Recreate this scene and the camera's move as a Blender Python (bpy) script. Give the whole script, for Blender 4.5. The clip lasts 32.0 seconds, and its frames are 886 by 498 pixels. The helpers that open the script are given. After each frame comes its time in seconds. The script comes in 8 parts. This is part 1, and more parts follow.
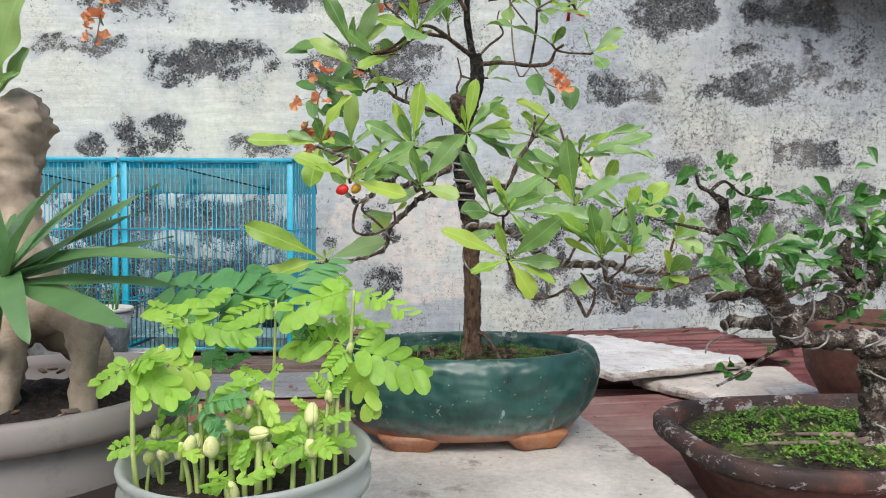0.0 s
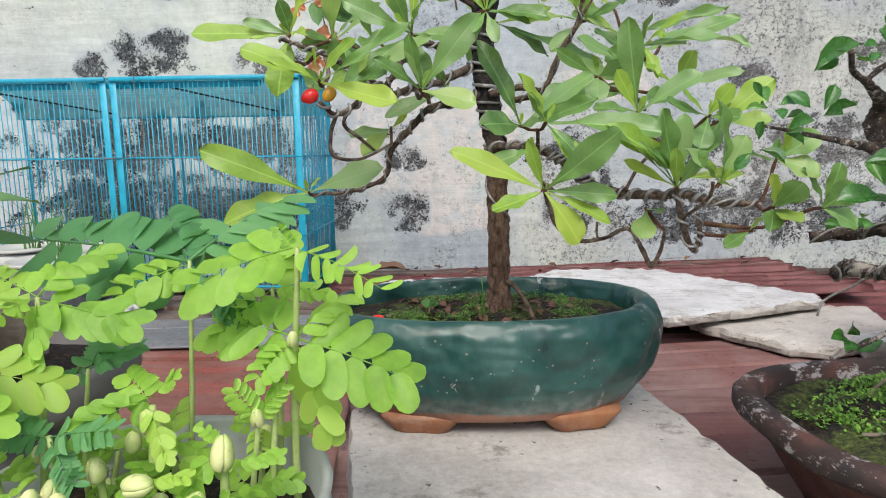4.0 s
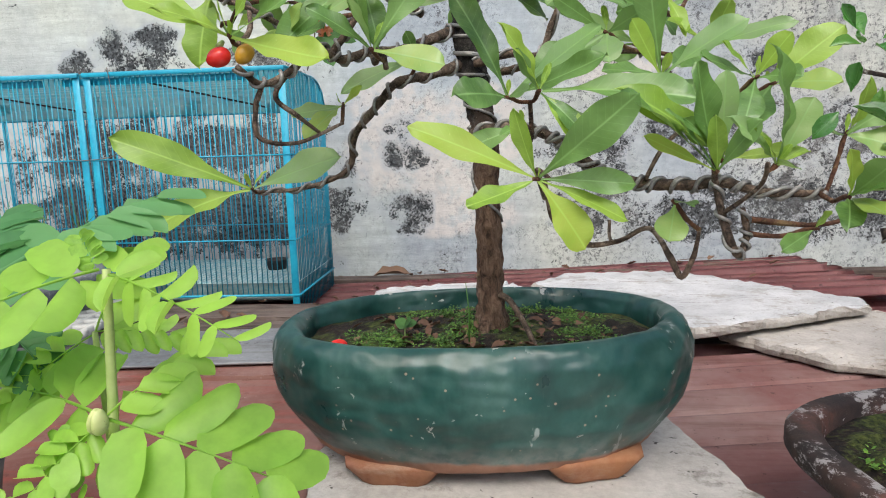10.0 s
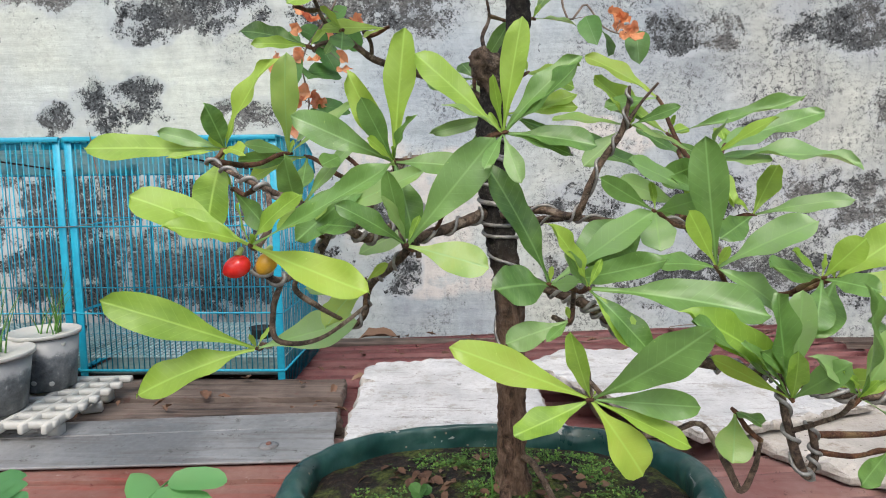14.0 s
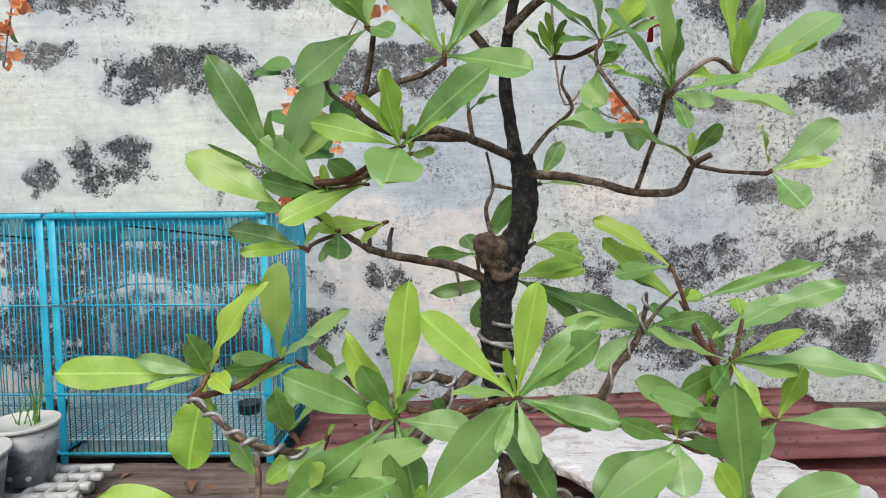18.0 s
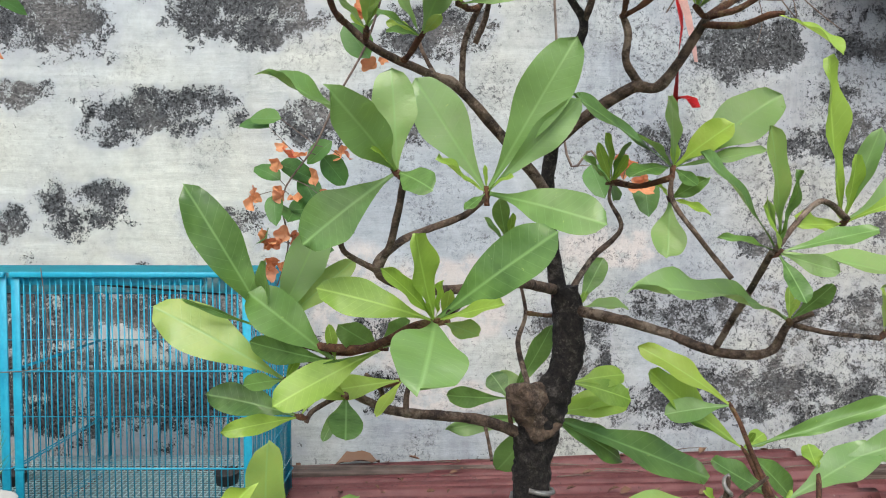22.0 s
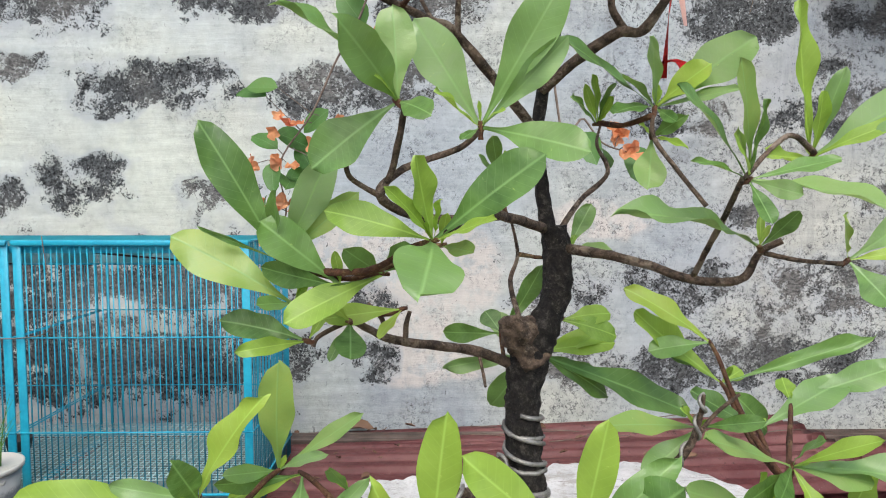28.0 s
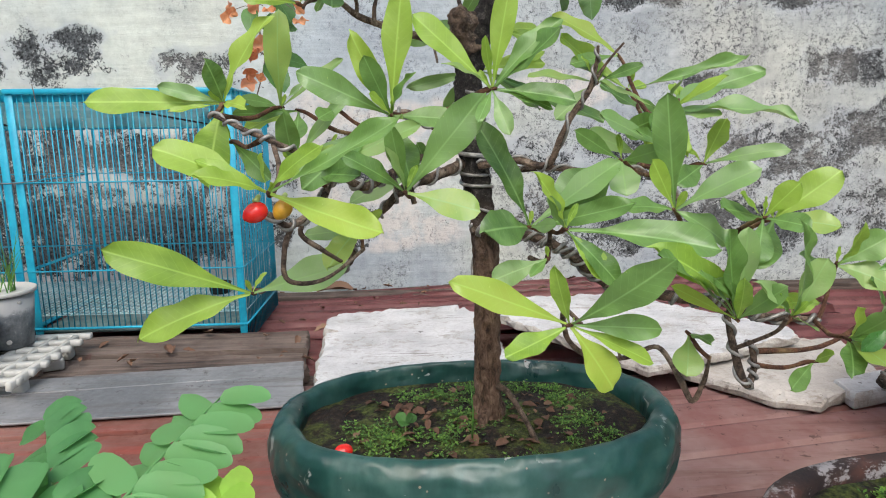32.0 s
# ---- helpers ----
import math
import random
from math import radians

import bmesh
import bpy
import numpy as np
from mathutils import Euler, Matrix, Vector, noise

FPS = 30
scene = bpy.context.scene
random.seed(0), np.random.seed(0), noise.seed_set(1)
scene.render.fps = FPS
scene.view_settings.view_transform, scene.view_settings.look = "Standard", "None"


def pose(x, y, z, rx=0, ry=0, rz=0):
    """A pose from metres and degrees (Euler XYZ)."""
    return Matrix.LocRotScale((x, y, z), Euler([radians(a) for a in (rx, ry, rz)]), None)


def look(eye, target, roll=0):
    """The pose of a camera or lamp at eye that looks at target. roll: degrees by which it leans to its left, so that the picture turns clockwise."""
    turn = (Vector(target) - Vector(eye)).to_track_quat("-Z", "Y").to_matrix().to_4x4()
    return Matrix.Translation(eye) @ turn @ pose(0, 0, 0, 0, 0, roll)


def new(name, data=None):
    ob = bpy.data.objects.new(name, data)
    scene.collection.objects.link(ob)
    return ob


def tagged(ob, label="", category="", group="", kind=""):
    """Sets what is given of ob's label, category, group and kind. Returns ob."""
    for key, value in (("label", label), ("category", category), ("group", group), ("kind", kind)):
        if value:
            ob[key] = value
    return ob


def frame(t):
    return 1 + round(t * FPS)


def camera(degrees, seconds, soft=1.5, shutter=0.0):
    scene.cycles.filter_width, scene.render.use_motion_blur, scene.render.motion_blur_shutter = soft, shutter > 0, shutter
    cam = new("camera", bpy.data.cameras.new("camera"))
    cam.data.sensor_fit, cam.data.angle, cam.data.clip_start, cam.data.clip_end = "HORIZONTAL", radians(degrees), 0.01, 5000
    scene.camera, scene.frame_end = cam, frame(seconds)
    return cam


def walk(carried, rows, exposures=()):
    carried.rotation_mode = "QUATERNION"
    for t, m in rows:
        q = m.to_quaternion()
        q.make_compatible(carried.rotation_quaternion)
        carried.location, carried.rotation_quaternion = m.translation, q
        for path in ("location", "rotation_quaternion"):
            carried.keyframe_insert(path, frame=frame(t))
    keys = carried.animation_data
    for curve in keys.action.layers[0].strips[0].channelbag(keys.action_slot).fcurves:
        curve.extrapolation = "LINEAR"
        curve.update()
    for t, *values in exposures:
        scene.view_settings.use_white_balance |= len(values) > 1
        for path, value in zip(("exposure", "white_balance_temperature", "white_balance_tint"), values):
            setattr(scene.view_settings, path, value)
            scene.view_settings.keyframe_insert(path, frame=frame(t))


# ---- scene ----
cam = camera(70.4, 32.0, soft=1.0)
PATH = [
    (0, (-0.017, 0.009, 0.282), (0.013, 2.008, 0.207), 0.3),
    (0.5, (-0.029, 0.062, 0.288), (-0.042, 2.056, 0.143), 0.4),
    (1, (-0.022, 0.101, 0.291), (-0.06, 2.094, 0.127), 0.2),
    (1.5, (-0.015, 0.118, 0.298), (-0.071, 2.111, 0.15), 0.2),
    (2, (0.006, 0.14, 0.306), (-0.058, 2.133, 0.148), -0.4),
    (2.5, (0.014, 0.196, 0.306), (-0.099, 2.176, 0.053), -1.1),
    (3, (0.017, 0.241, 0.291), (-0.148, 2.211, -0.007), -1.1),
    (3.5, (0.013, 0.259, 0.277), (-0.081, 2.231, -0.044), -0.7),
    (5.5, (0.026, 0.258, 0.278), (-0.056, 2.238, 0.007), -0.8),
    (6, (0.03, 0.26, 0.275), (-0.132, 2.229, -0.032), -3.1),
    (6.5, (0.011, 0.29, 0.253), (-0.172, 2.245, -0.128), -1.8),
    (7, (0.003, 0.328, 0.232), (-0.233, 2.275, -0.16), -3.3),
    (7.5, (-0.003, 0.399, 0.214), (-0.257, 2.341, -0.192), -3.4),
    (8, (0.01, 0.413, 0.227), (-0.222, 2.363, -0.151), -2.2),
    (8.5, (0.033, 0.432, 0.232), (-0.181, 2.386, -0.141), -2.0),
    (9, (0.05, 0.428, 0.248), (-0.13, 2.391, -0.089), -1.4),
    (9.5, (0.049, 0.43, 0.25), (-0.132, 2.394, -0.077), -1.7),
    (10, (0.051, 0.425, 0.257), (-0.086, 2.397, -0.051), -1.8),
    (10.5, (0.04, 0.428, 0.28), (-0.052, 2.406, -0.005), -1.1),
    (11, (0.024, 0.455, 0.313), (-0.078, 2.431, 0.027), -0.7),
    (11.5, (-0.001, 0.478, 0.325), (-0.158, 2.45, 0.029), -0.8),
    (12, (-0.018, 0.49, 0.333), (-0.218, 2.459, 0.048), -0.7),
    (12.5, (-0.009, 0.495, 0.36), (-0.174, 2.474, 0.125), -0.7),
    (13, (0.004, 0.496, 0.37), (-0.093, 2.481, 0.142), -0.5),
    (13.5, (0.023, 0.498, 0.375), (-0.033, 2.483, 0.137), -0.7),
    (14, (0.003, 0.495, 0.388), (-0.061, 2.481, 0.167), -0.6),
    (14.5, (0.005, 0.51, 0.4), (-0.057, 2.5, 0.213), -0.5),
    (16.5, (0.007, 0.533, 0.444), (-0.035, 2.519, 0.21), 0.3),
    (17, (-0.018, 0.555, 0.495), (-0.054, 2.545, 0.295), 0.5),
    (17.5, (-0.006, 0.555, 0.528), (-0.036, 2.548, 0.356), -0.5),
    (18, (-0.008, 0.552, 0.549), (-0.042, 2.546, 0.391), -0.5),
    (18.5, (-0.017, 0.541, 0.557), (-0.036, 2.538, 0.449), 0.4),
    (19, (-0.024, 0.525, 0.572), (-0.034, 2.524, 0.507), 0.5),
    (19.5, (-0.028, 0.532, 0.579), (-0.03, 2.531, 0.52), 0.8),
    (20, (-0.038, 0.581, 0.579), (0.001, 2.577, 0.464), 1.1),
    (20.5, (-0.025, 0.629, 0.597), (0.007, 2.627, 0.495), -0.3),
    (21, (-0.027, 0.648, 0.604), (-0.009, 2.645, 0.506), -0.0),
    (21.5, (-0.036, 0.653, 0.619), (-0.009, 2.651, 0.546), 0.6),
    (22, (-0.044, 0.66, 0.638), (-0.024, 2.658, 0.564), 0.1),
    (22.5, (-0.042, 0.628, 0.661), (0.006, 2.627, 0.646), 0.8),
    (23, (-0.053, 0.601, 0.672), (-0.026, 2.6, 0.692), 1.1),
    (23.5, (-0.051, 0.595, 0.675), (-0.057, 2.594, 0.701), 0.3),
    (24, (-0.039, 0.563, 0.688), (-0.043, 2.562, 0.748), 0.3),
    (24.5, (-0.031, 0.526, 0.699), (0.003, 2.523, 0.79), 0.5),
    (26.5, (-0.038, 0.584, 0.667), (-0.006, 2.583, 0.642), -0.2),
    (27, (-0.041, 0.606, 0.648), (0.001, 2.604, 0.58), -0.2),
    (27.5, (-0.042, 0.621, 0.63), (0.001, 2.618, 0.521), -0.6),
    (28, (-0.046, 0.628, 0.607), (-0.009, 2.623, 0.47), -0.0),
    (28.5, (-0.051, 0.619, 0.585), (0.001, 2.611, 0.413), -0.1),
    (29, (-0.047, 0.585, 0.553), (0.012, 2.575, 0.362), 0.3),
    (29.5, (-0.041, 0.57, 0.516), (0.019, 2.552, 0.257), -0.3),
    (30, (-0.044, 0.553, 0.478), (0.032, 2.525, 0.152), -0.4),
    (30.5, (-0.042, 0.535, 0.448), (0.044, 2.499, 0.077), -1.0),
    (31, (-0.044, 0.502, 0.426), (0.044, 2.464, 0.05), -1.3),
    (31.5, (-0.041, 0.465, 0.403), (0.055, 2.431, 0.046), -0.6),
    (32, (-0.036, 0.444, 0.387), (0.071, 2.407, 0.023), -0.7),
]
walk(cam, [(t, look(eye, target, roll)) for t, eye, target, roll in PATH])

# ---- light ----
world = bpy.data.worlds.new("sky")
scene.world = world
world.use_nodes = True
_nt = world.node_tree
_sky = _nt.nodes.new("ShaderNodeTexSky")
_sky.sky_type = "NISHITA"
_sky.sun_disc = False
_sky.sun_elevation = radians(55)
_sky.sun_rotation = radians(200)
_sky.altitude = 50
_sky.air_density = 1.0
_sky.dust_density = 4.0
_nt.links.new(_sky.outputs[0], _nt.nodes["Background"].inputs[0])
_nt.nodes["Background"].inputs[1].default_value = 0.15
sun = new("sun", bpy.data.lights.new("sun", "SUN"))
sun.data.energy = 1.2
sun.data.angle = radians(25)
sun.data.color = (1.0, 0.97, 0.93)
sun.matrix_world = look((0.8, -2.2, 4.0), (0, 1.2, 0))
scene.view_settings.exposure = 0.70


# ---- helpers of this scene ----
def link_mesh(bm, name, mat, smooth=True):
    me = bpy.data.meshes.new(name)
    bm.to_mesh(me)
    bm.free()
    for p in me.polygons:
        p.use_smooth = smooth
    me.materials.append(mat)
    return me


def frame_of(ob):
    """The world matrix of an object, from the bases of it and its parents."""
    m = ob.matrix_basis.copy()
    while ob.parent is not None:
        ob = ob.parent
        m = ob.matrix_basis @ m
    return m


def part(name, bm, material, parent=None, label="", smooth=True, local=False):
    """One mesh object made of a bmesh under a thing or a part. The bmesh is in world places, or in its thing's own frame (local)."""
    if parent is not None and not local:
        bmesh.ops.transform(bm, matrix=frame_of(parent).inverted(), verts=list(bm.verts))
    ob = new(name, link_mesh(bm, name, material, smooth))
    if parent is not None:
        ob.parent = parent
    if label:
        tagged(ob, label)
    return ob


def thing(name, m, label, category, group="", kind=""):
    ob = new(name)
    ob.empty_display_size = 0.05
    ob.matrix_world = m
    return tagged(ob, label, category, group, kind)


def rbox(sx, sy, sz, bevel=0.004, seg=1, m=Matrix()):
    """A box centred on the origin with rounded edges."""
    bm = bmesh.new()
    bmesh.ops.create_cube(bm, size=1.0, matrix=m @ Matrix.Diagonal((sx, sy, sz, 1)))
    if bevel:
        bmesh.ops.bevel(bm, geom=list(bm.edges), offset=bevel, segments=seg, affect="EDGES", profile=0.6)
    return bm


def catmull(points, n=6):
    """A smooth line through the points (position and radius)."""
    out = []
    p = [points[0]] + list(points) + [points[-1]]
    for i in range(1, len(p) - 2):
        a, b, c, d = (np.array(v, float) for v in p[i - 1:i + 3])
        for k in range(n):
            t = k / n
            out.append(0.5 * (2 * b + (c - a) * t + (2 * a - 5 * b + 4 * c - d) * t * t + (3 * b - a - 3 * c + d) * t ** 3))
    out.append(np.array(points[-1], float))
    return out


def tube(bm, line, sides=8, rough=0.0, cap=True):
    """A tube along rows of (x, y, z, radius)."""
    rings = []
    n = len(line)
    up = Vector((0.31, 0.52, 0.8))
    for i, row in enumerate(line):
        c = Vector(row[:3])
        d = Vector(line[min(i + 1, n - 1)][:3]) - Vector(line[max(i - 1, 0)][:3])
        d = d.normalized() if d.length > 1e-9 else Vector((0, 0, 1))
        side = d.cross(up)
        if side.length < 1e-3:
            side = d.cross(Vector((1, 0, 0)))
        side.normalize()
        up = side.cross(d).normalized()
        ring = []
        for k in range(sides):
            a = 2 * math.pi * k / sides
            r = row[3]
            v = side * math.cos(a) + up * math.sin(a)
            if rough:
                q = c * 60 + v * max(1.3, row[3] * 60)
                r *= 1 + rough * noise.noise(q) + 0.5 * rough * noise.noise(q * 2.7) + 0.45 * rough * noise.noise(c * 190 + v * max(3.0, row[3] * 190))
            ring.append(bm.verts.new(c + v * r))
        rings.append(ring)
    for a, b in zip(rings, rings[1:]):
        for k in range(sides):
            bm.faces.new((a[k], a[(k + 1) % sides], b[(k + 1) % sides], b[k]))
    if cap:
        bm.faces.new(rings[0][::-1])
        bm.faces.new(rings[-1])
    return bm


def lathe(profile, sides=48, oval=(1.0, 1.0), power=2.0, wobble=0.0, close=True, seed=0.0):
    """A turned body: profile rows of (radius, height); oval stretches it in x and y; power above 2 squares it."""
    bm = bmesh.new()
    rings = []
    for r, z in profile:
        ring = []
        for k in range(sides):
            a = 2 * math.pi * k / sides
            c, s = math.cos(a), math.sin(a)
            f = (abs(c) ** power + abs(s) ** power) ** (-1 / power)
            w = 1 + wobble * (0.6 * noise.noise(Vector((c * 2.2, s * 2.2, z * 14 + seed))) + 0.65 * noise.noise(Vector((c * 7, s * 7, z * 26 + seed))))
            ring.append(bm.verts.new((r * c * f * oval[0] * w, r * s * f * oval[1] * w, z)))
        rings.append(ring)
    for a, b in zip(rings, rings[1:]):
        for k in range(sides):
            bm.faces.new((a[k], a[(k + 1) % sides], b[(k + 1) % sides], b[k]))
    if close:
        bm.faces.new(rings[0][::-1])
        bm.faces.new(rings[-1])
    bmesh.ops.recalc_face_normals(bm, faces=list(bm.faces))
    return bm


# ---- materials ----
class Nodes:
    """Short hand for building a node material."""

    def __init__(self, name):
        self.mat = bpy.data.materials.new(name)
        self.mat.use_nodes = True
        self.t = self.mat.node_tree
        self.bsdf = self.t.nodes["Principled BSDF"]
        self.coord = self.t.nodes.new("ShaderNodeTexCoord").outputs["Object"]

    def link(self, a, b):
        self.t.links.new(a, b)

    def set(self, key, value):
        if isinstance(value, bpy.types.NodeSocket):
            self.link(value, self.bsdf.inputs[key])
        elif isinstance(value, tuple):
            self.bsdf.inputs[key].default_value = (*value, 1.0)
        else:
            self.bsdf.inputs[key].default_value = value
        return self

    def scaled(self, s, coord=None):
        n = self.t.nodes.new("ShaderNodeMapping")
        n.inputs["Scale"].default_value = s if isinstance(s, tuple) else (s, s, s)
        self.link(coord or self.coord, n.inputs["Vector"])
        return n.outputs[0]

    def noise(self, scale, detail=4.0, rough=0.6, coord=None, distortion=0.0):
        n = self.t.nodes.new("ShaderNodeTexNoise")
        n.inputs["Scale"].default_value = scale
        n.inputs["Detail"].default_value = detail
        n.inputs["Roughness"].default_value = rough
        n.inputs["Distortion"].default_value = distortion
        self.link(coord or self.coord, n.inputs["Vector"])
        return n.outputs["Fac"]

    def voronoi(self, scale, feature="F1", coord=None):
        n = self.t.nodes.new("ShaderNodeTexVoronoi")
        n.inputs["Scale"].default_value = scale
        n.feature = feature
        self.link(coord or self.coord, n.inputs["Vector"])
        return n.outputs["Distance"]

    def ramp(self, fac, *stops):
        n = self.t.nodes.new("ShaderNodeValToRGB")
        e = n.color_ramp.elements
        while len(e) < len(stops):
            e.new(0.5)
        for el, (p, c) in zip(e, stops):
            el.position = p
            el.color = (c, c, c, 1) if not isinstance(c, tuple) else (*c, 1)
        self.link(fac, n.inputs[0])
        return n.outputs[0]

    def mix(self, fac, a, b, mode="MIX"):
        n = self.t.nodes.new("ShaderNodeMix")
        n.data_type = "RGBA"
        n.blend_type = mode
        for key, v in (("Factor", fac), ("A", a), ("B", b)):
            s = [i for i in n.inputs if i.name == key and i.enabled][0]
            if isinstance(v, bpy.types.NodeSocket):
                self.link(v, s)
            elif isinstance(v, tuple):
                s.default_value = (*v, 1)
            else:
                s.default_value = v
        return [o for o in n.outputs if o.enabled][0]

    def math(self, op, a, b=0.0):
        n = self.t.nodes.new("ShaderNodeMath")
        n.operation = op
        for i, v in enumerate((a, b)):
            if isinstance(v, bpy.types.NodeSocket):
                self.link(v, n.inputs[i])
            else:
                n.inputs[i].default_value = v
        return n.outputs[0]

    def bump(self, height, strength=0.3, distance=0.002):
        n = self.t.nodes.new("ShaderNodeBump")
        n.inputs["Strength"].default_value = strength
        n.inputs["Distance"].default_value = distance
        self.link(height, n.inputs["Height"])
        self.link(n.outputs[0], self.bsdf.inputs["Normal"])
        return self

    def random(self):
        return self.t.nodes.new("ShaderNodeObjectInfo").outputs["Random"]

    def island(self):
        return self.t.nodes.new("ShaderNodeNewGeometry").outputs["Random Per Island"]

    def split(self, coord=None):
        n = self.t.nodes.new("ShaderNodeSeparateXYZ")
        self.link(coord or self.coord, n.inputs[0])
        return n.outputs


def simple(name, a, b, scale, rough=0.6, bump=0.2, metal=0.0, fine=5.0):
    """Two colours in clouds with finer grain, for plain surfaces."""
    n = Nodes(name)
    big = n.noise(scale)
    small = n.noise(scale * fine, 5, 0.7)
    f = n.math("ADD", n.math("MULTIPLY", big, 0.6), n.math("MULTIPLY", small, 0.4))
    n.set("Base Color", n.ramp(f, (0.38, a), (0.62, b)))
    n.set("Roughness", rough).set("Metallic", metal)
    n.bump(small, bump)
    return n.mat

SLAB = -0.10
DECK = -0.20
WALL_Y = 3.05


def wall_material():
    n = Nodes("old_plaster_wall")
    peel = n.t.nodes.new("ShaderNodeAttribute")
    peel.attribute_name = "peel"
    peel = peel.outputs["Fac"]
    x, y, z = n.split()
    cloud = n.noise(1.7, 5, 0.6)
    fine = n.noise(26, 6, 0.75)
    grit = n.noise(120, 5, 0.8)
    trowel = n.noise(3.0, 6, 0.7, n.scaled((1.0, 1.0, 9.0)))
    # whitewash, thin and greyed in clouds, with horizontal trowel marks
    wash = n.ramp(cloud, (0.28, (0.26, 0.285, 0.30)), (0.44, (0.47, 0.51, 0.50)), (0.56, (0.56, 0.60, 0.565)), (0.72, (0.35, 0.385, 0.41)))
    wash = n.mix(0.34, wash, n.ramp(trowel, (0.36, (0.36, 0.385, 0.385)), (0.62, (0.66, 0.70, 0.69))))
    wash = n.mix(0.18, wash, n.ramp(fine, (0.35, 0.30), (0.65, 0.85)))
    # thin scratches left by the float
    lines = n.ramp(n.noise(9, 6, 0.75, n.scaled((1.0, 1.0, 16.0))), (0.60, 0.0), (0.66, 0.5))
    wash = n.mix(n.math("MULTIPLY", lines, n.ramp(n.noise(2.6, 3, 0.6), (0.45, 0.0), (0.6, 0.9))), wash, (0.20, 0.215, 0.225))
    # mouldy tone, thicker along one end of the wall
    damp = n.math("SUBTRACT", n.math("MULTIPLY", x, 0.17), 0.09)
    damp = n.math("ADD", damp, n.math("MULTIPLY", n.noise(2.3, 5, 0.7), 1.15))
    damp = n.ramp(damp, (0.30, 0.0), (0.74, 1.0))
    wash = n.mix(n.math("MULTIPLY", n.math("MULTIPLY", damp, n.ramp(n.noise(9, 6, 0.75), (0.36, 0.25), (0.62, 1.0))), 0.72), wash, n.mix(fine, (0.17, 0.185, 0.20), (0.40, 0.42, 0.44)))
    # broad tones: cream here, blue-grey there
    broad = n.ramp(n.noise(0.9, 3, 0.55), (0.40, (0.79, 0.86, 0.925)), (0.60, (1.01, 1.02, 0.92)))
    wash = n.mix(0.85, wash, broad, "MULTIPLY")
    # warm rusty wash in a few places
    warm = n.ramp(n.noise(1.1, 4, 0.6, n.scaled((1.0, 1.0, 0.5))), (0.54, 0.0), (0.70, 0.5))
    wash = n.mix(n.math("MULTIPLY", warm, 0.35), wash, (0.46, 0.41, 0.37))
    # the later coat, pale and slightly pink, worn through in spots
    coat = n.t.nodes.new("ShaderNodeAttribute")
    coat.attribute_name = "fresh"
    worn = n.ramp(n.noise(17, 6, 0.75), (0.40, 0.25), (0.52, 1.0))
    wash = n.mix(n.math("MULTIPLY", n.math("MULTIPLY", coat.outputs["Fac"], worn), 0.85), wash, n.mix(fine, (0.48, 0.455, 0.42), (0.70, 0.67, 0.615)))
    # a bluish bloom of lime round the bare places
    halo = n.math("MULTIPLY", n.ramp(peel, (0.02, 0.0), (0.26, 0.75)), n.ramp(n.noise(6, 4, 0.65), (0.38, 0.2), (0.6, 1.0)))
    wash = n.mix(halo, wash, (0.41, 0.445, 0.465))
    # salt-and-pepper mould in drifts, thick where it is damp
    drift = n.math("ADD", n.noise(3.6, 6, 0.75), n.math("MULTIPLY", damp, 0.10))
    drift = n.ramp(drift, (0.50, 0.0), (0.64, 1.0))
    specks = n.ramp(n.noise(62, 7, 0.85, None, 0.5), (0.515, 0.0), (0.56, 1.0))
    specks = n.math("MULTIPLY", specks, n.math("MULTIPLY", drift, n.math("ADD", 0.40, n.math("MULTIPLY", damp, 0.55))))
    wash = n.mix(specks, wash, (0.05, 0.053, 0.058))
    # single flakes gone, down to the dark block
    flake = n.ramp(n.noise(30, 3, 0.6, None, 1.2), (0.685, 0.0), (0.70, 1.0))
    wash = n.mix(n.math("MULTIPLY", flake, n.ramp(n.noise(2.2, 4, 0.6), (0.42, 0.25), (0.58, 1.0))), wash, (0.045, 0.047, 0.05))
    streak = n.ramp(n.noise(7, 5, 0.7, n.scaled((2.0, 1.0, 0.16))), (0.55, 0.0), (0.72, 0.45))
    wash = n.mix(n.math("MULTIPLY", streak, damp), wash, (0.16, 0.165, 0.175))
    # fallen plaster: rough block, black with mould in some places, bare grey-brown in others
    block = n.mix(n.ramp(n.noise(70, 6, 0.8), (0.40, 0.0), (0.62, 1.0)), (0.003, 0.004, 0.005), (0.165, 0.18, 0.185))
    grey = n.mix(n.ramp(n.noise(70, 5, 0.8, n.scaled((0.7, 1.0, 1.4))), (0.38, 0.0), (0.62, 1.0)), (0.04, 0.041, 0.04), (0.30, 0.30, 0.285))
    block = n.mix(n.ramp(n.noise(1.9, 3, 0.55), (0.47, 0.0), (0.57, 0.9)), block, grey)
    chip = n.math("MULTIPLY", n.math("SUBTRACT", n.noise(30, 6, 0.75), 0.5), 1.9)
    chip = n.math("ADD", chip, n.math("MULTIPLY", n.math("SUBTRACT", grit, 0.5), 1.5))
    chip = n.math("MULTIPLY", chip, n.ramp(peel, (0.0, 0.12), (0.45, 1.0)))
    mask = n.ramp(n.math("ADD", peel, chip), (0.47, 0.0), (0.51, 1.0))
    n.set("Base Color", n.mix(mask, wash, block))
    n.set("Roughness", 0.93)
    h = n.math("ADD", n.math("MULTIPLY", trowel, 0.6), n.math("MULTIPLY", fine, 0.35))
    h = n.math("SUBTRACT", h, n.math("MULTIPLY", mask, n.math("ADD", 0.5, n.math("MULTIPLY", grit, 1.6))))
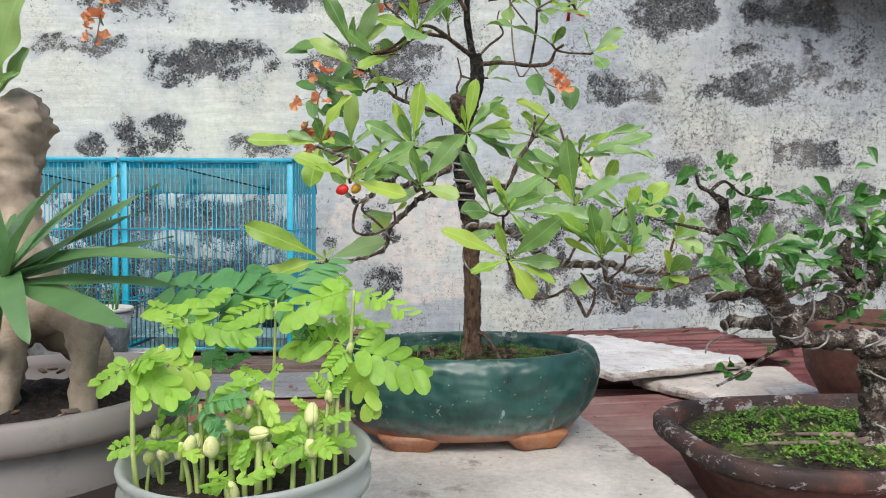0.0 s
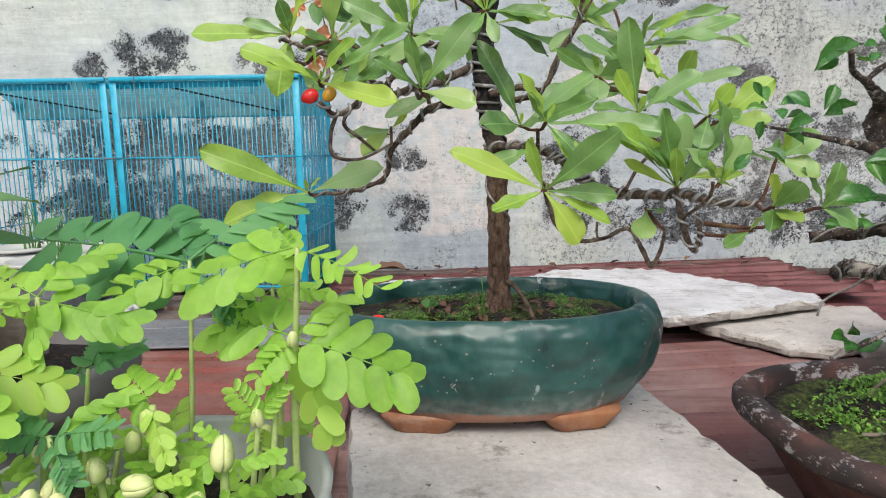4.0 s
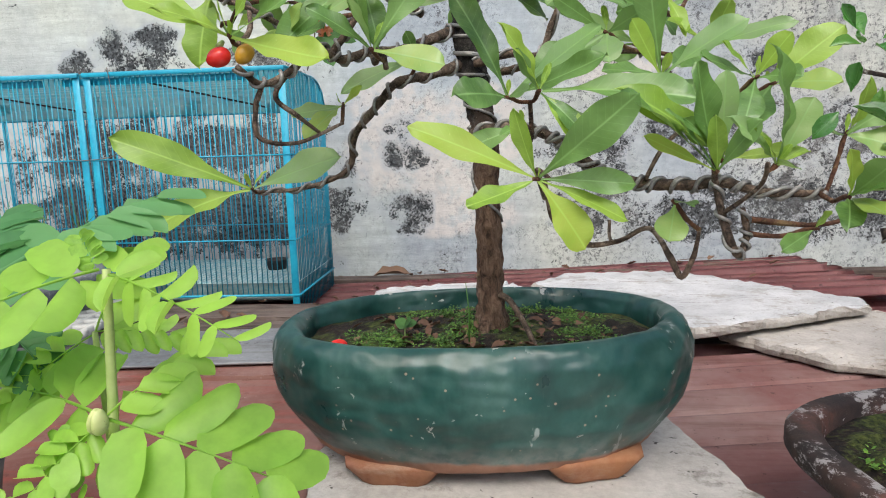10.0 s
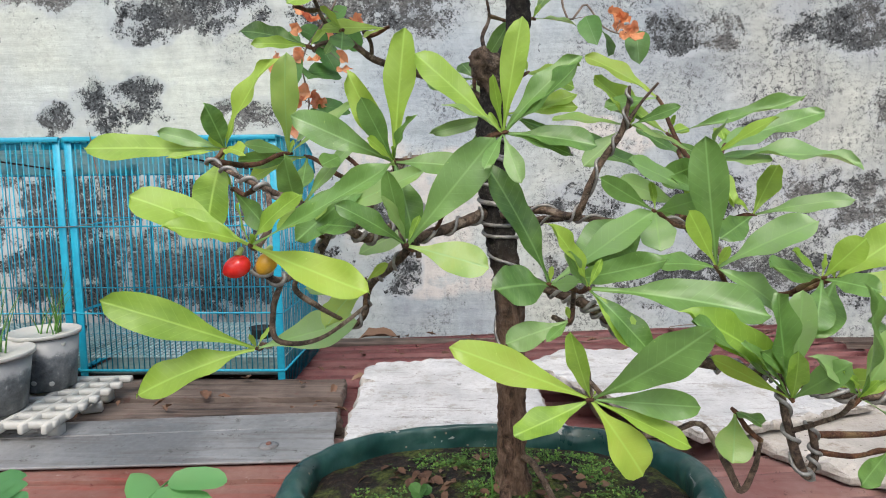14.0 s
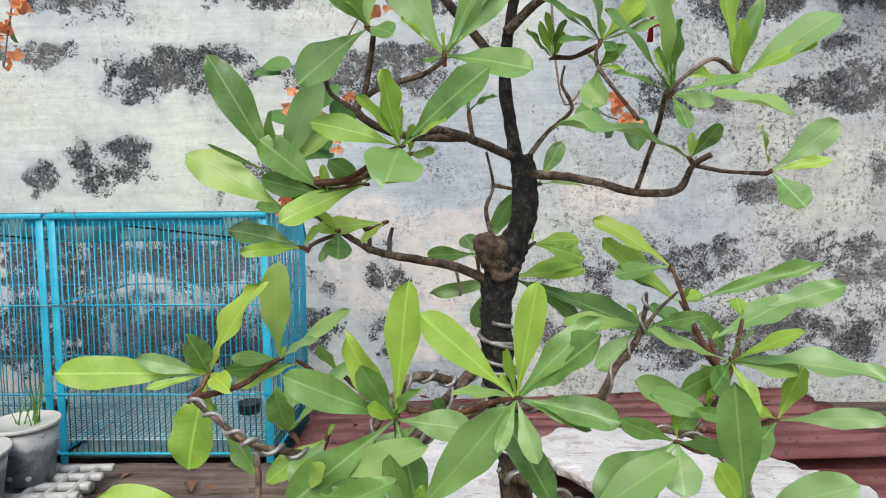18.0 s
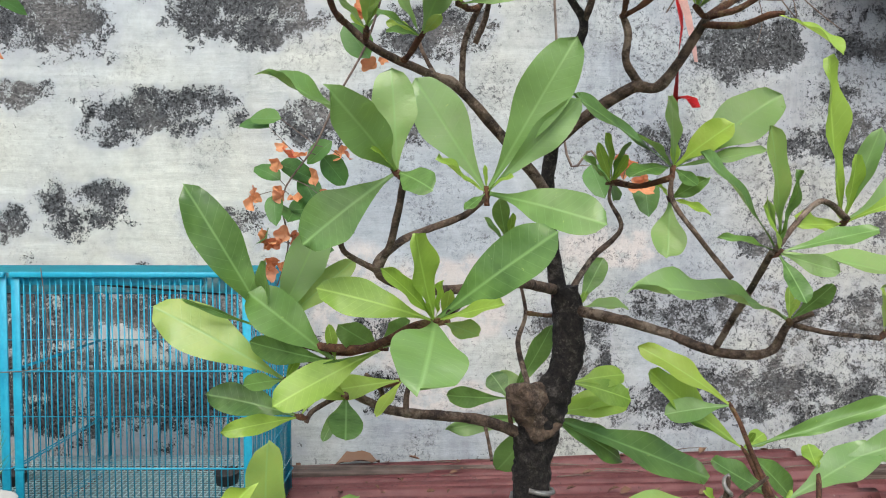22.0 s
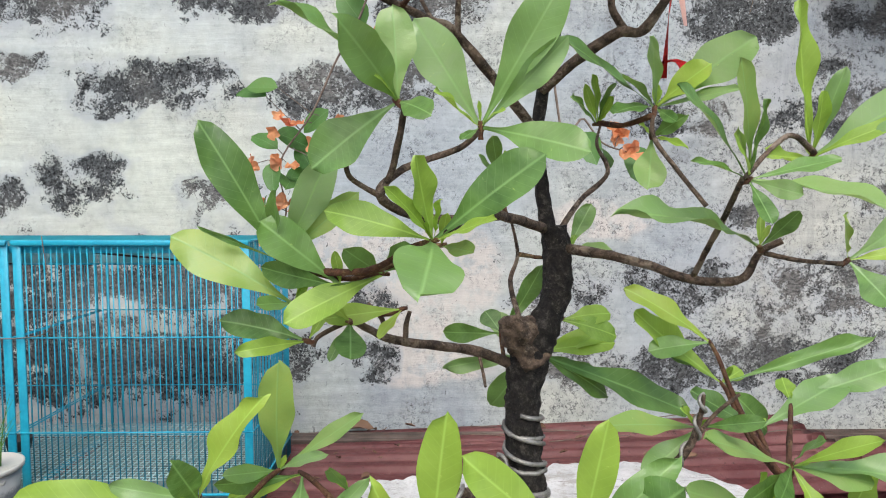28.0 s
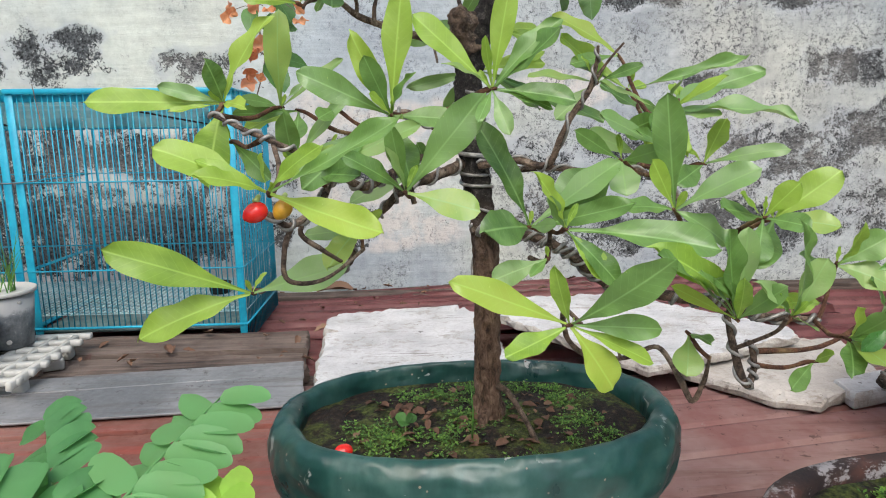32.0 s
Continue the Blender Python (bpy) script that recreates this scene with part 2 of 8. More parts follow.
    n.bump(h, 0.85, 0.007)
    return n.mat


def metal_sheet(name, base, worn, stain, rough=0.5):
    n = Nodes(name)
    big = n.noise(3.0, 5, 0.65)
    lines = n.noise(5.0, 5, 0.7, n.scaled((0.5, 5.0, 5.0)))
    fine = n.noise(60, 5, 0.7)
    c = n.mix(n.ramp(big, (0.40, 0.0), (0.62, 1.0)), base, worn)
    c = n.mix(n.ramp(lines, (0.50, 0.0), (0.72, 0.8)), c, stain)
    c = n.mix(n.ramp(n.noise(34, 5, 0.75), (0.60, 0.0), (0.67, 0.7)), c, tuple(v * 0.35 for v in stain))
    c = n.mix(n.ramp(n.noise(24, 6, 0.75, n.scaled(1.7)), (0.64, 0.0), (0.69, 0.45)), c, (0.42, 0.36, 0.34))
    n.set("Base Color", c).set("Roughness", n.ramp(fine, (0.3, rough - 0.12), (0.7, rough + 0.2)))
    n.bump(n.math("ADD", fine, n.math("MULTIPLY", lines, 1.5)), 0.25, 0.0015)
    return n.mat


def concrete(name, lo, hi, dirt, scale=1.0):
    n = Nodes(name)
    big = n.noise(6 * scale, 5, 0.65)
    fine = n.noise(90 * scale, 5, 0.75)
    c = n.mix(n.ramp(big, (0.36, 0.0), (0.64, 1.0)), lo, hi)
    c = n.mix(0.28, c, n.ramp(fine, (0.35, tuple(v * 0.55 for v in lo)), (0.66, hi)))
    c = n.mix(n.ramp(n.noise(15 * scale, 6, 0.75), (0.56, 0.0), (0.68, 0.8)), c, dirt)
    c = n.mix(n.ramp(n.noise(55 * scale, 3, 0.6), (0.68, 0.0), (0.72, 0.9)), c, tuple(v * 0.3 for v in dirt))
    n.set("Base Color", c).set("Roughness", 0.92)
    n.bump(n.math("ADD", fine, n.math("MULTIPLY", n.noise(22 * scale, 5, 0.7), 1.4)), 0.5, 0.002)
    return n.mat


def plank_material():
    n = Nodes("weathered_timber")
    grain = n.noise(9, 6, 0.7, n.scaled((0.35, 5.0, 5.0)), 0.4)
    big = n.noise(4, 4, 0.6)
    c = n.ramp(grain, (0.36, (0.008, 0.006, 0.004)), (0.54, (0.066, 0.046, 0.036)), (0.74, (0.19, 0.155, 0.13)))
    c = n.mix(n.ramp(big, (0.4, 0.0), (0.62, 0.65)), c, n.mix(grain, (0.075, 0.052, 0.04), (0.29, 0.23, 0.195)))
    c = n.mix(n.ramp(n.noise(30, 5, 0.7), (0.58, 0.0), (0.66, 0.6)), c, (0.10, 0.045, 0.035))
    n.set("Base Color", c).set("Roughness", 0.93)
    n.bump(grain, 0.8, 0.004)
    return n.mat


def glaze_material():
    n = Nodes("green_glaze")
    x, y, z = n.split()
    cloud = n.noise(15, 5, 0.65, n.scaled((1.0, 1.0, 0.7)), 0.15)
    fine = n.noise(75, 4, 0.6)
    drip = n.noise(28, 4, 0.6, n.scaled((1.0, 1.0, 0.18)))
    c = n.ramp(cloud, (0.30, (0.008, 0.038, 0.036)), (0.50, (0.017, 0.070, 0.060)), (0.74, (0.055, 0.125, 0.108)))
    c = n.mix(n.ramp(drip, (0.55, 0.0), (0.72, 0.22)), c, (0.09, 0.18, 0.165))
    # chips and pale specks in the glaze
    flaw = n.noise(33, 4, 0.6, None, 1.0)
    chip = n.ramp(flaw, (0.655, 0.0), (0.675, 1.0))
    pick = n.ramp(n.noise(16, 2, 0.5), (0.41, 0.0), (0.45, 1.0))
    c = n.mix(n.math("MULTIPLY", n.math("MULTIPLY", chip, pick), 0.8), c, (0.42, 0.43, 0.40))
    heart = n.ramp(flaw, (0.705, 0.0), (0.72, 1.0))
    c = n.mix(n.math("MULTIPLY", heart, pick), c, (0.09, 0.05, 0.03))
    runs = n.ramp(n.noise(38, 3, 0.5, n.scaled((1.0, 1.0, 0.05)), 0.4), (0.655, 0.0), (0.67, 0.7))
    c = n.mix(n.math("MULTIPLY", runs, n.ramp(n.noise(9, 3, 0.6), (0.5, 0.0), (0.56, 1.0))), c, (0.36, 0.42, 0.40))
    speck = n.ramp(n.voronoi(75), (0.08, 1.0), (0.13, 0.0))
    speck = n.math("MULTIPLY", speck, n.ramp(n.noise(30, 2, 0.5), (0.48, 0.0), (0.52, 0.85)))
    c = n.mix(speck, c, (0.33, 0.25, 0.19))
    # the bare clay foot below the glaze line, with a dusty edge above it
    line = n.math("ADD", z, n.math("MULTIPLY", n.math("SUBTRACT", n.noise(16, 4, 0.6), 0.5), 0.022))
    bare = n.ramp(line, (0.031, 1.0), (0.034, 0.0))
    dust = n.math("MULTIPLY", n.ramp(line, (0.034, 0.75), (0.066, 0.0)), n.ramp(fine, (0.35, 0.3), (0.6, 1.0)))
    c = n.mix(dust, c, (0.22, 0.22, 0.20))
    c = n.mix(bare, c, n.mix(fine, (0.22, 0.09, 0.05), (0.40, 0.22, 0.15)))
    n.set("Base Color", c)
    n.set("Roughness", n.mix(n.math("MAXIMUM", bare, dust), n.ramp(cloud, (0.3, 0.26), (0.7, 0.42)), (0.85, 0.85, 0.85)))
    n.bump(n.math("ADD", n.math("ADD", n.math("MULTIPLY", n.noise(11, 2, 0.5, n.scaled((1.0, 1.0, 1.5))), 3.0), n.math("MULTIPLY", n.noise(24, 2, 0.5), 0.35)), n.math("MULTIPLY", fine, 0.03)), 0.7, 0.014)
    return n.mat


def clay_material(name, lo, hi, pale):
    n = Nodes(name)
    big = n.noise(9, 5, 0.65)
    fine = n.noise(70, 5, 0.7)
    x, y, z = n.split()
    c = n.mix(n.ramp(big, (0.38, 0.0), (0.62, 1.0)), lo, hi)
    c = n.mix(n.ramp(n.noise(14, 6, 0.75, n.scaled((1.0, 1.0, 2.5))), (0.54, 0.0), (0.70, 0.75)), c, pale)
    c = n.mix(0.25, c, n.ramp(fine, (0.3, tuple(v * 0.4 for v in lo)), (0.7, pale)))
    n.set("Base Color", c).set("Roughness", 0.82)
    n.bump(n.math("ADD", fine, big), 0.35, 0.0015)
    return n.mat


def rim_material():
    """Dark brown clay, scuffed black, with white chalk in broken drifts."""
    n = Nodes("chalky_brown_clay")
    big = n.noise(11, 5, 0.65)
    chalk = n.noise(70, 6, 0.8, n.scaled((1.0, 1.0, 2.0)))
    c = n.ramp(big, (0.36, (0.016, 0.011, 0.010)), (0.52, (0.05, 0.026, 0.02)), (0.66, (0.14, 0.052, 0.036)))
    amount = n.math("ADD", chalk, n.math("MULTIPLY", n.math("SUBTRACT", n.noise(13, 4, 0.65, n.scaled(1.3)), 0.5), 0.9))
    c = n.mix(n.ramp(amount, (0.57, 0.0), (0.64, 0.8)), c, (0.40, 0.38, 0.37))
    n.set("Base Color", c).set("Roughness", 0.75)
    n.bump(n.math("ADD", chalk, big), 0.5, 0.002)
    return n.mat


def bark_material(name, lo, hi, patch, amount=0.5):
    n = Nodes(name)
    ring = n.noise(90, 6, 0.75)
    fine = n.noise(260, 4, 0.7)
    c = n.mix(n.ramp(ring, (0.40, 0.0), (0.64, 1.0)), lo, hi)
    c = n.mix(n.ramp(fine, (0.60, 0.0), (0.70, amount)), c, patch)
    c = n.mix(n.ramp(n.noise(30, 6, 0.75), (0.53, 0.0), (0.60, amount)), c, patch)
    n.set("Base Color", c).set("Roughness", 0.86)
    n.bump(n.math("ADD", n.math("MULTIPLY", ring, 1.6), n.math("MULTIPLY", fine, 0.5)), 1.0, 0.0035)
    return n.mat


def trunk_material():
    """Brown, fissured foot that turns black and knobbly higher up, as the bark itself changes."""
    n = Nodes("miracle_berry_bark")
    x, y, z = n.split()
    fissure = n.noise(85, 6, 0.75, n.scaled((1.5, 1.5, 0.55)), 0.6)
    knob = n.noise(110, 6, 0.8)
    fine = n.noise(260, 4, 0.7)
    up = n.ramp(n.math("ADD", z, n.math("MULTIPLY", knob, 0.08)), (0.22, 0.0), (0.33, 1.0))
    brown = n.ramp(fissure, (0.36, (0.040, 0.021, 0.012)), (0.48, (0.17, 0.095, 0.058)), (0.66, (0.34, 0.22, 0.15)))
    black = n.ramp(knob, (0.40, (0.005, 0.004, 0.004)), (0.53, (0.03, 0.025, 0.021)), (0.64, (0.12, 0.105, 0.09)))
    c = n.mix(up, brown, black)
    c = n.mix(n.ramp(fine, (0.63, 0.0), (0.70, 0.55)), c, (0.27, 0.24, 0.20))
    n.set("Base Color", c).set("Roughness", 0.85)
    h = n.mix(up, n.math("MULTIPLY", fissure, 1.8), n.math("MULTIPLY", knob, 1.8))
    n.bump(n.math("ADD", h, n.math("MULTIPLY", fine, 0.5)), 1.0, 0.007)
    return n.mat


def board_material():
    """White paint on a coarse board: long cracks, scratches, worn grey places and dirt."""
    n = Nodes("white_board_plaster")
    big = n.noise(7, 5, 0.65)
    fine = n.noise(120, 5, 0.75)
    grain = n.noise(16, 6, 0.75, n.scaled((0.5, 6.0, 6.0)), 0.5)
    c = n.mix(n.ramp(big, (0.38, 0.0), (0.62, 1.0)), (0.42, 0.43, 0.43), (0.58, 0.59, 0.585))
    c = n.mix(n.ramp(fine, (0.36, 0.5), (0.5, 0.0)), c, (0.34, 0.34, 0.33))
    c = n.mix(n.ramp(grain, (0.58, 0.0), (0.64, 0.85)), c, (0.17, 0.155, 0.135))
    c = n.mix(n.ramp(n.noise(11, 7, 0.78), (0.54, 0.0), (0.62, 0.7)), c, (0.29, 0.265, 0.23))
    c = n.mix(n.ramp(n.noise(48, 4, 0.7), (0.66, 0.0), (0.70, 0.9)), c, (0.07, 0.06, 0.05))
    n.set("Base Color", c).set("Roughness", 0.9)
    n.bump(n.math("ADD", fine, n.math("MULTIPLY", grain, 1.5)), 0.7, 0.003)
    return n.mat


def leaf_material(name, dark, light, young, translucent=0.35, gloss=0.38, rib=True, cross=14.0, spread=1.0, pale=None):
    """A leaf in its own frame: x runs from stalk to tip (0 to 1), y across. Each leaf takes one tone at random; pale
    adds a further one.
    """
    n = Nodes(name)
    x, y, z = n.split()
    r = n.random()
    tone = n.ramp(r, (0.0, dark), (0.30, tuple((a + b) / 2 for a, b in zip(dark, light))), (0.62, light), (0.82, pale or light), (1.0, young))
    cloud = n.noise(4, 4, 0.6)
    tone = n.mix(n.math("MULTIPLY", n.ramp(cloud, (0.35, 0.0), (0.7, 0.6)), spread), tone, tuple(v * 1.35 for v in light))
    c = tone
    if rib:
        side = n.math("ABSOLUTE", y)
        mid = n.ramp(side, (0.003, 0.7), (0.010, 0.0))
        v = n.math("SUBTRACT", x, n.math("MULTIPLY", side, 0.9))
        wave = n.math("ABSOLUTE", n.math("SINE", n.math("MULTIPLY", v, cross * 3.14159)))
        veins = n.ramp(wave, (0.03, 0.24), (0.16, 0.0))
        c = n.mix(n.math("MAXIMUM", mid, veins), c, tuple(min(1.0, v * 1.5 + 0.05) for v in light))
        spots = n.ramp(n.noise(26, 3, 0.6), (0.70, 0.0), (0.74, 0.55))
        c = n.mix(spots, c, tuple(min(1.0, v * 1.2 + 0.08) for v in young))
        n.bump(n.math("SUBTRACT", n.math("MULTIPLY", cloud, 0.6), n.math("ADD", mid, veins)), 0.12, 0.02)
    n.set("Base Color", c).set("Roughness", n.ramp(n.noise(2.5, 3, 0.6), (0.35, gloss - 0.07), (0.65, gloss + 0.12)))
    n.bsdf.inputs["Specular IOR Level"].default_value = 0.6
    tr = n.t.nodes.new("ShaderNodeBsdfTranslucent")
    n.link(n.mix(0.5, c, young, "MIX"), tr.inputs["Color"])
    mixer = n.t.nodes.new("ShaderNodeMixShader")
    mixer.inputs[0].default_value = translucent
    n.link(n.bsdf.outputs[0], mixer.inputs[1])
    n.link(tr.outputs[0], mixer.inputs[2])
    n.link(mixer.outputs[0], n.t.nodes["Material Output"].inputs["Surface"])
    return n.mat


def soil_material(name, moss):
    n = Nodes(name)
    crumb = n.noise(110, 5, 0.75)
    big = n.noise(16, 5, 0.65)
    c = n.ramp(crumb, (0.40, (0.004, 0.003, 0.002)), (0.56, (0.022, 0.013, 0.008)), (0.72, (0.11, 0.065, 0.038)))
    green = n.mix(n.ramp(n.noise(160, 4, 0.7), (0.36, 0.0), (0.64, 1.0)), (0.012, 0.025, 0.004), (0.12, 0.15, 0.025))
    c = n.mix(n.ramp(n.math("ADD", big, n.math("MULTIPLY", crumb, 0.25)), (0.58 - moss * 0.2, 0.0), (0.68 - moss * 0.15, 0.9)), c, green)
    n.set("Base Color", c).set("Roughness", 0.95)
    n.bump(n.math("ADD", crumb, big), 1.0, 0.007)
    return n.mat


def plastic(name, lo, hi, dirt, rough=0.4, see=0.0):
    n = Nodes(name)
    big = n.noise(8, 4, 0.6)
    c = n.mix(big, lo, hi)
    c = n.mix(n.ramp(n.noise(18, 6, 0.75), (0.55, 0.0), (0.72, 0.6)), c, dirt)
    n.set("Base Color", c).set("Roughness", rough)
    n.bump(n.noise(40, 4, 0.6), 0.12, 0.001)
    if see:
        tr = n.t.nodes.new("ShaderNodeBsdfTranslucent")
        n.link(c, tr.inputs["Color"])
        clear = n.t.nodes.new("ShaderNodeBsdfTransparent")
        clear.inputs["Color"].default_value = (0.9, 0.94, 0.92, 1)
        m1 = n.t.nodes.new("ShaderNodeMixShader")
        m1.inputs[0].default_value = 0.5
        n.link(tr.outputs[0], m1.inputs[1])
        n.link(clear.outputs[0], m1.inputs[2])
        m2 = n.t.nodes.new("ShaderNodeMixShader")
        m2.inputs[0].default_value = see
        n.link(n.bsdf.outputs[0], m2.inputs[1])
        n.link(m1.outputs[0], m2.inputs[2])
        n.link(m2.outputs[0], n.t.nodes["Material Output"].inputs["Surface"])
    return n.mat


def bean_material():
    n = Nodes("swollen_seed")
    c = n.ramp(n.noise(40, 4, 0.6), (0.35, (0.36, 0.46, 0.13)), (0.65, (0.64, 0.64, 0.33)))
    c = n.mix(n.ramp(n.noise(130, 5, 0.7), (0.60, 0.0), (0.66, 0.7)), c, (0.20, 0.11, 0.04))
    n.set("Base Color", c).set("Roughness", 0.5)
    n.bump(n.noise(90, 4, 0.6), 0.3, 0.001)
    return n.mat


M_WALL = wall_material()
M_GROUND = concrete("yard_concrete", (0.2, 0.2, 0.19), (0.32, 0.31, 0.3), (0.1, 0.1, 0.09), 0.5)
M_SLAB = concrete("grey_concrete", (0.32, 0.305, 0.275), (0.53, 0.515, 0.48), (0.135, 0.12, 0.10))
M_BOARD = board_material()
M_PALEBOARD = concrete("pale_tan_board", (0.36, 0.335, 0.295), (0.52, 0.495, 0.45), (0.24, 0.20, 0.155), 1.5)
M_CORE = concrete("broken_board_core", (0.25, 0.225, 0.19), (0.50, 0.48, 0.44), (0.09, 0.075, 0.055), 2.0)
M_MAROON = metal_sheet("maroon_paint", (0.19, 0.055, 0.058), (0.30, 0.125, 0.12), (0.115, 0.035, 0.036), 0.5)
M_DUSTY = metal_sheet("dusty_maroon_paint", (0.345, 0.165, 0.15), (0.46, 0.31, 0.28), (0.20, 0.095, 0.08), 0.65)
M_FLASH = metal_sheet("grey_flashing", (0.125, 0.132, 0.138), (0.24, 0.25, 0.255), (0.065, 0.048, 0.038), 0.5)
M_RUST = metal_sheet("rusted_sheet", (0.15, 0.055, 0.04), (0.24, 0.135, 0.11), (0.28, 0.045, 0.03), 0.7)
M_WOOD = plank_material()
M_GLAZE = glaze_material()
M_FOOT = clay_material("terracotta_foot", (0.22, 0.075, 0.035), (0.34, 0.14, 0.055), (0.36, 0.24, 0.17))
M_CLAY = clay_material("brown_clay", (0.065, 0.024, 0.017), (0.15, 0.055, 0.036), (0.20, 0.14, 0.115))
M_RIM = rim_material()
M_SOIL = soil_material("mossy_soil", -0.06)
M_SOIL2 = soil_material("bare_soil", -1.0)
M_TRUNK = trunk_material()
M_BRANCH = bark_material("brown_branch", (0.034, 0.022, 0.015), (0.19, 0.13, 0.09), (0.36, 0.29, 0.22), 0.55)
M_BARK2 = bark_material("knotted_grey_bark", (0.014, 0.010, 0.008), (0.12, 0.085, 0.062), (0.56, 0.51, 0.45), 1.0)
M_CAUDEX = clay_material("smooth_swollen_bark", (0.24, 0.185, 0.125), (0.40, 0.325, 0.24), (0.50, 0.43, 0.35))
M_WIRE = simple("aluminium_wire", (0.15, 0.145, 0.135), (0.34, 0.335, 0.315), 120, 0.45, 0.05, 0.35)
M_BLUE = simple("blue_cage_paint", (0.008, 0.28, 0.43), (0.02, 0.39, 0.54), 14, 0.4, 0.05)
# pale here puts the grey sheen of the sky into some leaves' colour
M_LEAF = leaf_material("glossy_leaf", (0.045, 0.125, 0.025), (0.155, 0.30, 0.075), (0.32, 0.44, 0.07), 0.34, 0.34, pale=(0.25, 0.39, 0.18))
M_LIME = leaf_material("young_lime_leaf", (0.175, 0.335, 0.04), (0.285, 0.45, 0.06), (0.42, 0.54, 0.08), 0.40, 0.42)
M_LEAF2 = leaf_material("small_dark_leaf", (0.014, 0.07, 0.014), (0.05, 0.175, 0.03), (0.17, 0.36, 0.06), 0.25, 0.24, True, 6.0)
M_LEAF3 = leaf_material("soft_shrub_leaf", (0.03, 0.10, 0.02), (0.07, 0.19, 0.035), (0.15, 0.28, 0.05), 0.35, 0.5, True, 7.0)
M_STRAP = leaf_material("strap_leaf", (0.05, 0.135, 0.048), (0.105, 0.225, 0.082), (0.18, 0.32, 0.115), 0.35, 0.42, False)
M_FEATHER = leaf_material("seedling_leaflet", (0.19, 0.40, 0.045), (0.32, 0.56, 0.075), (0.48, 0.66, 0.13), 0.5, 0.5, False)
M_FEATHER2 = leaf_material("older_seedling_leaflet", (0.07, 0.23, 0.075), (0.115, 0.32, 0.11), (0.18, 0.40, 0.13), 0.45, 0.5, False)
M_STEM = simple("pale_green_stem", (0.26, 0.36, 0.09), (0.42, 0.50, 0.20), 30, 0.5, 0.05)
M_BEAN = bean_material()
M_PETAL = leaf_material("orange_hat_flower", (0.60, 0.20, 0.065), (0.70, 0.36, 0.17), (0.68, 0.13, 0.07), 0.45, 0.6, False, pale=(0.70, 0.40, 0.24))
M_DRY = leaf_material("dry_leaf", (0.06, 0.026, 0.014), (0.13, 0.068, 0.04), (0.22, 0.14, 0.085), 0.1, 0.8, False)
M_RED = simple("ripe_red_berry", (0.55, 0.012, 0.012), (0.68, 0.03, 0.02), 60, 0.22, 0.03)
M_ORANGE = simple("unripe_orange_berry", (0.42, 0.20, 0.01), (0.52, 0.30, 0.03), 60, 0.28, 0.03)
M_CUP = plastic("milky_plastic", (0.50, 0.55, 0.53), (0.58, 0.62, 0.60), (0.36, 0.36, 0.31), 0.3, 0.55)
M_GREYPOT = plastic("grey_planter_plastic", (0.165, 0.15, 0.138), (0.225, 0.21, 0.195), (0.10, 0.088, 0.078), 0.65)
M_PALLET = plastic("cream_plastic", (0.40, 0.405, 0.37), (0.50, 0.50, 0.46), (0.26, 0.24, 0.20), 0.55)
M_RIBBON = simple("red_ribbon", (0.50, 0.01, 0.012), (0.62, 0.025, 0.02), 60, 0.35, 0.05)
M_PINK = simple("pale_pink_ribbon", (0.62, 0.38, 0.32), (0.74, 0.50, 0.43), 60, 0.5, 0.05)
M_DARK = bark_material("dark_wet_bark", (0.015, 0.011, 0.01), (0.055, 0.04, 0.033), (0.10, 0.08, 0.07), 0.4)
M_TWIG = simple("dry_twig", (0.10, 0.075, 0.06), (0.24, 0.19, 0.15), 40, 0.9, 0.2)
M_RUBBER = simple("dark_tray", (0.012, 0.012, 0.013), (0.03, 0.03, 0.03), 30, 0.7, 0.1)


# ---- the large structure ----
bm = bmesh.new()
bmesh.ops.create_grid(bm, x_segments=2, y_segments=2, size=60, matrix=Matrix.Translation((0, 0, -1.0)))
tagged(part("ground", bm, M_GROUND), "grey concrete yard floor far below the roof deck", "ground", kind="structure")

# the old wall: plaster in relief, fallen away in patches about as long as the blocks beneath (centre x, z, half length, half height, how bare)
BARE = []
BARE += [(-1.51, 1.43, 0.22, 0.14, 1.0), (-1.08, 1.77, 0.25, 0.07, 1.0), (-0.78, 1.42, 0.25, 0.11, 1.15), (-0.39, 1.75, 0.16, 0.10, 1.0)]
BARE += [(-1.08, 1.06, 0.24, 0.08, 1.0), (-1.39, 0.70, 0.16, 0.09, 0.8), (-1.66, 0.64, 0.05, 0.06, 0.7), (-0.84, 0.65, 0.15, 0.07, 0.6)]
BARE += [(-0.04, 1.37, 0.17, 0.09, 1.1), (-0.34, 1.04, 0.30, 0.09, 1.0), (0.62, 1.66, 0.25, 0.13, 1.1), (1.14, 1.31, 0.17, 0.10, 1.2)]
BARE += [(1.49, 0.95, 0.21, 0.07, 0.9), (1.72, 1.31, 0.23, 0.07, 1.0), (0.86, 0.94, 0.18, 0.065, 1.0), (1.48, 1.67, 0.20, 0.07, 0.6)]
BARE += [(1.81, 0.63, 0.17, 0.07, 0.8), (-1.73, 1.13, 0.17, 0.05, 0.8), (1.99, 0.39, 0.21, 0.09, 0.9), (-1.05, 0.30, 0.36, 0.085, 1.3)]
BARE += [(-1.0, 0.16, 0.42, 0.06, 0.35), (-1.6, 0.28, 0.26, 0.12, 1.2), (-1.62, 0.0, 0.26, 0.15, 1.2), (-1.4, 0.15, 0.7, 0.3, 0.16), (-0.62, 0.02, 0.12, 0.09, 0.7)]
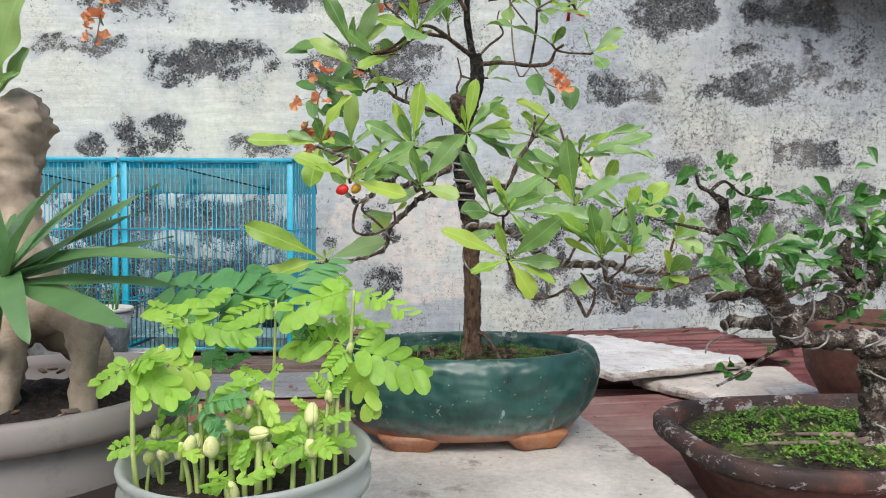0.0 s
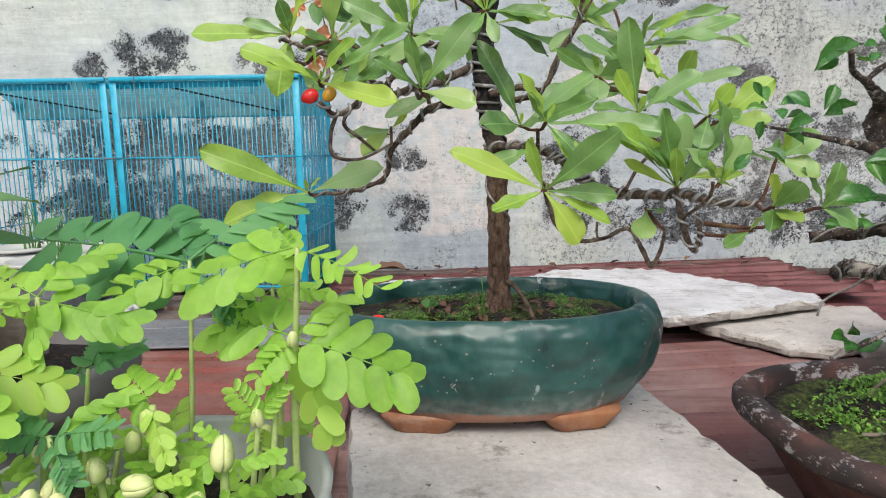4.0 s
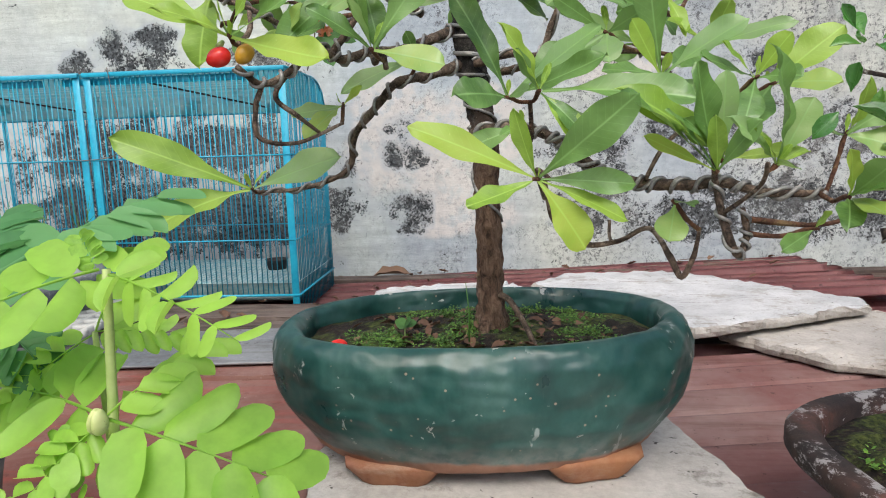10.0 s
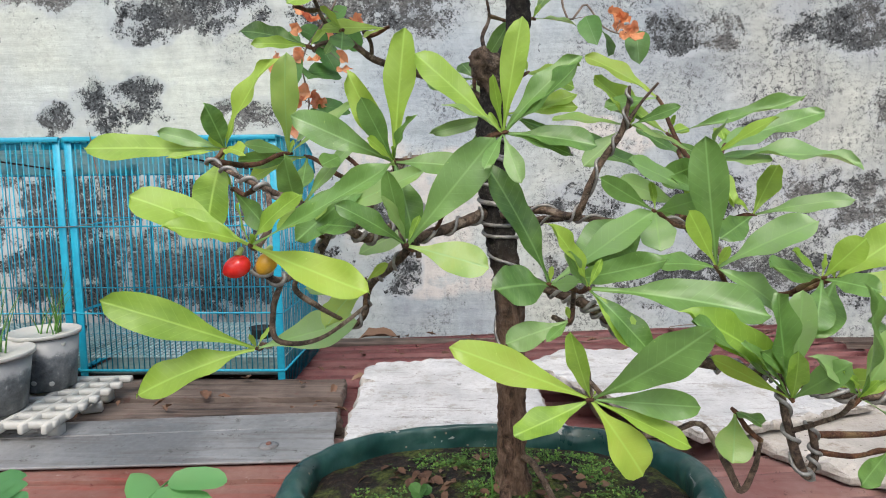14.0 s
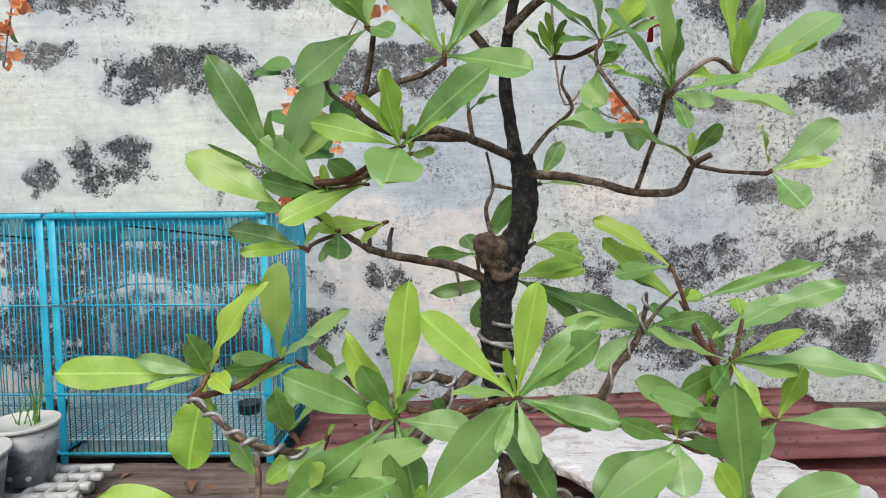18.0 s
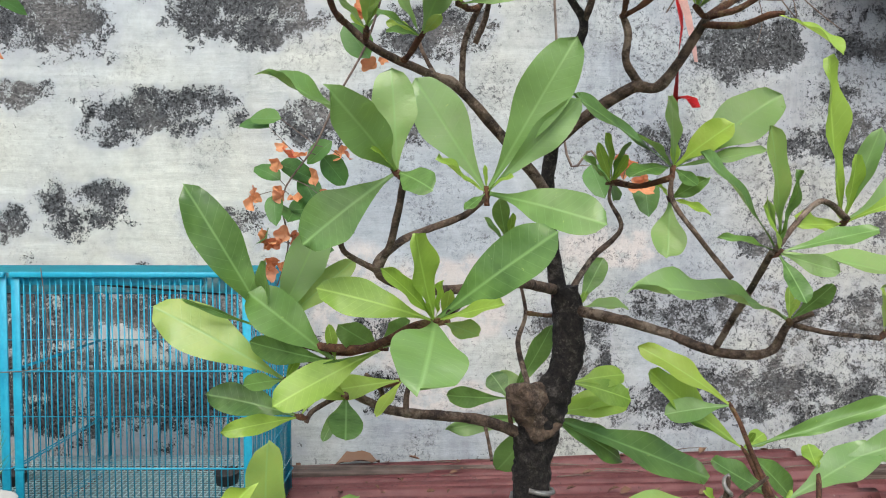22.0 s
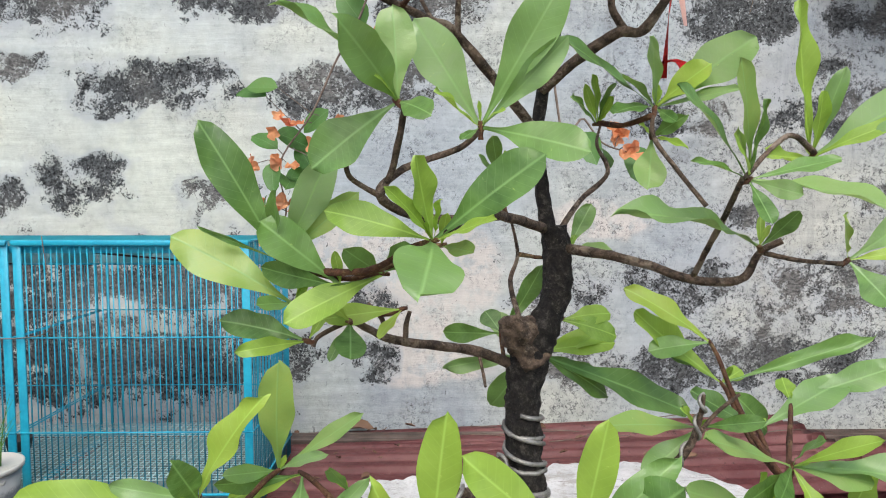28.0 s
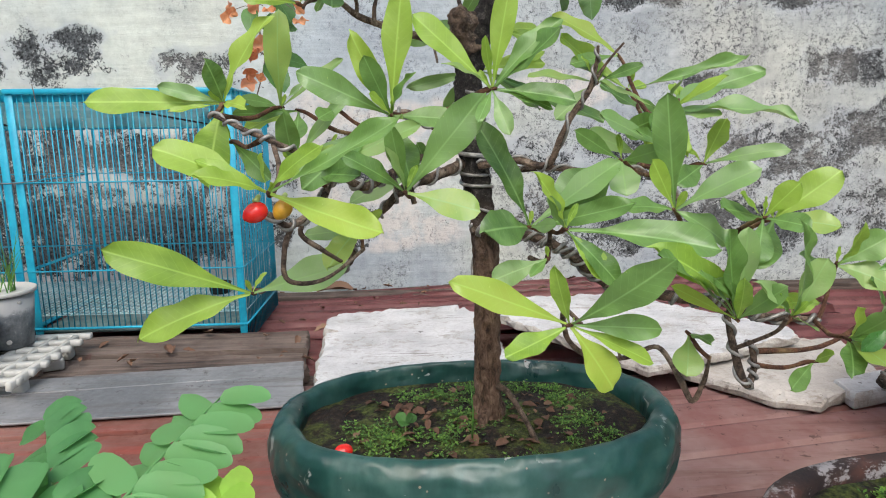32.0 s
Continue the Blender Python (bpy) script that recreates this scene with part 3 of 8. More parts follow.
BARE += [(1.55, 0.28, 0.30, 0.12, 0.45), (0.95, 0.30, 0.22, 0.09, 0.4), (0.95, -0.02, 0.30, 0.10, 0.6), (2.2, 0.05, 0.3, 0.12, 0.7), (0.45, 0.28, 0.16, 0.07, 0.4)]
BARE += [(1.35, 1.62, 0.45, 0.22, 0.2), (1.75, 1.05, 0.4, 0.16, 0.02), (0.25, 1.62, 0.25, 0.10, 0.5)]
BARE += [(-1.11, -0.01, 0.36, 0.13, 1.3), (-0.27, 0.28, 0.08, 0.09, 0.5), (-0.26, 0.0, 0.07, 0.07, 0.6), (1.21, 0.56, 0.11, 0.05, 0.6)]
BARE += [(0.47, 0.0, 0.10, 0.08, 0.8), (1.34, -0.01, 0.40, 0.11, 0.6), (1.16, -0.05, 0.28, 0.09, 0.65), (0.55, 0.12, 0.08, 0.08, 0.5)]


def bareness(x, z):
    """How far the plaster has fallen away at a place on the wall (about 0 to 1)."""
    wx = x + 0.05 * noise.noise(Vector((x * 5, 2, z * 5))) + 0.03 * noise.noise(Vector((x * 13, 5, z * 13)))
    wz = z + 0.035 * noise.noise(Vector((x * 6, 8, z * 6))) + 0.02 * noise.noise(Vector((x * 15, 11, z * 15)))
    most = 0.0
    for cx, cz, hx, hz, k in BARE:
        dx, dz = abs(wx - cx) / hx, abs(wz - cz) / hz
        if dx < 1.6 and dz < 1.6:
            d = (dx ** 4 + dz ** 4) ** 0.25
            most = max(most, (0.34 + 0.36 * k) * min(1.0, max(0.0, 1.75 - d * 1.15)))
    if most > 0:
        most += 0.45 * noise.noise(Vector((x * 9, 0, z * 11))) + 0.22 * noise.noise(Vector((x * 24, 4, z * 24)))
    return max(0.0, most)


# later coats of pale pinkish plaster over the old wash (centre x, z, half length, half height)
FRESH = [(-0.33, 0.33, 0.20, 0.26), (-0.10, 0.20, 0.16, 0.26), (0.06, 0.36, 0.18, 0.16), (-0.02, -0.02, 0.22, 0.09), (0.62, 0.55, 0.20, 0.08)]


def freshness(x, z):
    """How thick the later coat lies at a place on the wall (0 to 1)."""
    wx = x + 0.06 * noise.noise(Vector((x * 6, 21, z * 6))) + 0.03 * noise.noise(Vector((x * 19, 23, z * 19)))
    wz = z + 0.05 * noise.noise(Vector((x * 6, 27, z * 6))) + 0.03 * noise.noise(Vector((x * 19, 29, z * 19)))
    return max(min(1.0, max(0.0, 4.0 * (1.05 - ((abs(wx - a) / b) ** 3 + (abs(wz - c) / d) ** 3) ** 0.333))) for a, c, b, d in FRESH)


def wall_mesh(x0, x1, z0, z1, step):
    nx, nz = int((x1 - x0) / step), int((z1 - z0) / step)
    verts, faces, peel, fresh = [], [], [], []
    for j in range(nz + 1):
        z = z0 + (z1 - z0) * j / nz
        for i in range(nx + 1):
            x = x0 + (x1 - x0) * i / nx
            b = bareness(x, z)
            deep = 0.006 * min(1.0, max(0.0, (b - 0.45) * 6))
            y = WALL_Y + deep + 0.004 * noise.noise(Vector((x * 2.1, 7, z * 2.6))) + 0.0015 * noise.noise(Vector((x * 9, 1, z * 22)))
            # raised upright seams where the plaster was laid in bays
            for seam in (-1.18, 0.30, 1.42):
                d = x - seam - 0.03 * (z - 1.0)
                if 0 < d < 0.5:
                    y += 0.005 * (1 - d / 0.5) if d > 0.006 else 0.005 * d / 0.006
            verts.append((x, y, z))
            peel.append(b)
            fresh.append(freshness(x, z))
    w = nx + 1
    for j in range(nz):
        for i in range(nx):
            a = j * w + i
            faces.append((a, a + 1, a + w + 1, a + w))
    me = bpy.data.meshes.new("wall_north")
    me.from_pydata(verts, [], faces)
    at = me.attributes.new("peel", "FLOAT", "POINT")
    at.data.foreach_set("value", peel)
    at = me.attributes.new("fresh", "FLOAT", "POINT")
    at.data.foreach_set("value", fresh)
    for p in me.polygons:
        p.use_smooth = True
    me.materials.append(M_WALL)
    return me


wall = tagged(new("wall_north", wall_mesh(-2.6, 2.8, -0.6, 2.15, 0.0125)),
              "old whitewashed block wall, plaster peeling in black mouldy patches", "wall", kind="structure")
bm = rbox(9, 0.14, 4.0, 0.0, m=Matrix.Translation((0, WALL_Y + 0.1, 1.0)))
tagged(part("wall_core", bm, M_GROUND, smooth=False), "grey block core of the old wall", "wall", kind="structure")
for name, cx, sx in (("wall_west", -4.4, 0.2), ("wall_east", 4.6, 0.2)):
    bm = rbox(sx, 8.0, 3.0, 0.0, m=Matrix.Translation((cx, -0.9, 0.5)))
    tagged(part(name, bm, M_GROUND, smooth=False), "plain grey yard wall", "wall", kind="structure")
for y in (0.2, 1.1, 2.0, 2.9):
    bm = rbox(5.2, 0.08, 0.10, 0.004, m=Matrix.Translation((0, y, DECK - 0.09)))
    tagged(part("joist", bm, M_WOOD, smooth=False), "rough timber joist under the roofing sheets", "joist", "joists", kind="structure")
for x in (-2.3, 2.3):
    for y in (0.2, 2.9):
        bm = rbox(0.09, 0.09, 1.0 + DECK - 0.14, 0.004, m=Matrix.Translation((x, y, (DECK - 0.14 - 1.0) / 2)))
        tagged(part("deck_post", bm, M_WOOD, smooth=False), "rough timber post carrying the roofing sheets", "post", "deck posts", kind="structure")


def corrugated(x0, x1, y0, y1, z0, z1, pitch, depth, turn=0.0, ragged=0.0, flat=0.0, lap=False, rise=0.0):
    """A roofing sheet whose ribs run along x."""
    bm = bmesh.new()
    ny, nx = max(8, int((y1 - y0) / pitch * 20)), 40
    c = Vector(((x0 + x1) / 2, (y0 + y1) / 2, 0))
    spin = Matrix.Rotation(turn, 3, "Z")
    rows = []
    for j in range(ny + 1):
        v = j / ny
        y = y0 + (y1 - y0) * v
        w = (y - y0) / pitch % 1.0
        s = min(1.0, max(0.0, (0.5 - abs(w - 0.5)) * 6 - 0.9 - flat))
        s = s * s * (3 - 2 * s)
        if lap:
            # flat boards of sheet with a sharp open groove between them
            s = 0.0 if w < 0.14 else 0.8 + 0.2 * w
        row = []
        for i in range(nx + 1):
            x = x0 + (x1 - x0) * i / nx
            if ragged and i == nx:
                x += ragged * noise.noise(Vector((y * 9, 2, 5)))
            z = z0 + (z1 - z0) * v + depth * s + rise * (x - 0.4) + 0.004 * noise.noise(Vector((x * 2.2, y * 4, z0 * 40)))
            row.append(bm.verts.new(spin @ (Vector((x, y, z)) - c) + c))
        rows.append(row)
    for a, b in zip(rows, rows[1:]):
        for i in range(nx):
            bm.faces.new((a[i], a[i + 1], b[i + 1], b[i]))
    bmesh.ops.solidify(bm, geom=list(bm.faces), thickness=0.002)
    return bm


def roof_sheet(label, *args, mat=None, **more):
    ob = part("roof_sheet", corrugated(*args, **more), mat or M_MAROON)
    return tagged(ob, label, "roofing sheet", "stacked roofing sheets")


roof_sheet("faded maroon ribbed roofing sheet lying on the joists", -2.4, 2.4, 0.1, 1.95, DECK - 0.036, DECK - 0.036, 0.21, 0.02, flat=0.5, mat=M_DUSTY)
roof_sheet("maroon ribbed roofing sheet, upper lap beside the pots", 0.1, 2.3, 0.805, 1.85, DECK - 0.012, DECK - 0.008, 0.108, 0.014, turn=radians(8), lap=True, mat=M_DUSTY)
roof_sheet("maroon corrugated roofing sheet against the old wall", -2.4, 2.4, 2.0, 3.04, DECK - 0.05, DECK - 0.095, 0.13, 0.018)
roof_sheet("maroon corrugated roofing sheet stacked by the wall, littered with dry leaves", -2.4, 1.38, 2.36, 3.03, DECK - 0.032, DECK - 0.068, 0.11, 0.022, ragged=0.06, rise=0.02)
roof_sheet("topmost maroon corrugated sheet at the foot of the wall", -0.75, 1.30, 2.72, 3.02, DECK - 0.040, DECK - 0.052, 0.10, 0.022, ragged=0.08, rise=0.035)


def sheet_top(x, y):
    """Height of the stacked sheets' ribs before the wall."""
    if y > 2.72:
        return DECK - 0.018 - 0.04 * (y - 2.72) + 0.035 * (x - 0.4)
    return DECK - 0.010 - 0.054 * (y - 2.36) + 0.02 * (x - 0.4)


def slab(name, outline, top, thick, mat, label, category, rough=0.006, group="", tilt=(0.0, 0.0), worn=0.004, core=None):
    """A flat slab with a free outline, broken edges and an uneven top."""
    bm = bmesh.new()
    pts = []
    n = len(outline)
    for i in range(n):
        a, b = Vector(outline[i]), Vector(outline[(i + 1) % n])
        k = max(2, int((b - a).length / 0.018))
        for j in range(k):
            p = a.lerp(b, j / k)
            d = Vector((noise.noise(Vector((p.x * 25, p.y * 25, 3))), noise.noise(Vector((p.x * 25, p.y * 25, 9)))))
            d += 0.5 * Vector((noise.noise(Vector((p.x * 80, p.y * 80, 3))), noise.noise(Vector((p.x * 80, p.y * 80, 9)))))
            pts.append(p + d * rough)
    c = sum(pts, Vector((0, 0))) / len(pts)
    rings = []
    for f, u in ((-0.002, 1.0), (0.002, 0.86), (0.004, 0.5), (0.002, 0.22), (-0.001, 0.06), (-worn, 0.0)):
        ring = []
        for p in pts:
            q = p + (p - c).normalized() * (f + rough * 0.7 * noise.noise(Vector((p.x * 50, p.y * 50, u * 4))))
            z = top - thick * u + (q.x - c.x) * tilt[0] + (q.y - c.y) * tilt[1]
            if core and u < 0.5:
                # crumbled upper edge
                z -= thick * 0.5 * max(0.0, noise.noise(Vector((p.x * 34, p.y * 34, 7))) + 0.05) * (1 - 2 * u)
            ring.append(bm.verts.new((q.x, q.y, z)))
        rings.append(ring)
    m = len(pts)
    for a, b in zip(rings, rings[1:]):
        for k in range(m):
            bm.faces.new((a[k], a[(k + 1) % m], b[(k + 1) % m], b[k]))
    bm.faces.new(rings[0][::-1])
    # the top closes in rings towards the middle, so that it can be uneven
    last = rings[-1]
    for f in (0.85, 0.6, 0.3):
        ring = []
        for v in rings[-1]:
            x, y = c.x + (v.co.x - c.x) * f, c.y + (v.co.y - c.y) * f
            z = top + (x - c.x) * tilt[0] + (y - c.y) * tilt[1] + rough * 0.25 * noise.noise(Vector((x * 9, y * 9, 4)))
            ring.append(bm.verts.new((x, y, z)))
        for k in range(m):
            bm.faces.new((last[k], last[(k + 1) % m], ring[(k + 1) % m], ring[k]))
        last = ring
    bm.faces.new(last)
    bmesh.ops.recalc_face_normals(bm, faces=list(bm.faces))
    ob = part(name, bm, mat, smooth=False)
    if core:
        ob.data.materials.append(core)
        for face in ob.data.polygons:
            face.material_index = 1 if face.normal.z < 0.86 else 0
    return tagged(ob, label, category, group)


slab("concrete_slab", [(-0.165, 1.13), (-0.05, 1.30), (0.28, 1.27), (0.345, 0.95), (0.47, 0.25), (-0.02, 0.2), (-0.13, 0.95)], SLAB, 0.075, M_SLAB,
     "weathered grey concrete slab under the green bonsai pot", "slab")
slab("concrete_block", [(-0.33, 0.2), (-0.33, 0.78), (-0.165, 0.80), (-0.15, 0.2)], SLAB, 0.09, M_SLAB, "grey concrete block under the seedling cup", "block")
slab("white_board", [(-0.285, 2.27), (-0.255, 2.33), (0.12, 2.39), (0.195, 2.20), (0.20, 1.96), (0.24, 1.80), (0.18, 1.66), (-0.245, 1.655)], DECK + 0.045, 0.04, M_BOARD,
     "broken white plaster board on the deck behind the green pot", "board", 0.011, "broken boards", core=M_CORE)
slab("white_board", [(0.178, 2.246), (0.31, 2.386), (0.635, 2.40), (0.79, 2.20), (0.96, 1.965), (0.945, 1.92), (0.745, 1.833), (0.482, 1.728)], DECK + 0.072, 0.026, M_BOARD,
     "large white broken plaster board on the roofing sheets", "board", 0.010, "broken boards", (0.0, -0.012), core=M_CORE)
slab("pale_board", [(0.575, 1.85), (0.60, 1.80), (0.68, 1.70), (0.725, 1.635), (0.80, 1.61), (0.90, 1.66), (1.03, 1.745), (1.10, 1.98), (0.82, 2.02)], DECK + 0.038, 0.028, M_PALEBOARD,
     "tan-white broken board under the large white one", "board", 0.008, "broken boards", core=M_CORE)
# dirt caught in the grooves of the lapped sheet
bm = bmesh.new()
for k in range(2, 9):
    y0 = 0.805 + 0.108 * k + 0.007
    pts = []
    for i in range(40):
        x = 0.12 + 2.1 * i / 39
        p = Matrix.Rotation(radians(8), 3, "Z") @ (Vector((x, y0, 0)) - Vector((1.2, 1.3275, 0))) + Vector((1.2, 1.3275, 0))
        pts.append((p.x, p.y, DECK - 0.013, 0.006 + 0.004 * noise.noise(Vector((x * 9, k, 1)))))
    tube(bm, pts, 7, 0.7)
tagged(part("dirt", bm, M_SOIL2, smooth=False), "brown dirt lying in the grooves of the roofing sheet", "dirt", kind="stuff")
slab("white_block", [(0.88, 1.62), (1.03, 1.66), (1.03, 1.74), (0.89, 1.70)], DECK + 0.045, 0.036, M_BOARD, "small white plaster block with a square corner", "block", 0.003)
slab("wood_plank", [(-2.3, 2.09), (-2.3, 2.27), (-0.34, 2.27), (-0.33, 2.12)], DECK + 0.008, 0.035, M_WOOD, "weathered grey-brown timber plank, cracked along the grain", "plank", 0.008, "planks")
slab("wood_plank", [(-2.3, 1.96), (-2.3, 2.075), (-0.335, 2.10), (-0.30, 1.97)], DECK + 0.0, 0.035, M_WOOD, "dark rotten timber plank with a broken end", "plank", 0.012, "planks")
flashing = slab("metal_flashing", [(-2.3, 1.60), (-2.3, 1.79), (-0.315, 1.988), (-0.278, 1.742)], DECK + 0.012, 0.006, M_FLASH, "wide grey metal flashing strip bent over the plank", "flashing", 0.003, "", (0.0, 0.03))
part("lip", tube(bmesh.new(), [(-2.28 + 2.0 * k / 30, 1.602 + 0.1385 * k / 30, DECK + 0.0075 + 0.001 * noise.noise(Vector((k, 0, 0))), 0.0035) for k in range(31)], 7, 0.3), M_FLASH, flashing, "rolled front edge")
part("fold", tube(bmesh.new(), [(-2.28 + 1.96 * k / 30, 1.70 + 0.205 * k / 30, DECK + 0.0135 + 0.001 * noise.noise(Vector((k * 0.7, 3, 0))), 0.0028) for k in range(31)], 7, 0.3), M_FLASH, flashing, "raised fold along the strip")
slab("painted_plank", [(-2.3, 1.62), (-2.3, 1.728), (-0.275, 1.778), (-0.255, 1.68)], DECK - 0.002, 0.012, M_RUST, "old plank with flaking red-brown paint", "plank", 0.005, "planks")
slab("rusty_sheet", [(-2.3, 0.95), (-2.3, 1.69), (-0.26, 1.73), (-0.2, 1.1), (-0.3, 0.95)], DECK - 0.012, 0.008, M_RUST, "flat rusted metal sheet with flaking red paint", "sheet", 0.003)


# ---- leaves and other growing pieces ----
def leaf_mesh(name, mat, wide, belly, curl, wave, seed, fold=0.10, nx=18, form=0.92):
    """A leaf of length 1 along x: widest at the share belly of its length, folded along the rib, curled down and waved at the rim."""
    bm = bmesh.new()
    rows = []
    for i in range(nx + 1):
        u = i / nx
        p = math.log(0.5) / math.log(belly)
        w = wide * math.sin(math.pi * min(1.0, u ** p)) ** (form if u < belly else 0.46) + 0.012 * (1 - u)
        row = []
        for j in (-2, -1, 0, 1, 2):
            s = j / 2
            e = 1 + 0.028 * wave * math.sin(u * 21 + seed * 3 + j) * (abs(j) == 2)
            z = fold * abs(s) * w * 2.2 - curl * u * u + wave * 0.035 * math.sin(u * 15 + seed + 2 * s) * abs(s) * (0.3 + u)
            row.append(bm.verts.new((u + 0.01 * wave * math.sin(9 * u + s), s * w * e, z)))
        rows.append(row)
    for a, b in zip(rows, rows[1:]):
        for j in range(4):
            bm.faces.new((a[j], b[j], b[j + 1], a[j + 1]))
    return link_mesh(bm, name, mat)


def place(parent, mesh, name, base, direction, normal, length, width=1.0):
    """A leaf as an object of its own under its plant."""
    d = Vector(direction).normalized()
    n = Vector(normal)
    n = n - d * n.dot(d)
    if n.length < 1e-4:
        n = Vector((1, 0, 0)) - d * d.x
    n.normalize()
    y = n.cross(d)
    m = Matrix((d, y, n)).transposed().to_4x4()
    m = Matrix.Translation(base) @ m @ Matrix.Diagonal((length, length * width, length, 1))
    ob = new(name, mesh)
    ob.parent = parent
    ob.matrix_basis = frame_of(parent).inverted() @ m
    return ob


def helix(line, turns, gap, r, offset=0.0):
    """A wire wound round a line of (x, y, z, radius)."""
    out = []
    n = len(line)
    steps = int(turns * 12)
    up = Vector((0.3, 0.5, 0.8))
    for k in range(steps + 1):
        f = k / steps * (n - 1)
        i = min(int(f), n - 2)
        row = line[i] * (1 - f + i) + line[i + 1] * (f - i)
        d = Vector(line[i + 1][:3]) - Vector(line[i][:3])
        d.normalize()
        side = d.cross(up).normalized()
        other = side.cross(d)
        a = 2 * math.pi * (k / 12 + offset) + 1.3 * math.sin(k * 0.11 + offset * 9) + 0.5 * math.sin(k * 0.29)
        c = Vector(row[:3]) + (side * math.cos(a) + other * math.sin(a)) * (row[3] + gap)
        out.append((*c, r))
    return out


RNG = random.Random(11)

# ---- the green pot ----
POT = (0.041, 1.165)
pot = thing("bonsai_pot", pose(POT[0], POT[1], SLAB, 0, -0.8, 0), "large oval green-glazed ceramic bonsai pot on clay feet", "pot")
prof = [(0.150, 0.019), (0.190, 0.018), (0.203, 0.024), (0.211, 0.036), (0.226, 0.056), (0.238, 0.075), (0.247, 0.096), (0.2515, 0.118), (0.250, 0.135), (0.245, 0.148),
        (0.238, 0.157), (0.230, 0.162), (0.223, 0.163), (0.217, 0.160), (0.213, 0.152), (0.212, 0.13), (0.213, 0.115)]
part("body", lathe(prof, 160, (1.0, 0.62), 2.2, 0.030), M_GLAZE, pot, local=True)


def pot_foot(x, y, turn):
    """A bracket foot: a flat lobe, wide under the pot and drawn in towards the ground."""
    bm = bmesh.new()
    pts = [(-0.060, 0.004), (-0.052, -0.016), (-0.036, -0.023), (-0.016, -0.022), (0.004, -0.020), (0.024, -0.022), (0.042, -0.021), (0.054, -0.014), (0.060, 0.004), (0.045, 0.03), (-0.045, 0.03)]
    rings = []
    for f, z in ((0.60, 0.0), (0.68, 0.003), (0.86, 0.014), (1.0, 0.022), (0.98, 0.028)):
        rings.append([bm.verts.new((p[0] * f, p[1] * f, z)) for p in pts])
    for a, b in zip(rings, rings[1:]):
        for k in range(len(pts)):
            bm.faces.new((a[k], a[(k + 1) % len(pts)], b[(k + 1) % len(pts)], b[k]))
    bm.faces.new(rings[0][::-1])
    bm.faces.new(rings[-1])
    bmesh.ops.recalc_face_normals(bm, faces=list(bm.faces))
    bmesh.ops.transform(bm, matrix=pose(x, y, 0, 0, 0, turn), verts=list(bm.verts))
    return bm


for x, y, turn in ((-0.094, -0.098, -6), (0.120, -0.090, 12), (-0.094, 0.098, 186), (0.120, 0.090, 168)):
    part("foot", pot_foot(x, y, turn), M_FOOT, pot, "orange terracotta foot", local=True)


def mound(rx, ry, z0, rise, seed, power=2.2, n=40, rings=14, rough=0.004):
    """A bed of soil: a low uneven mound with an oval rim."""
    bm = bmesh.new()
    mid = bm.verts.new((0, 0, z0 + rise))
    last = None
    for j in range(1, rings + 1):
        f = j / rings
        ring = []
        for k in range(n):
            a = 2 * math.pi * k / n
            c, s = math.cos(a), math.sin(a)
            q = (abs(c) ** power + abs(s) ** power) ** (-1 / power)
            x, y = rx * f * c * q, ry * f * s * q
            z = z0 + rise * (1 - f * f) + rough * noise.noise(Vector((x * 30, y * 30, seed))) + rough * 0.7 * noise.noise(Vector((x * 90, y * 90, seed)))
            ring.append(bm.verts.new((x, y, z)))
        for k in range(n):
            if last is None:
                bm.faces.new((mid, ring[k], ring[(k + 1) % n]))
            else:
                bm.faces.new((last[k], ring[k], ring[(k + 1) % n], last[(k + 1) % n]))
        last = ring
    return bm


part("soil", mound(0.214, 0.133, 0.134, 0.012, 3, rough=0.006), M_SOIL, pot, "dark mossy soil", local=True)


def weeds(name, label, centre, rx, ry, z, tufts, size, mat, seed, bare=0.0):
    """Many tiny feathery weeds and moss tufts as one piece of stuff."""
    rnd = random.Random(seed)
    verts, faces = [], []
    for _ in range(tufts):
        a, f = rnd.uniform(0, 2 * math.pi), math.sqrt(rnd.random()) * 0.93
        tx, ty = centre[0] + rx * f * math.cos(a), centre[1] + ry * f * math.sin(a)
        if noise.noise(Vector((tx * 14, ty * 14, seed))) < bare:
            continue
        wide, high = size * rnd.uniform(0.8, 2.2), size * rnd.uniform(0.5, 2.2)
        for _ in range(int(14 + 1.5e3 * wide)):
            gx, gy = rnd.gauss(0, wide), rnd.gauss(0, wide)
            x, y = tx + gx, ty + gy
            if ((x - centre[0]) / rx) ** 2 + ((y - centre[1]) / ry) ** 2 > 1:
                continue
            h = high * math.exp(-(gx * gx + gy * gy) / (2 * wide * wide)) * rnd.uniform(0.3, 1.1)
            z0 = z + 0.012 * (1 - f * f) - 0.002
            for _ in range(rnd.randint(2, 4)):
                b, t = rnd.uniform(0, 6.283), rnd.uniform(0.1, 1.0)
                s = size * rnd.uniform(0.14, 0.36)
                c = Vector((x + math.cos(b) * s, y + math.sin(b) * s, z0 + h * rnd.uniform(0.5, 1)))
                u = Vector((math.cos(b), math.sin(b), t)).normalized() * s
                v = Vector((-math.sin(b), math.cos(b), rnd.uniform(-0.3, 0.3))) * s * 0.6
                i = len(verts)
                verts += [c - u, c + v, c + u, c - v]
                faces.append((i, i + 1, i + 2, i + 3))
    me = bpy.data.meshes.new(name)
    me.from_pydata([tuple(v) for v in verts], [], faces)
    me.materials.append(mat)
    return tagged(new(name, me), label, "weeds", kind="stuff")


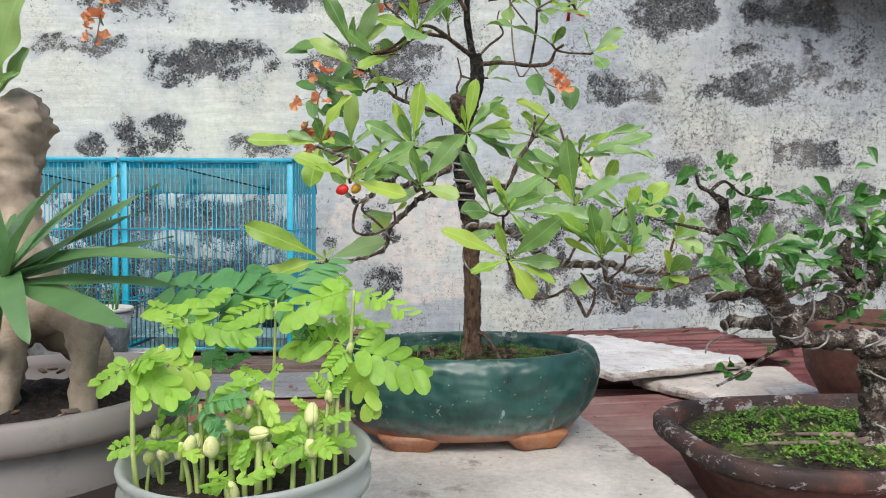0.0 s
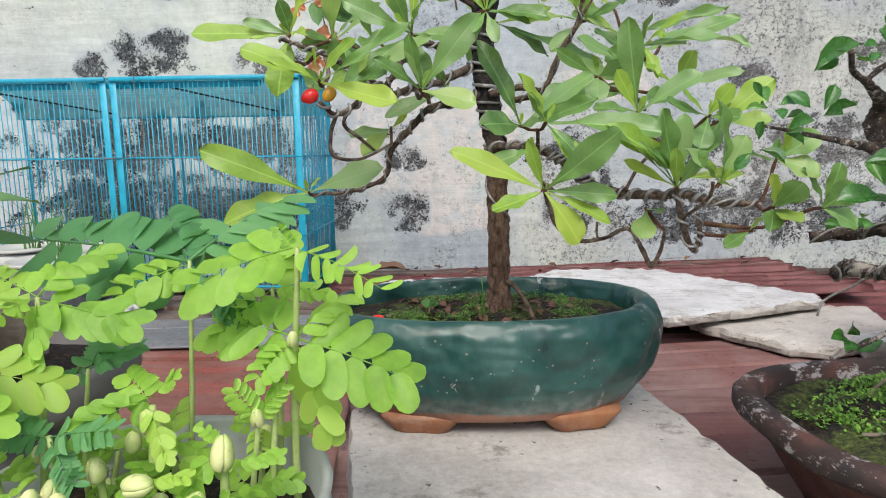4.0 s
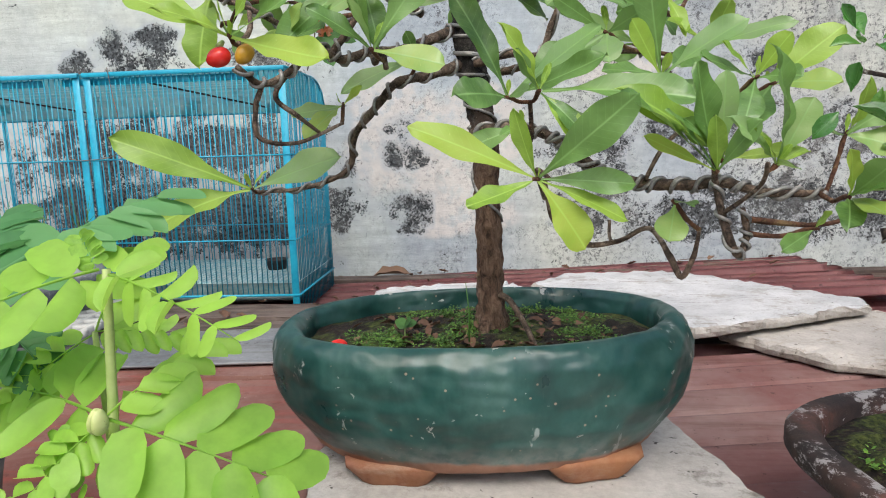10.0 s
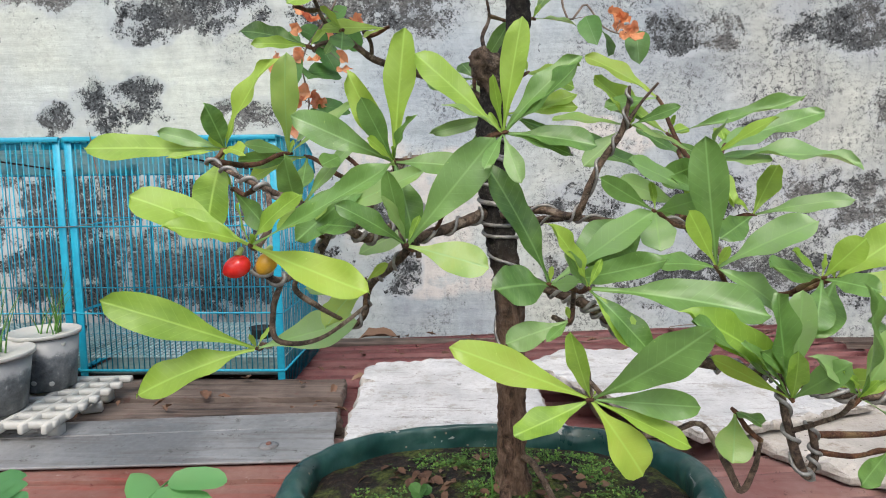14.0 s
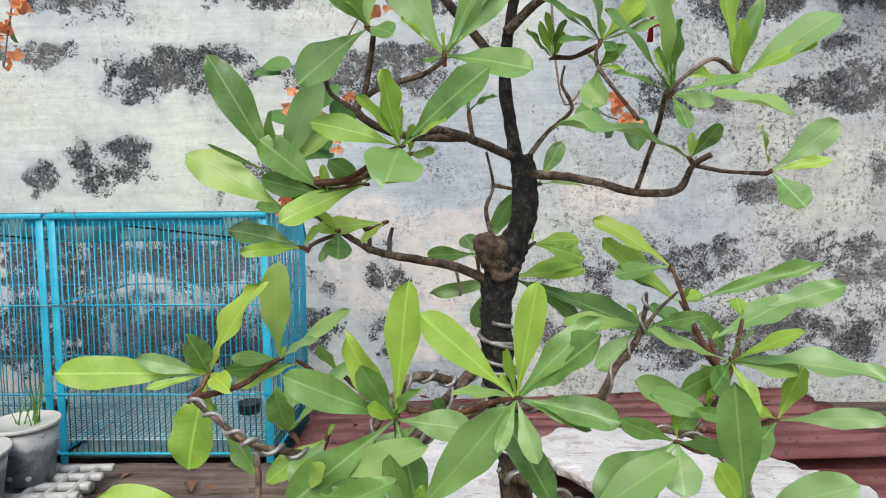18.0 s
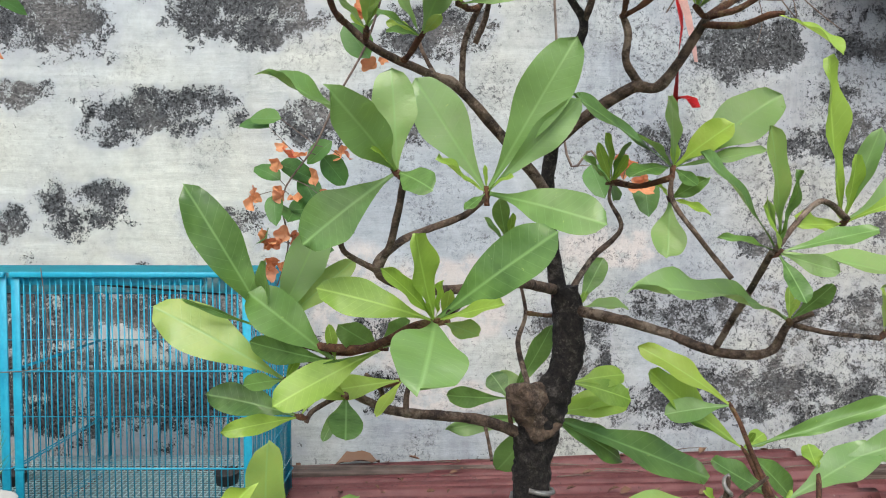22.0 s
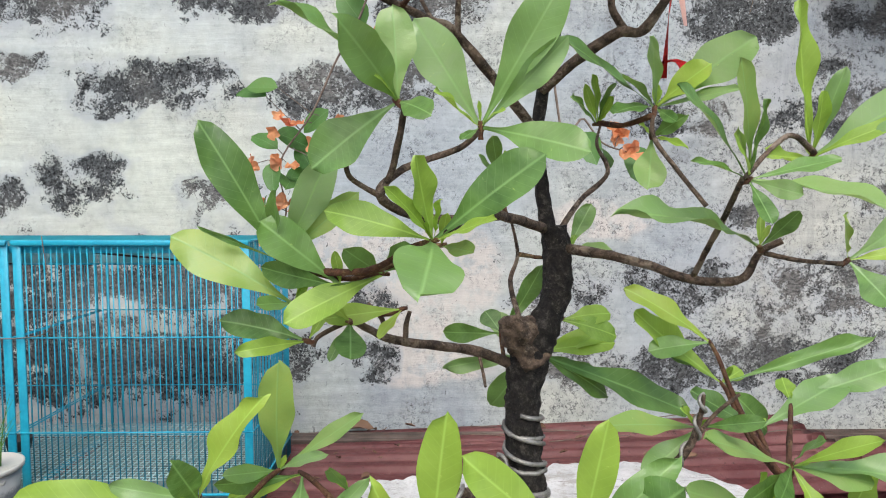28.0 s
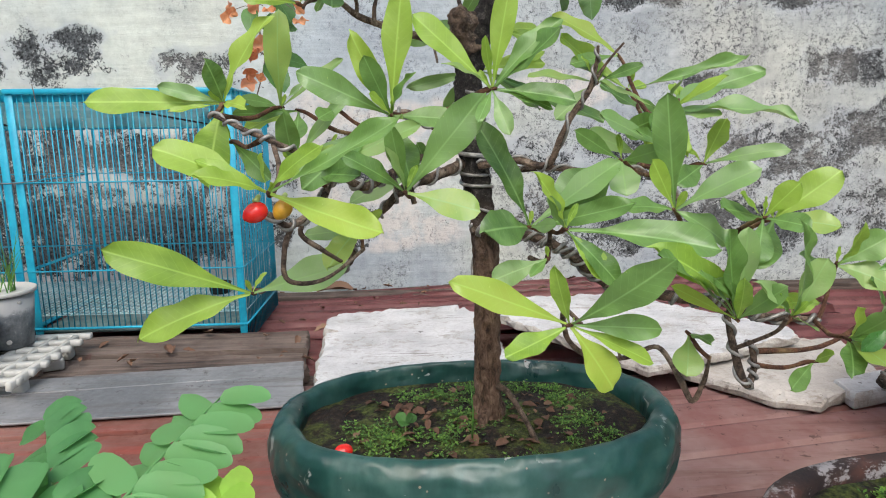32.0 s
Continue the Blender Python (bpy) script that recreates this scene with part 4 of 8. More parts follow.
def weed_material(k=1.0):
    n = Nodes("moss_and_weeds")
    n.set("Base Color", n.ramp(n.island(), (0.0, (0.03 * k, 0.075 * k, 0.012)), (0.5, (0.07 * k, 0.17 * k, 0.022)), (1.0, (0.16 * k, 0.29 * k, 0.04))))
    n.set("Roughness", 0.7)
    return n.mat


M_WEED = weed_material()
M_WEED2 = weed_material(1.35)
weeds("moss_and_weeds", "tiny green weeds and moss on the pot's soil", POT, 0.195, 0.118, SLAB + 0.138, 230, 0.0066, M_WEED, 5, -0.02)

# ---- the tree ----
tree = thing("bonsai_tree", pose(0.052, 1.16, 0.03), "miracle berry bonsai with a black wired trunk and glossy green leaves", "tree")
TRUNK = catmull([(0.056, 1.160, 0.020, 0.026), (0.056, 1.160, 0.045, 0.0195), (0.055, 1.160, 0.10, 0.0160), (0.054, 1.160, 0.19, 0.0145), (0.050, 1.160, 0.28, 0.0150),
                 (0.040, 1.160, 0.345, 0.0160), (0.034, 1.159, 0.40, 0.0155), (0.034, 1.159, 0.45, 0.0150), (0.040, 1.158, 0.485, 0.0165), (0.056, 1.155, 0.52, 0.0125),
                 (0.061, 1.154, 0.552, 0.0118), (0.057, 1.154, 0.59, 0.0110)], 22)
part("trunk", tube(bmesh.new(), TRUNK, 32, 0.22), M_TRUNK, tree)
part("sawn_stub", tube(bmesh.new(), catmull([(0.040, 1.155, 0.475, 0.015), (0.030, 1.150, 0.495, 0.0145), (0.026, 1.147, 0.510, 0.0135), (0.0255, 1.147, 0.513, 0.009)], 8), 18, 0.6), M_BRANCH, tree, "brown sawn-off branch stub")
part("root", tube(bmesh.new(), catmull([(0.066, 1.150, 0.088, 0.004), (0.078, 1.140, 0.082, 0.0036), (0.092, 1.115, 0.062, 0.0032), (0.104, 1.092, 0.040, 0.003)], 5), 8, 0.2), M_BRANCH, tree)
part("root", tube(bmesh.new(), catmull([(0.050, 1.148, 0.06, 0.008), (0.045, 1.130, 0.045, 0.006), (0.044, 1.115, 0.034, 0.004)], 4), 8, 0.2), M_TRUNK, tree)

WOUND = []


def branch(name, *rows):
    line = catmull([(*r[:3], r[3] * 0.78) for r in rows], 7)
    ob = part(name, tube(bmesh.new(), line, 9, 0.24), M_BRANCH if name != "leader" else M_TRUNK, tree)
    WOUND.append((ob, line))
    return line


def wire(line, turns, r=0.0017, offset=0.0, first=0.0, last=1.0):
    n = len(line)
    piece = line[int(first * (n - 1)):int(last * (n - 1)) + 1]
    bm = tube(bmesh.new(), helix(piece, turns, r * 0.8, r, offset), 6)
    return part("wire", bm, M_WIRE, tree, "grey aluminium training wire")


branch("limb", (0.041, 1.140, 0.662, 0.0055), (0.020, 1.120, 0.684, 0.0050), (-0.028, 1.085, 0.729, 0.0045), (-0.046, 1.080, 0.737, 0.0040), (-0.082, 1.065, 0.750, 0.0032), (-0.101, 1.055, 0.764, 0.0028))
branch("twig", (-0.027, 1.085, 0.730, 0.0030), (-0.026, 1.075, 0.757, 0.0026), (-0.015, 1.060, 0.781, 0.0024))
branch("twig", (-0.019, 1.075, 0.757, 0.0025), (-0.013, 1.070, 0.771, 0.0022), (-0.011, 1.060, 0.780, 0.0020))
branch("twig", (-0.045, 1.080, 0.737, 0.0020), (-0.053, 1.085, 0.753, 0.0018), (-0.057, 1.090, 0.766, 0.0016))
branch("leader", (0.056, 1.154, 0.575, 0.0100), (0.047, 1.150, 0.611, 0.0080), (0.040, 1.140, 0.662, 0.0070), (0.045, 1.130, 0.712, 0.0065), (0.055, 1.120, 0.760, 0.0055), (0.061, 1.115, 0.784, 0.0040), (0.045, 1.110, 0.809, 0.0030), (0.041, 1.100, 0.839, 0.0025))
branch("twig", (0.061, 1.115, 0.784, 0.0035), (0.066, 1.110, 0.802, 0.0030), (0.056, 1.110, 0.812, 0.0022))
branch("limb", (0.041, 1.130, 0.698, 0.0062), (0.067, 1.110, 0.719, 0.0055), (0.089, 1.090, 0.732, 0.0050), (0.104, 1.080, 0.731, 0.0045), (0.117, 1.070, 0.751, 0.0040), (0.127, 1.060, 0.770, 0.0030))
branch("twig", (0.094, 1.090, 0.734, 0.0040), (0.083, 1.085, 0.749, 0.0035), (0.083, 1.080, 0.764, 0.0030), (0.079, 1.080, 0.777, 0.0025))
branch("limb", (0.065, 1.150, 0.572, 0.0062), (0.095, 1.120, 0.568, 0.0048), (0.122, 1.100, 0.561, 0.0045), (0.146, 1.080, 0.553, 0.0042), (0.175, 1.070, 0.555, 0.0036), (0.185, 1.065, 0.574, 0.0030), (0.198, 1.060, 0.583, 0.0030))
branch("twig", (0.145, 1.080, 0.556, 0.0029), (0.147, 1.060, 0.580, 0.0027), (0.148, 1.040, 0.600, 0.0026), (0.144, 1.010, 0.624, 0.0022))
branch("twig", (0.188, 1.065, 0.574, 0.0025), (0.212, 1.060, 0.569, 0.0020), (0.238, 1.055, 0.567, 0.0022))
branch("twig", (0.131, 1.030, 0.607, 0.0020), (0.119, 1.045, 0.629, 0.0020), (0.107, 1.060, 0.653, 0.0022), (0.107, 1.064, 0.669, 0.0018))
branch("twig", (0.146, 1.010, 0.625, 0.0020), (0.188, 1.040, 0.653, 0.0022), (0.212, 1.050, 0.643, 0.0025))
branch("twig", (0.062, 1.155, 0.586, 0.0032), (0.083, 1.170, 0.612, 0.0029), (0.109, 1.180, 0.636, 0.0025), (0.099, 1.180, 0.660, 0.0018), (0.102, 1.180, 0.678, 0.0014))
branch("limb", (0.048, 1.150, 0.588, 0.0058), (0.014, 1.100, 0.598, 0.0048), (-0.018, 1.040, 0.602, 0.0040), (-0.037, 0.995, 0.591, 0.0030))
branch("limb", (0.002, 1.080, 0.599, 0.0040), (-0.050, 1.040, 0.599, 0.0038), (-0.077, 1.010, 0.613, 0.0038), (-0.063, 1.020, 0.630, 0.0030), (-0.028, 1.035, 0.644, 0.0025), (-0.012, 1.041, 0.658, 0.0025))
branch("twig", (-0.077, 1.010, 0.613, 0.0028), (-0.068, 1.000, 0.632, 0.0026), (-0.061, 0.986, 0.662, 0.0024))
branch("twig", (-0.077, 1.010, 0.613, 0.0024), (-0.093, 1.000, 0.623, 0.0020), (-0.095, 0.990, 0.631, 0.0020))
branch("limb", (0.022, 1.160, 0.471, 0.0065), (-0.006, 1.150, 0.484, 0.0055), (-0.033, 1.140, 0.491, 0.0050), (-0.063, 1.125, 0.498, 0.0045), (-0.084, 1.115, 0.505, 0.0040), (-0.106, 1.100, 0.521, 0.0030), (-0.124, 1.090, 0.535, 0.0025), (-0.131, 1.060, 0.562, 0.0020))
branch("twig", (-0.067, 1.120, 0.499, 0.0030), (-0.066, 1.120, 0.513, 0.0025), (-0.063, 1.120, 0.524, 0.0020))
branch("twig", (-0.084, 1.115, 0.505, 0.0030), (-0.084, 1.110, 0.519, 0.0025), (-0.094, 1.100, 0.533, 0.0020))
branch("twig", (-0.111, 1.100, 0.519, 0.0025), (-0.128, 1.085, 0.512, 0.0022), (-0.132, 1.080, 0.505, 0.0020))
branch("twig", (0.029, 1.160, 0.512, 0.0030), (0.025, 1.190, 0.539, 0.0028), (0.033, 1.200, 0.563, 0.0022), (0.026, 1.200, 0.597, 0.0015))
branch("twig", (-0.006, 1.150, 0.482, 0.0020), (-0.003, 1.140, 0.468, 0.0018), (-0.002, 1.130, 0.460, 0.0015))
branch("limb", (0.026, 1.155, 0.352, 0.0080), (-0.011, 1.130, 0.339, 0.0068), (-0.039, 1.110, 0.331, 0.0060), (-0.063, 1.110, 0.307, 0.0055), (-0.095, 1.140, 0.277, 0.0050), (-0.107, 1.150, 0.239, 0.0042), (-0.156, 1.140, 0.220, 0.0032), (-0.212, 1.135, 0.217, 0.0025))
branch("limb", (0.018, 1.155, 0.390, 0.0075), (-0.025, 1.090, 0.363, 0.0060), (-0.055, 1.020, 0.349, 0.0050), (-0.076, 1.000, 0.341, 0.0048), (-0.098, 0.990, 0.354, 0.0042), (-0.108, 0.970, 0.332, 0.0040), (-0.129, 0.945, 0.316, 0.0035), (-0.142, 0.925, 0.328, 0.0030))
branch("twig", (-0.129, 0.945, 0.316, 0.0030), (-0.135, 0.940, 0.296, 0.0028), (-0.133, 0.940, 0.272, 0.0025), (-0.107, 0.960, 0.268, 0.0022), (-0.077, 1.000, 0.285, 0.0020))
branch("twig", (-0.103, 0.970, 0.339, 0.0030), (-0.126, 0.965, 0.309, 0.0030), (-0.109, 0.970, 0.291, 0.0025), (-0.095, 0.990, 0.276, 0.0022))
branch("twig", (-0.050, 1.020, 0.350, 0.0035), (-0.043, 0.990, 0.335, 0.0030), (-0.035, 0.980, 0.343, 0.0028), (-0.031, 0.975, 0.328, 0.0030))
branch("twig", (-0.038, 0.980, 0.349, 0.0030), (-0.048, 0.985, 0.377, 0.0028), (-0.050, 0.989, 0.402, 0.0026))
branch("limb", (-0.008, 1.080, 0.393, 0.0050), (-0.040, 1.050, 0.406, 0.0048), (-0.063, 1.030, 0.385, 0.0045), (-0.088, 1.010, 0.348, 0.0042), (-0.107, 1.000, 0.361, 0.0035), (-0.144, 0.970, 0.381, 0.0030), (-0.171, 0.980, 0.392, 0.0025), (-0.202, 1.000, 0.405, 0.0022))
branch("twig", (-0.138, 0.920, 0.343, 0.0030), (-0.135, 0.940, 0.358, 0.0028), (-0.145, 0.970, 0.379, 0.0026))
branch("limb", (0.038, 1.155, 0.277, 0.0075), (0.073, 1.120, 0.281, 0.0062), (0.105, 1.090, 0.274, 0.0060), (0.131, 1.080, 0.261, 0.0065), (0.171, 1.080, 0.230, 0.0075), (0.214, 1.075, 0.218, 0.0075), (0.248, 1.050, 0.217, 0.0068), (0.271, 1.020, 0.220, 0.0060), (0.300, 1.000, 0.212, 0.0050), (0.345, 0.990, 0.211, 0.0035))
branch("twig", (0.240, 0.960, 0.231, 0.0030), (0.245, 0.950, 0.195, 0.0042), (0.257, 0.950, 0.166, 0.0045), (0.266, 0.955, 0.179, 0.0035), (0.264, 0.960, 0.203, 0.0030))
branch("twig", (0.241, 0.960, 0.225, 0.0028), (0.230, 0.935, 0.246, 0.0026), (0.227, 0.930, 0.257, 0.0024))
branch("twig", (0.245, 0.950, 0.200, 0.0025), (0.260, 0.920, 0.223, 0.0022), (0.257, 0.900, 0.241, 0.0022))
branch("twig", (0.105, 1.000, 0.229, 0.0030), (0.116, 1.020, 0.188, 0.0032), (0.144, 1.030, 0.165, 0.0034), (0.175, 1.020, 0.168, 0.0030), (0.201, 1.010, 0.181, 0.0030), (0.212, 0.980, 0.159, 0.0034), (0.219, 0.970, 0.143, 0.0034), (0.229, 0.970, 0.162, 0.0028), (0.233, 0.970, 0.184, 0.0020))
branch("twig", (0.169, 1.030, 0.187, 0.0020), (0.170, 1.020, 0.168, 0.0020), (0.196, 1.010, 0.181, 0.0020))
branch("twig", (0.105, 1.000, 0.212, 0.0030), (0.094, 0.950, 0.239, 0.0026), (0.103, 0.930, 0.232, 0.0024))
branch("twig", (0.085, 1.060, 0.262, 0.0035), (0.095, 1.030, 0.264, 0.0030), (0.093, 1.005, 0.298, 0.0028))
branch("limb", (0.043, 1.140, 0.351, 0.0060), (0.080, 1.120, 0.357, 0.0052), (0.110, 1.100, 0.352, 0.0048), (0.122, 1.090, 0.382, 0.0042), (0.133, 1.090, 0.404, 0.0040), (0.148, 1.085, 0.427, 0.0036), (0.153, 1.080, 0.451, 0.0026), (0.153, 1.075, 0.469, 0.0016))
branch("twig", (0.148, 1.085, 0.427, 0.0026), (0.162, 1.080, 0.451, 0.0020), (0.177, 1.070, 0.471, 0.0014))
branch("limb", (0.073, 1.160, 0.343, 0.0055), (0.114, 1.130, 0.348, 0.0045), (0.156, 1.100, 0.345, 0.0040), (0.193, 1.070, 0.348, 0.0036), (0.212, 1.030, 0.333, 0.0030), (0.217, 1.012, 0.319, 0.0026))
branch("twig", (0.193, 1.070, 0.348, 0.0030), (0.218, 1.090, 0.370, 0.0026), (0.233, 1.100, 0.388, 0.0020))
branch("twig", (0.212, 1.070, 0.223, 0.0030), (0.228, 1.060, 0.257, 0.0026), (0.259, 1.050, 0.284, 0.0022))
for (ob, line), turns, r in ((WOUND[24], 11, 0.0018), (WOUND[25], 12, 0.0018), (WOUND[30], 14, 0.0017), (WOUND[32], 17, 0.0021), (WOUND[33], 7, 0.0016), (WOUND[40], 6, 0.0015), (WOUND[42], 7, 0.0015)):
    wire(line, turns, r, 0.0)
wire(WOUND[32][1], 15, 0.0019, 0.5)
wire(TRUNK, 4.5, 0.0021, 0.1, 0.42, 0.60)
wire(TRUNK, 3.5, 0.0021, 0.55, 0.44, 0.58)
wire(TRUNK, 2.2, 0.0018, 0.3, 0.26, 0.44)

# half width, place of the widest part, curl, wave and fold of each form of leaf
LEAF_FORMS = ((0.132, 0.66, 0.10, 0.5, 0.10), (0.142, 0.64, 0.20, 0.8, 0.14), (0.125, 0.68, 0.04, 0.5, 0.08), (0.150, 0.66, 0.26, 0.7, 0.06),
              (0.128, 0.64, -0.08, 0.9, 0.16), (0.155, 0.67, 0.12, 0.5, 0.10), (0.130, 0.63, 0.30, 1.2, 0.18), (0.138, 0.68, 0.16, 0.7, 0.20))
LEAVES = [leaf_mesh("leaf", M_LEAF, w, b, c, wv, i * 1.7, f, 20, 1.12) for i, (w, b, c, wv, f) in enumerate(LEAF_FORMS)]

LIME = []
for m in LEAVES:
    m = m.copy()
    m.materials[0] = M_LIME
    LIME.append(m)


M_SHOOT = bark_material("red_brown_shoot", (0.06, 0.022, 0.012), (0.17, 0.075, 0.035), (0.30, 0.22, 0.10), 0.5)


def spray(centre, *leaves):
    """Leaves round a shoot: for each its tip, its width in millimetres and its kind (0 full-grown, 1 young and lime green, 2 turned to show its under side, 3 lying flat to the sky)."""
    c = Vector(centre)
    for x, y, z, width, sort in leaves:
        d = Vector((x, y, z)) - c
        k = RNG.randrange(len(LEAVES))
        wide, curl = LEAF_FORMS[k][0], LEAF_FORMS[k][2]
        face = ((0.0, -0.80, 0.50), (0.0, -0.75, 0.55), (0.0, -0.95, -0.12), (0.0, -0.55, 0.82))[sort]
        n = Vector(face) + Vector((RNG.uniform(-0.35, 0.35), RNG.uniform(-0.2, 0.2), RNG.uniform(-0.2, 0.2)))
        n = (n - d * (n.dot(d) / d.length_squared)).normalized()
        way = d + n * curl * d.length
        place(tree, (LIME if sort == 1 else LEAVES)[k], "leaf", c + d * 0.02, way, n, d.length, width / 1000 / d.length / (2 * wide) * 1.06)
    # small young leaves standing in the middle of the shoot
    for _ in range(RNG.choice((0, 1, 1, 2))):
        d = Vector((RNG.gauss(0, 0.5), RNG.gauss(-0.35, 0.4), RNG.uniform(0.5, 1.1)))
        place(tree, RNG.choice(LIME), "leaf", c, d, (RNG.gauss(0, 0.6), -1, 0.3), RNG.uniform(0.012, 0.028), RNG.uniform(0.9, 1.2))
    foot = min((Vector(r[:3]) for _, line in WOUND for r in line), key=lambda p: (p - c).length + (0.12 if p.z > c.z + 0.004 else 0.0))
    far = (foot - c).length
    if far < 0.004:
        foot = c - Vector((0, 0, 0.008))
    mid = c.lerp(foot, 0.5) + Vector((0, 0, -0.08 * far))
    thick = 0.0016 + 0.006 * min(far, 0.12)
    rows = [(*foot, thick * 1.2), (*mid, thick), (*c.lerp(foot, 0.12), 0.0021), (*(c + (c - foot).normalized() * 0.004), 0.0014)]
    part("shoot", tube(bmesh.new(), catmull(rows, 4), 7, 0.4), M_SHOOT, tree)


spray((0.036, 1.090, 0.830), (0.010, 1.077, 0.895, 21, 3), (0.044, 1.083, 0.890, 24, 3), (0.024, 1.067, 0.859, 11, 1), (0.036, 1.071, 0.870, 13, 1), (0.066, 1.084, 0.872, 25, 1), (0.103, 1.090, 0.896, 38, 1), (0.076, 1.063, 0.847, 12, 2), (-0.008, 1.058, 0.835, 14, 3), (0.050, 1.070, 0.842, 10, 1))
spray((0.010, 1.100, 0.845), (-0.069, 1.090, 0.913, 14, 3), (-0.033, 1.080, 0.858, 13, 3), (0.013, 1.064, 0.866, 15, 1), (0.003, 1.073, 0.862, 9, 1))
spray((0.115, 1.100, 0.830), (0.084, 1.079, 0.870, 20, 1), (0.136, 1.088, 0.875, 29, 3), (0.106, 1.074, 0.850, 14, 1), (0.120, 1.062, 0.849, 18, 1), (0.204, 1.068, 0.890, 12, 1), (0.060, 1.080, 0.834, 14, 0), (0.097, 1.080, 0.847, 10, 1), (0.209, 1.091, 0.837, 18, 3))
spray((-0.104, 1.000, 0.765), (-0.158, 0.965, 0.796, 22, 3), (-0.119, 0.996, 0.817, 22, 1), (-0.110, 0.955, 0.839, 30, 3), (-0.140, 0.972, 0.764, 18, 3), (-0.083, 0.965, 0.780, 16, 1), (-0.091, 0.972, 0.769, 9, 1))
spray((-0.085, 1.030, 0.752), (-0.079, 1.009, 0.769, 10, 2), (-0.097, 1.001, 0.760, 8, 0), (-0.072, 1.002, 0.761, 7, 0))
spray((-0.054, 1.050, 0.754), (-0.072, 1.031, 0.778, 11, 3), (-0.084, 1.029, 0.763, 9, 0), (-0.042, 1.024, 0.759, 7, 2), (-0.073, 1.031, 0.751, 6, 0), (-0.035, 1.020, 0.786, 20, 0))
spray((-0.030, 1.045, 0.772), (-0.076, 1.036, 0.816, 18, 3), (-0.032, 1.009, 0.798, 23, 1), (-0.016, 1.026, 0.802, 12, 1), (-0.058, 1.021, 0.776, 20, 0), (0.004, 1.026, 0.771, 7, 2), (-0.039, 1.025, 0.793, 10, 1))
spray((-0.008, 1.050, 0.786), (0.062, 1.014, 0.828, 28, 0))
spray((0.073, 1.050, 0.779), (0.042, 1.033, 0.816, 21, 1), (0.080, 1.012, 0.803, 22, 3), (0.130, 1.013, 0.800, 30, 3), (0.044, 1.019, 0.774, 5, 1), (0.083, 1.023, 0.775, 5, 1), (0.056, 1.024, 0.801, 10, 1))
spray((0.116, 1.050, 0.772), (0.070, 1.005, 0.830, 12, 1), (0.111, 1.038, 0.853, 20, 1), (0.140, 1.013, 0.787, 12, 3), (0.136, 1.017, 0.775, 22, 3), (0.104, 1.029, 0.785, 5, 1), (0.114, 1.023, 0.791, 8, 0))
spray((0.155, 1.030, 0.762), (0.170, 0.994, 0.730, 10, 1))
spray((0.163, 1.050, 0.784), (0.172, 1.033, 0.839, 20, 0))
spray((0.202, 1.100, 0.842), (0.154, 1.075, 0.833, 16, 3))
spray((-0.065, 0.990, 0.666), (-0.120, 0.951, 0.705, 22, 3), (-0.068, 0.992, 0.718, 22, 3), (-0.091, 0.945, 0.697, 21, 2), (-0.047, 0.968, 0.656, 16, 0), (-0.112, 0.987, 0.629, 28, 0), (-0.075, 0.962, 0.675, 7, 1))
spray((-0.014, 1.040, 0.658), (-0.056, 1.034, 0.723, 29, 0), (0.034, 1.020, 0.743, 28, 0), (0.037, 1.024, 0.710, 17, 2), (-0.043, 1.002, 0.675, 12, 1), (0.047, 1.001, 0.639, 27, 0), (-0.028, 1.012, 0.647, 6, 0), (-0.001, 1.020, 0.666, 7, 1))
spray((0.006, 1.100, 0.624), (-0.003, 1.068, 0.654, 11, 0), (0.006, 1.078, 0.646, 7, 1), (0.027, 1.080, 0.633, 6, 0), (-0.012, 1.080, 0.643, 6, 0))
spray((-0.152, 1.070, 0.569), (-0.197, 1.049, 0.658, 26, 0), (-0.146, 1.035, 0.616, 16, 0), (-0.115, 1.052, 0.640, 23, 2), (-0.098, 1.064, 0.615, 15, 2), (-0.198, 1.042, 0.593, 4, 2))
spray((-0.107, 1.050, 0.553), (-0.158, 1.043, 0.596, 29, 0), (-0.158, 1.046, 0.566, 17, 2))
spray((-0.141, 1.060, 0.539), (-0.219, 1.057, 0.584, 30, 0), (-0.157, 1.027, 0.544, 12, 0))
spray((-0.136, 1.080, 0.509), (-0.196, 1.081, 0.523, 20, 0), (-0.179, 1.055, 0.507, 12, 1))
spray((-0.078, 1.050, 0.561), (-0.138, 1.024, 0.533, 23, 1), (-0.132, 1.039, 0.541, 12, 2), (-0.101, 1.030, 0.579, 16, 2), (-0.060, 1.022, 0.582, 13, 0))
spray((-0.045, 1.000, 0.586), (-0.106, 1.000, 0.603, 20, 1), (-0.054, 0.970, 0.633, 18, 1), (-0.070, 0.967, 0.616, 10, 1), (0.015, 0.972, 0.634, 29, 0), (-0.012, 0.963, 0.600, 11, 1), (-0.052, 0.960, 0.560, 37, 3), (-0.041, 0.971, 0.610, 7, 1))
spray((-0.105, 1.080, 0.523), (-0.102, 1.056, 0.502, 21, 0), (-0.117, 1.062, 0.499, 8, 2))
spray((-0.040, 1.020, 0.582), (-0.022, 0.990, 0.580, 12, 0))
spray((0.016, 1.180, 0.494), (-0.034, 1.196, 0.492, 17, 2), (0.003, 1.191, 0.511, 19, 0), (0.052, 1.189, 0.551, 17, 2))
spray((-0.068, 1.100, 0.529), (-0.123, 1.082, 0.525, 16, 1), (-0.083, 1.067, 0.514, 9, 1))
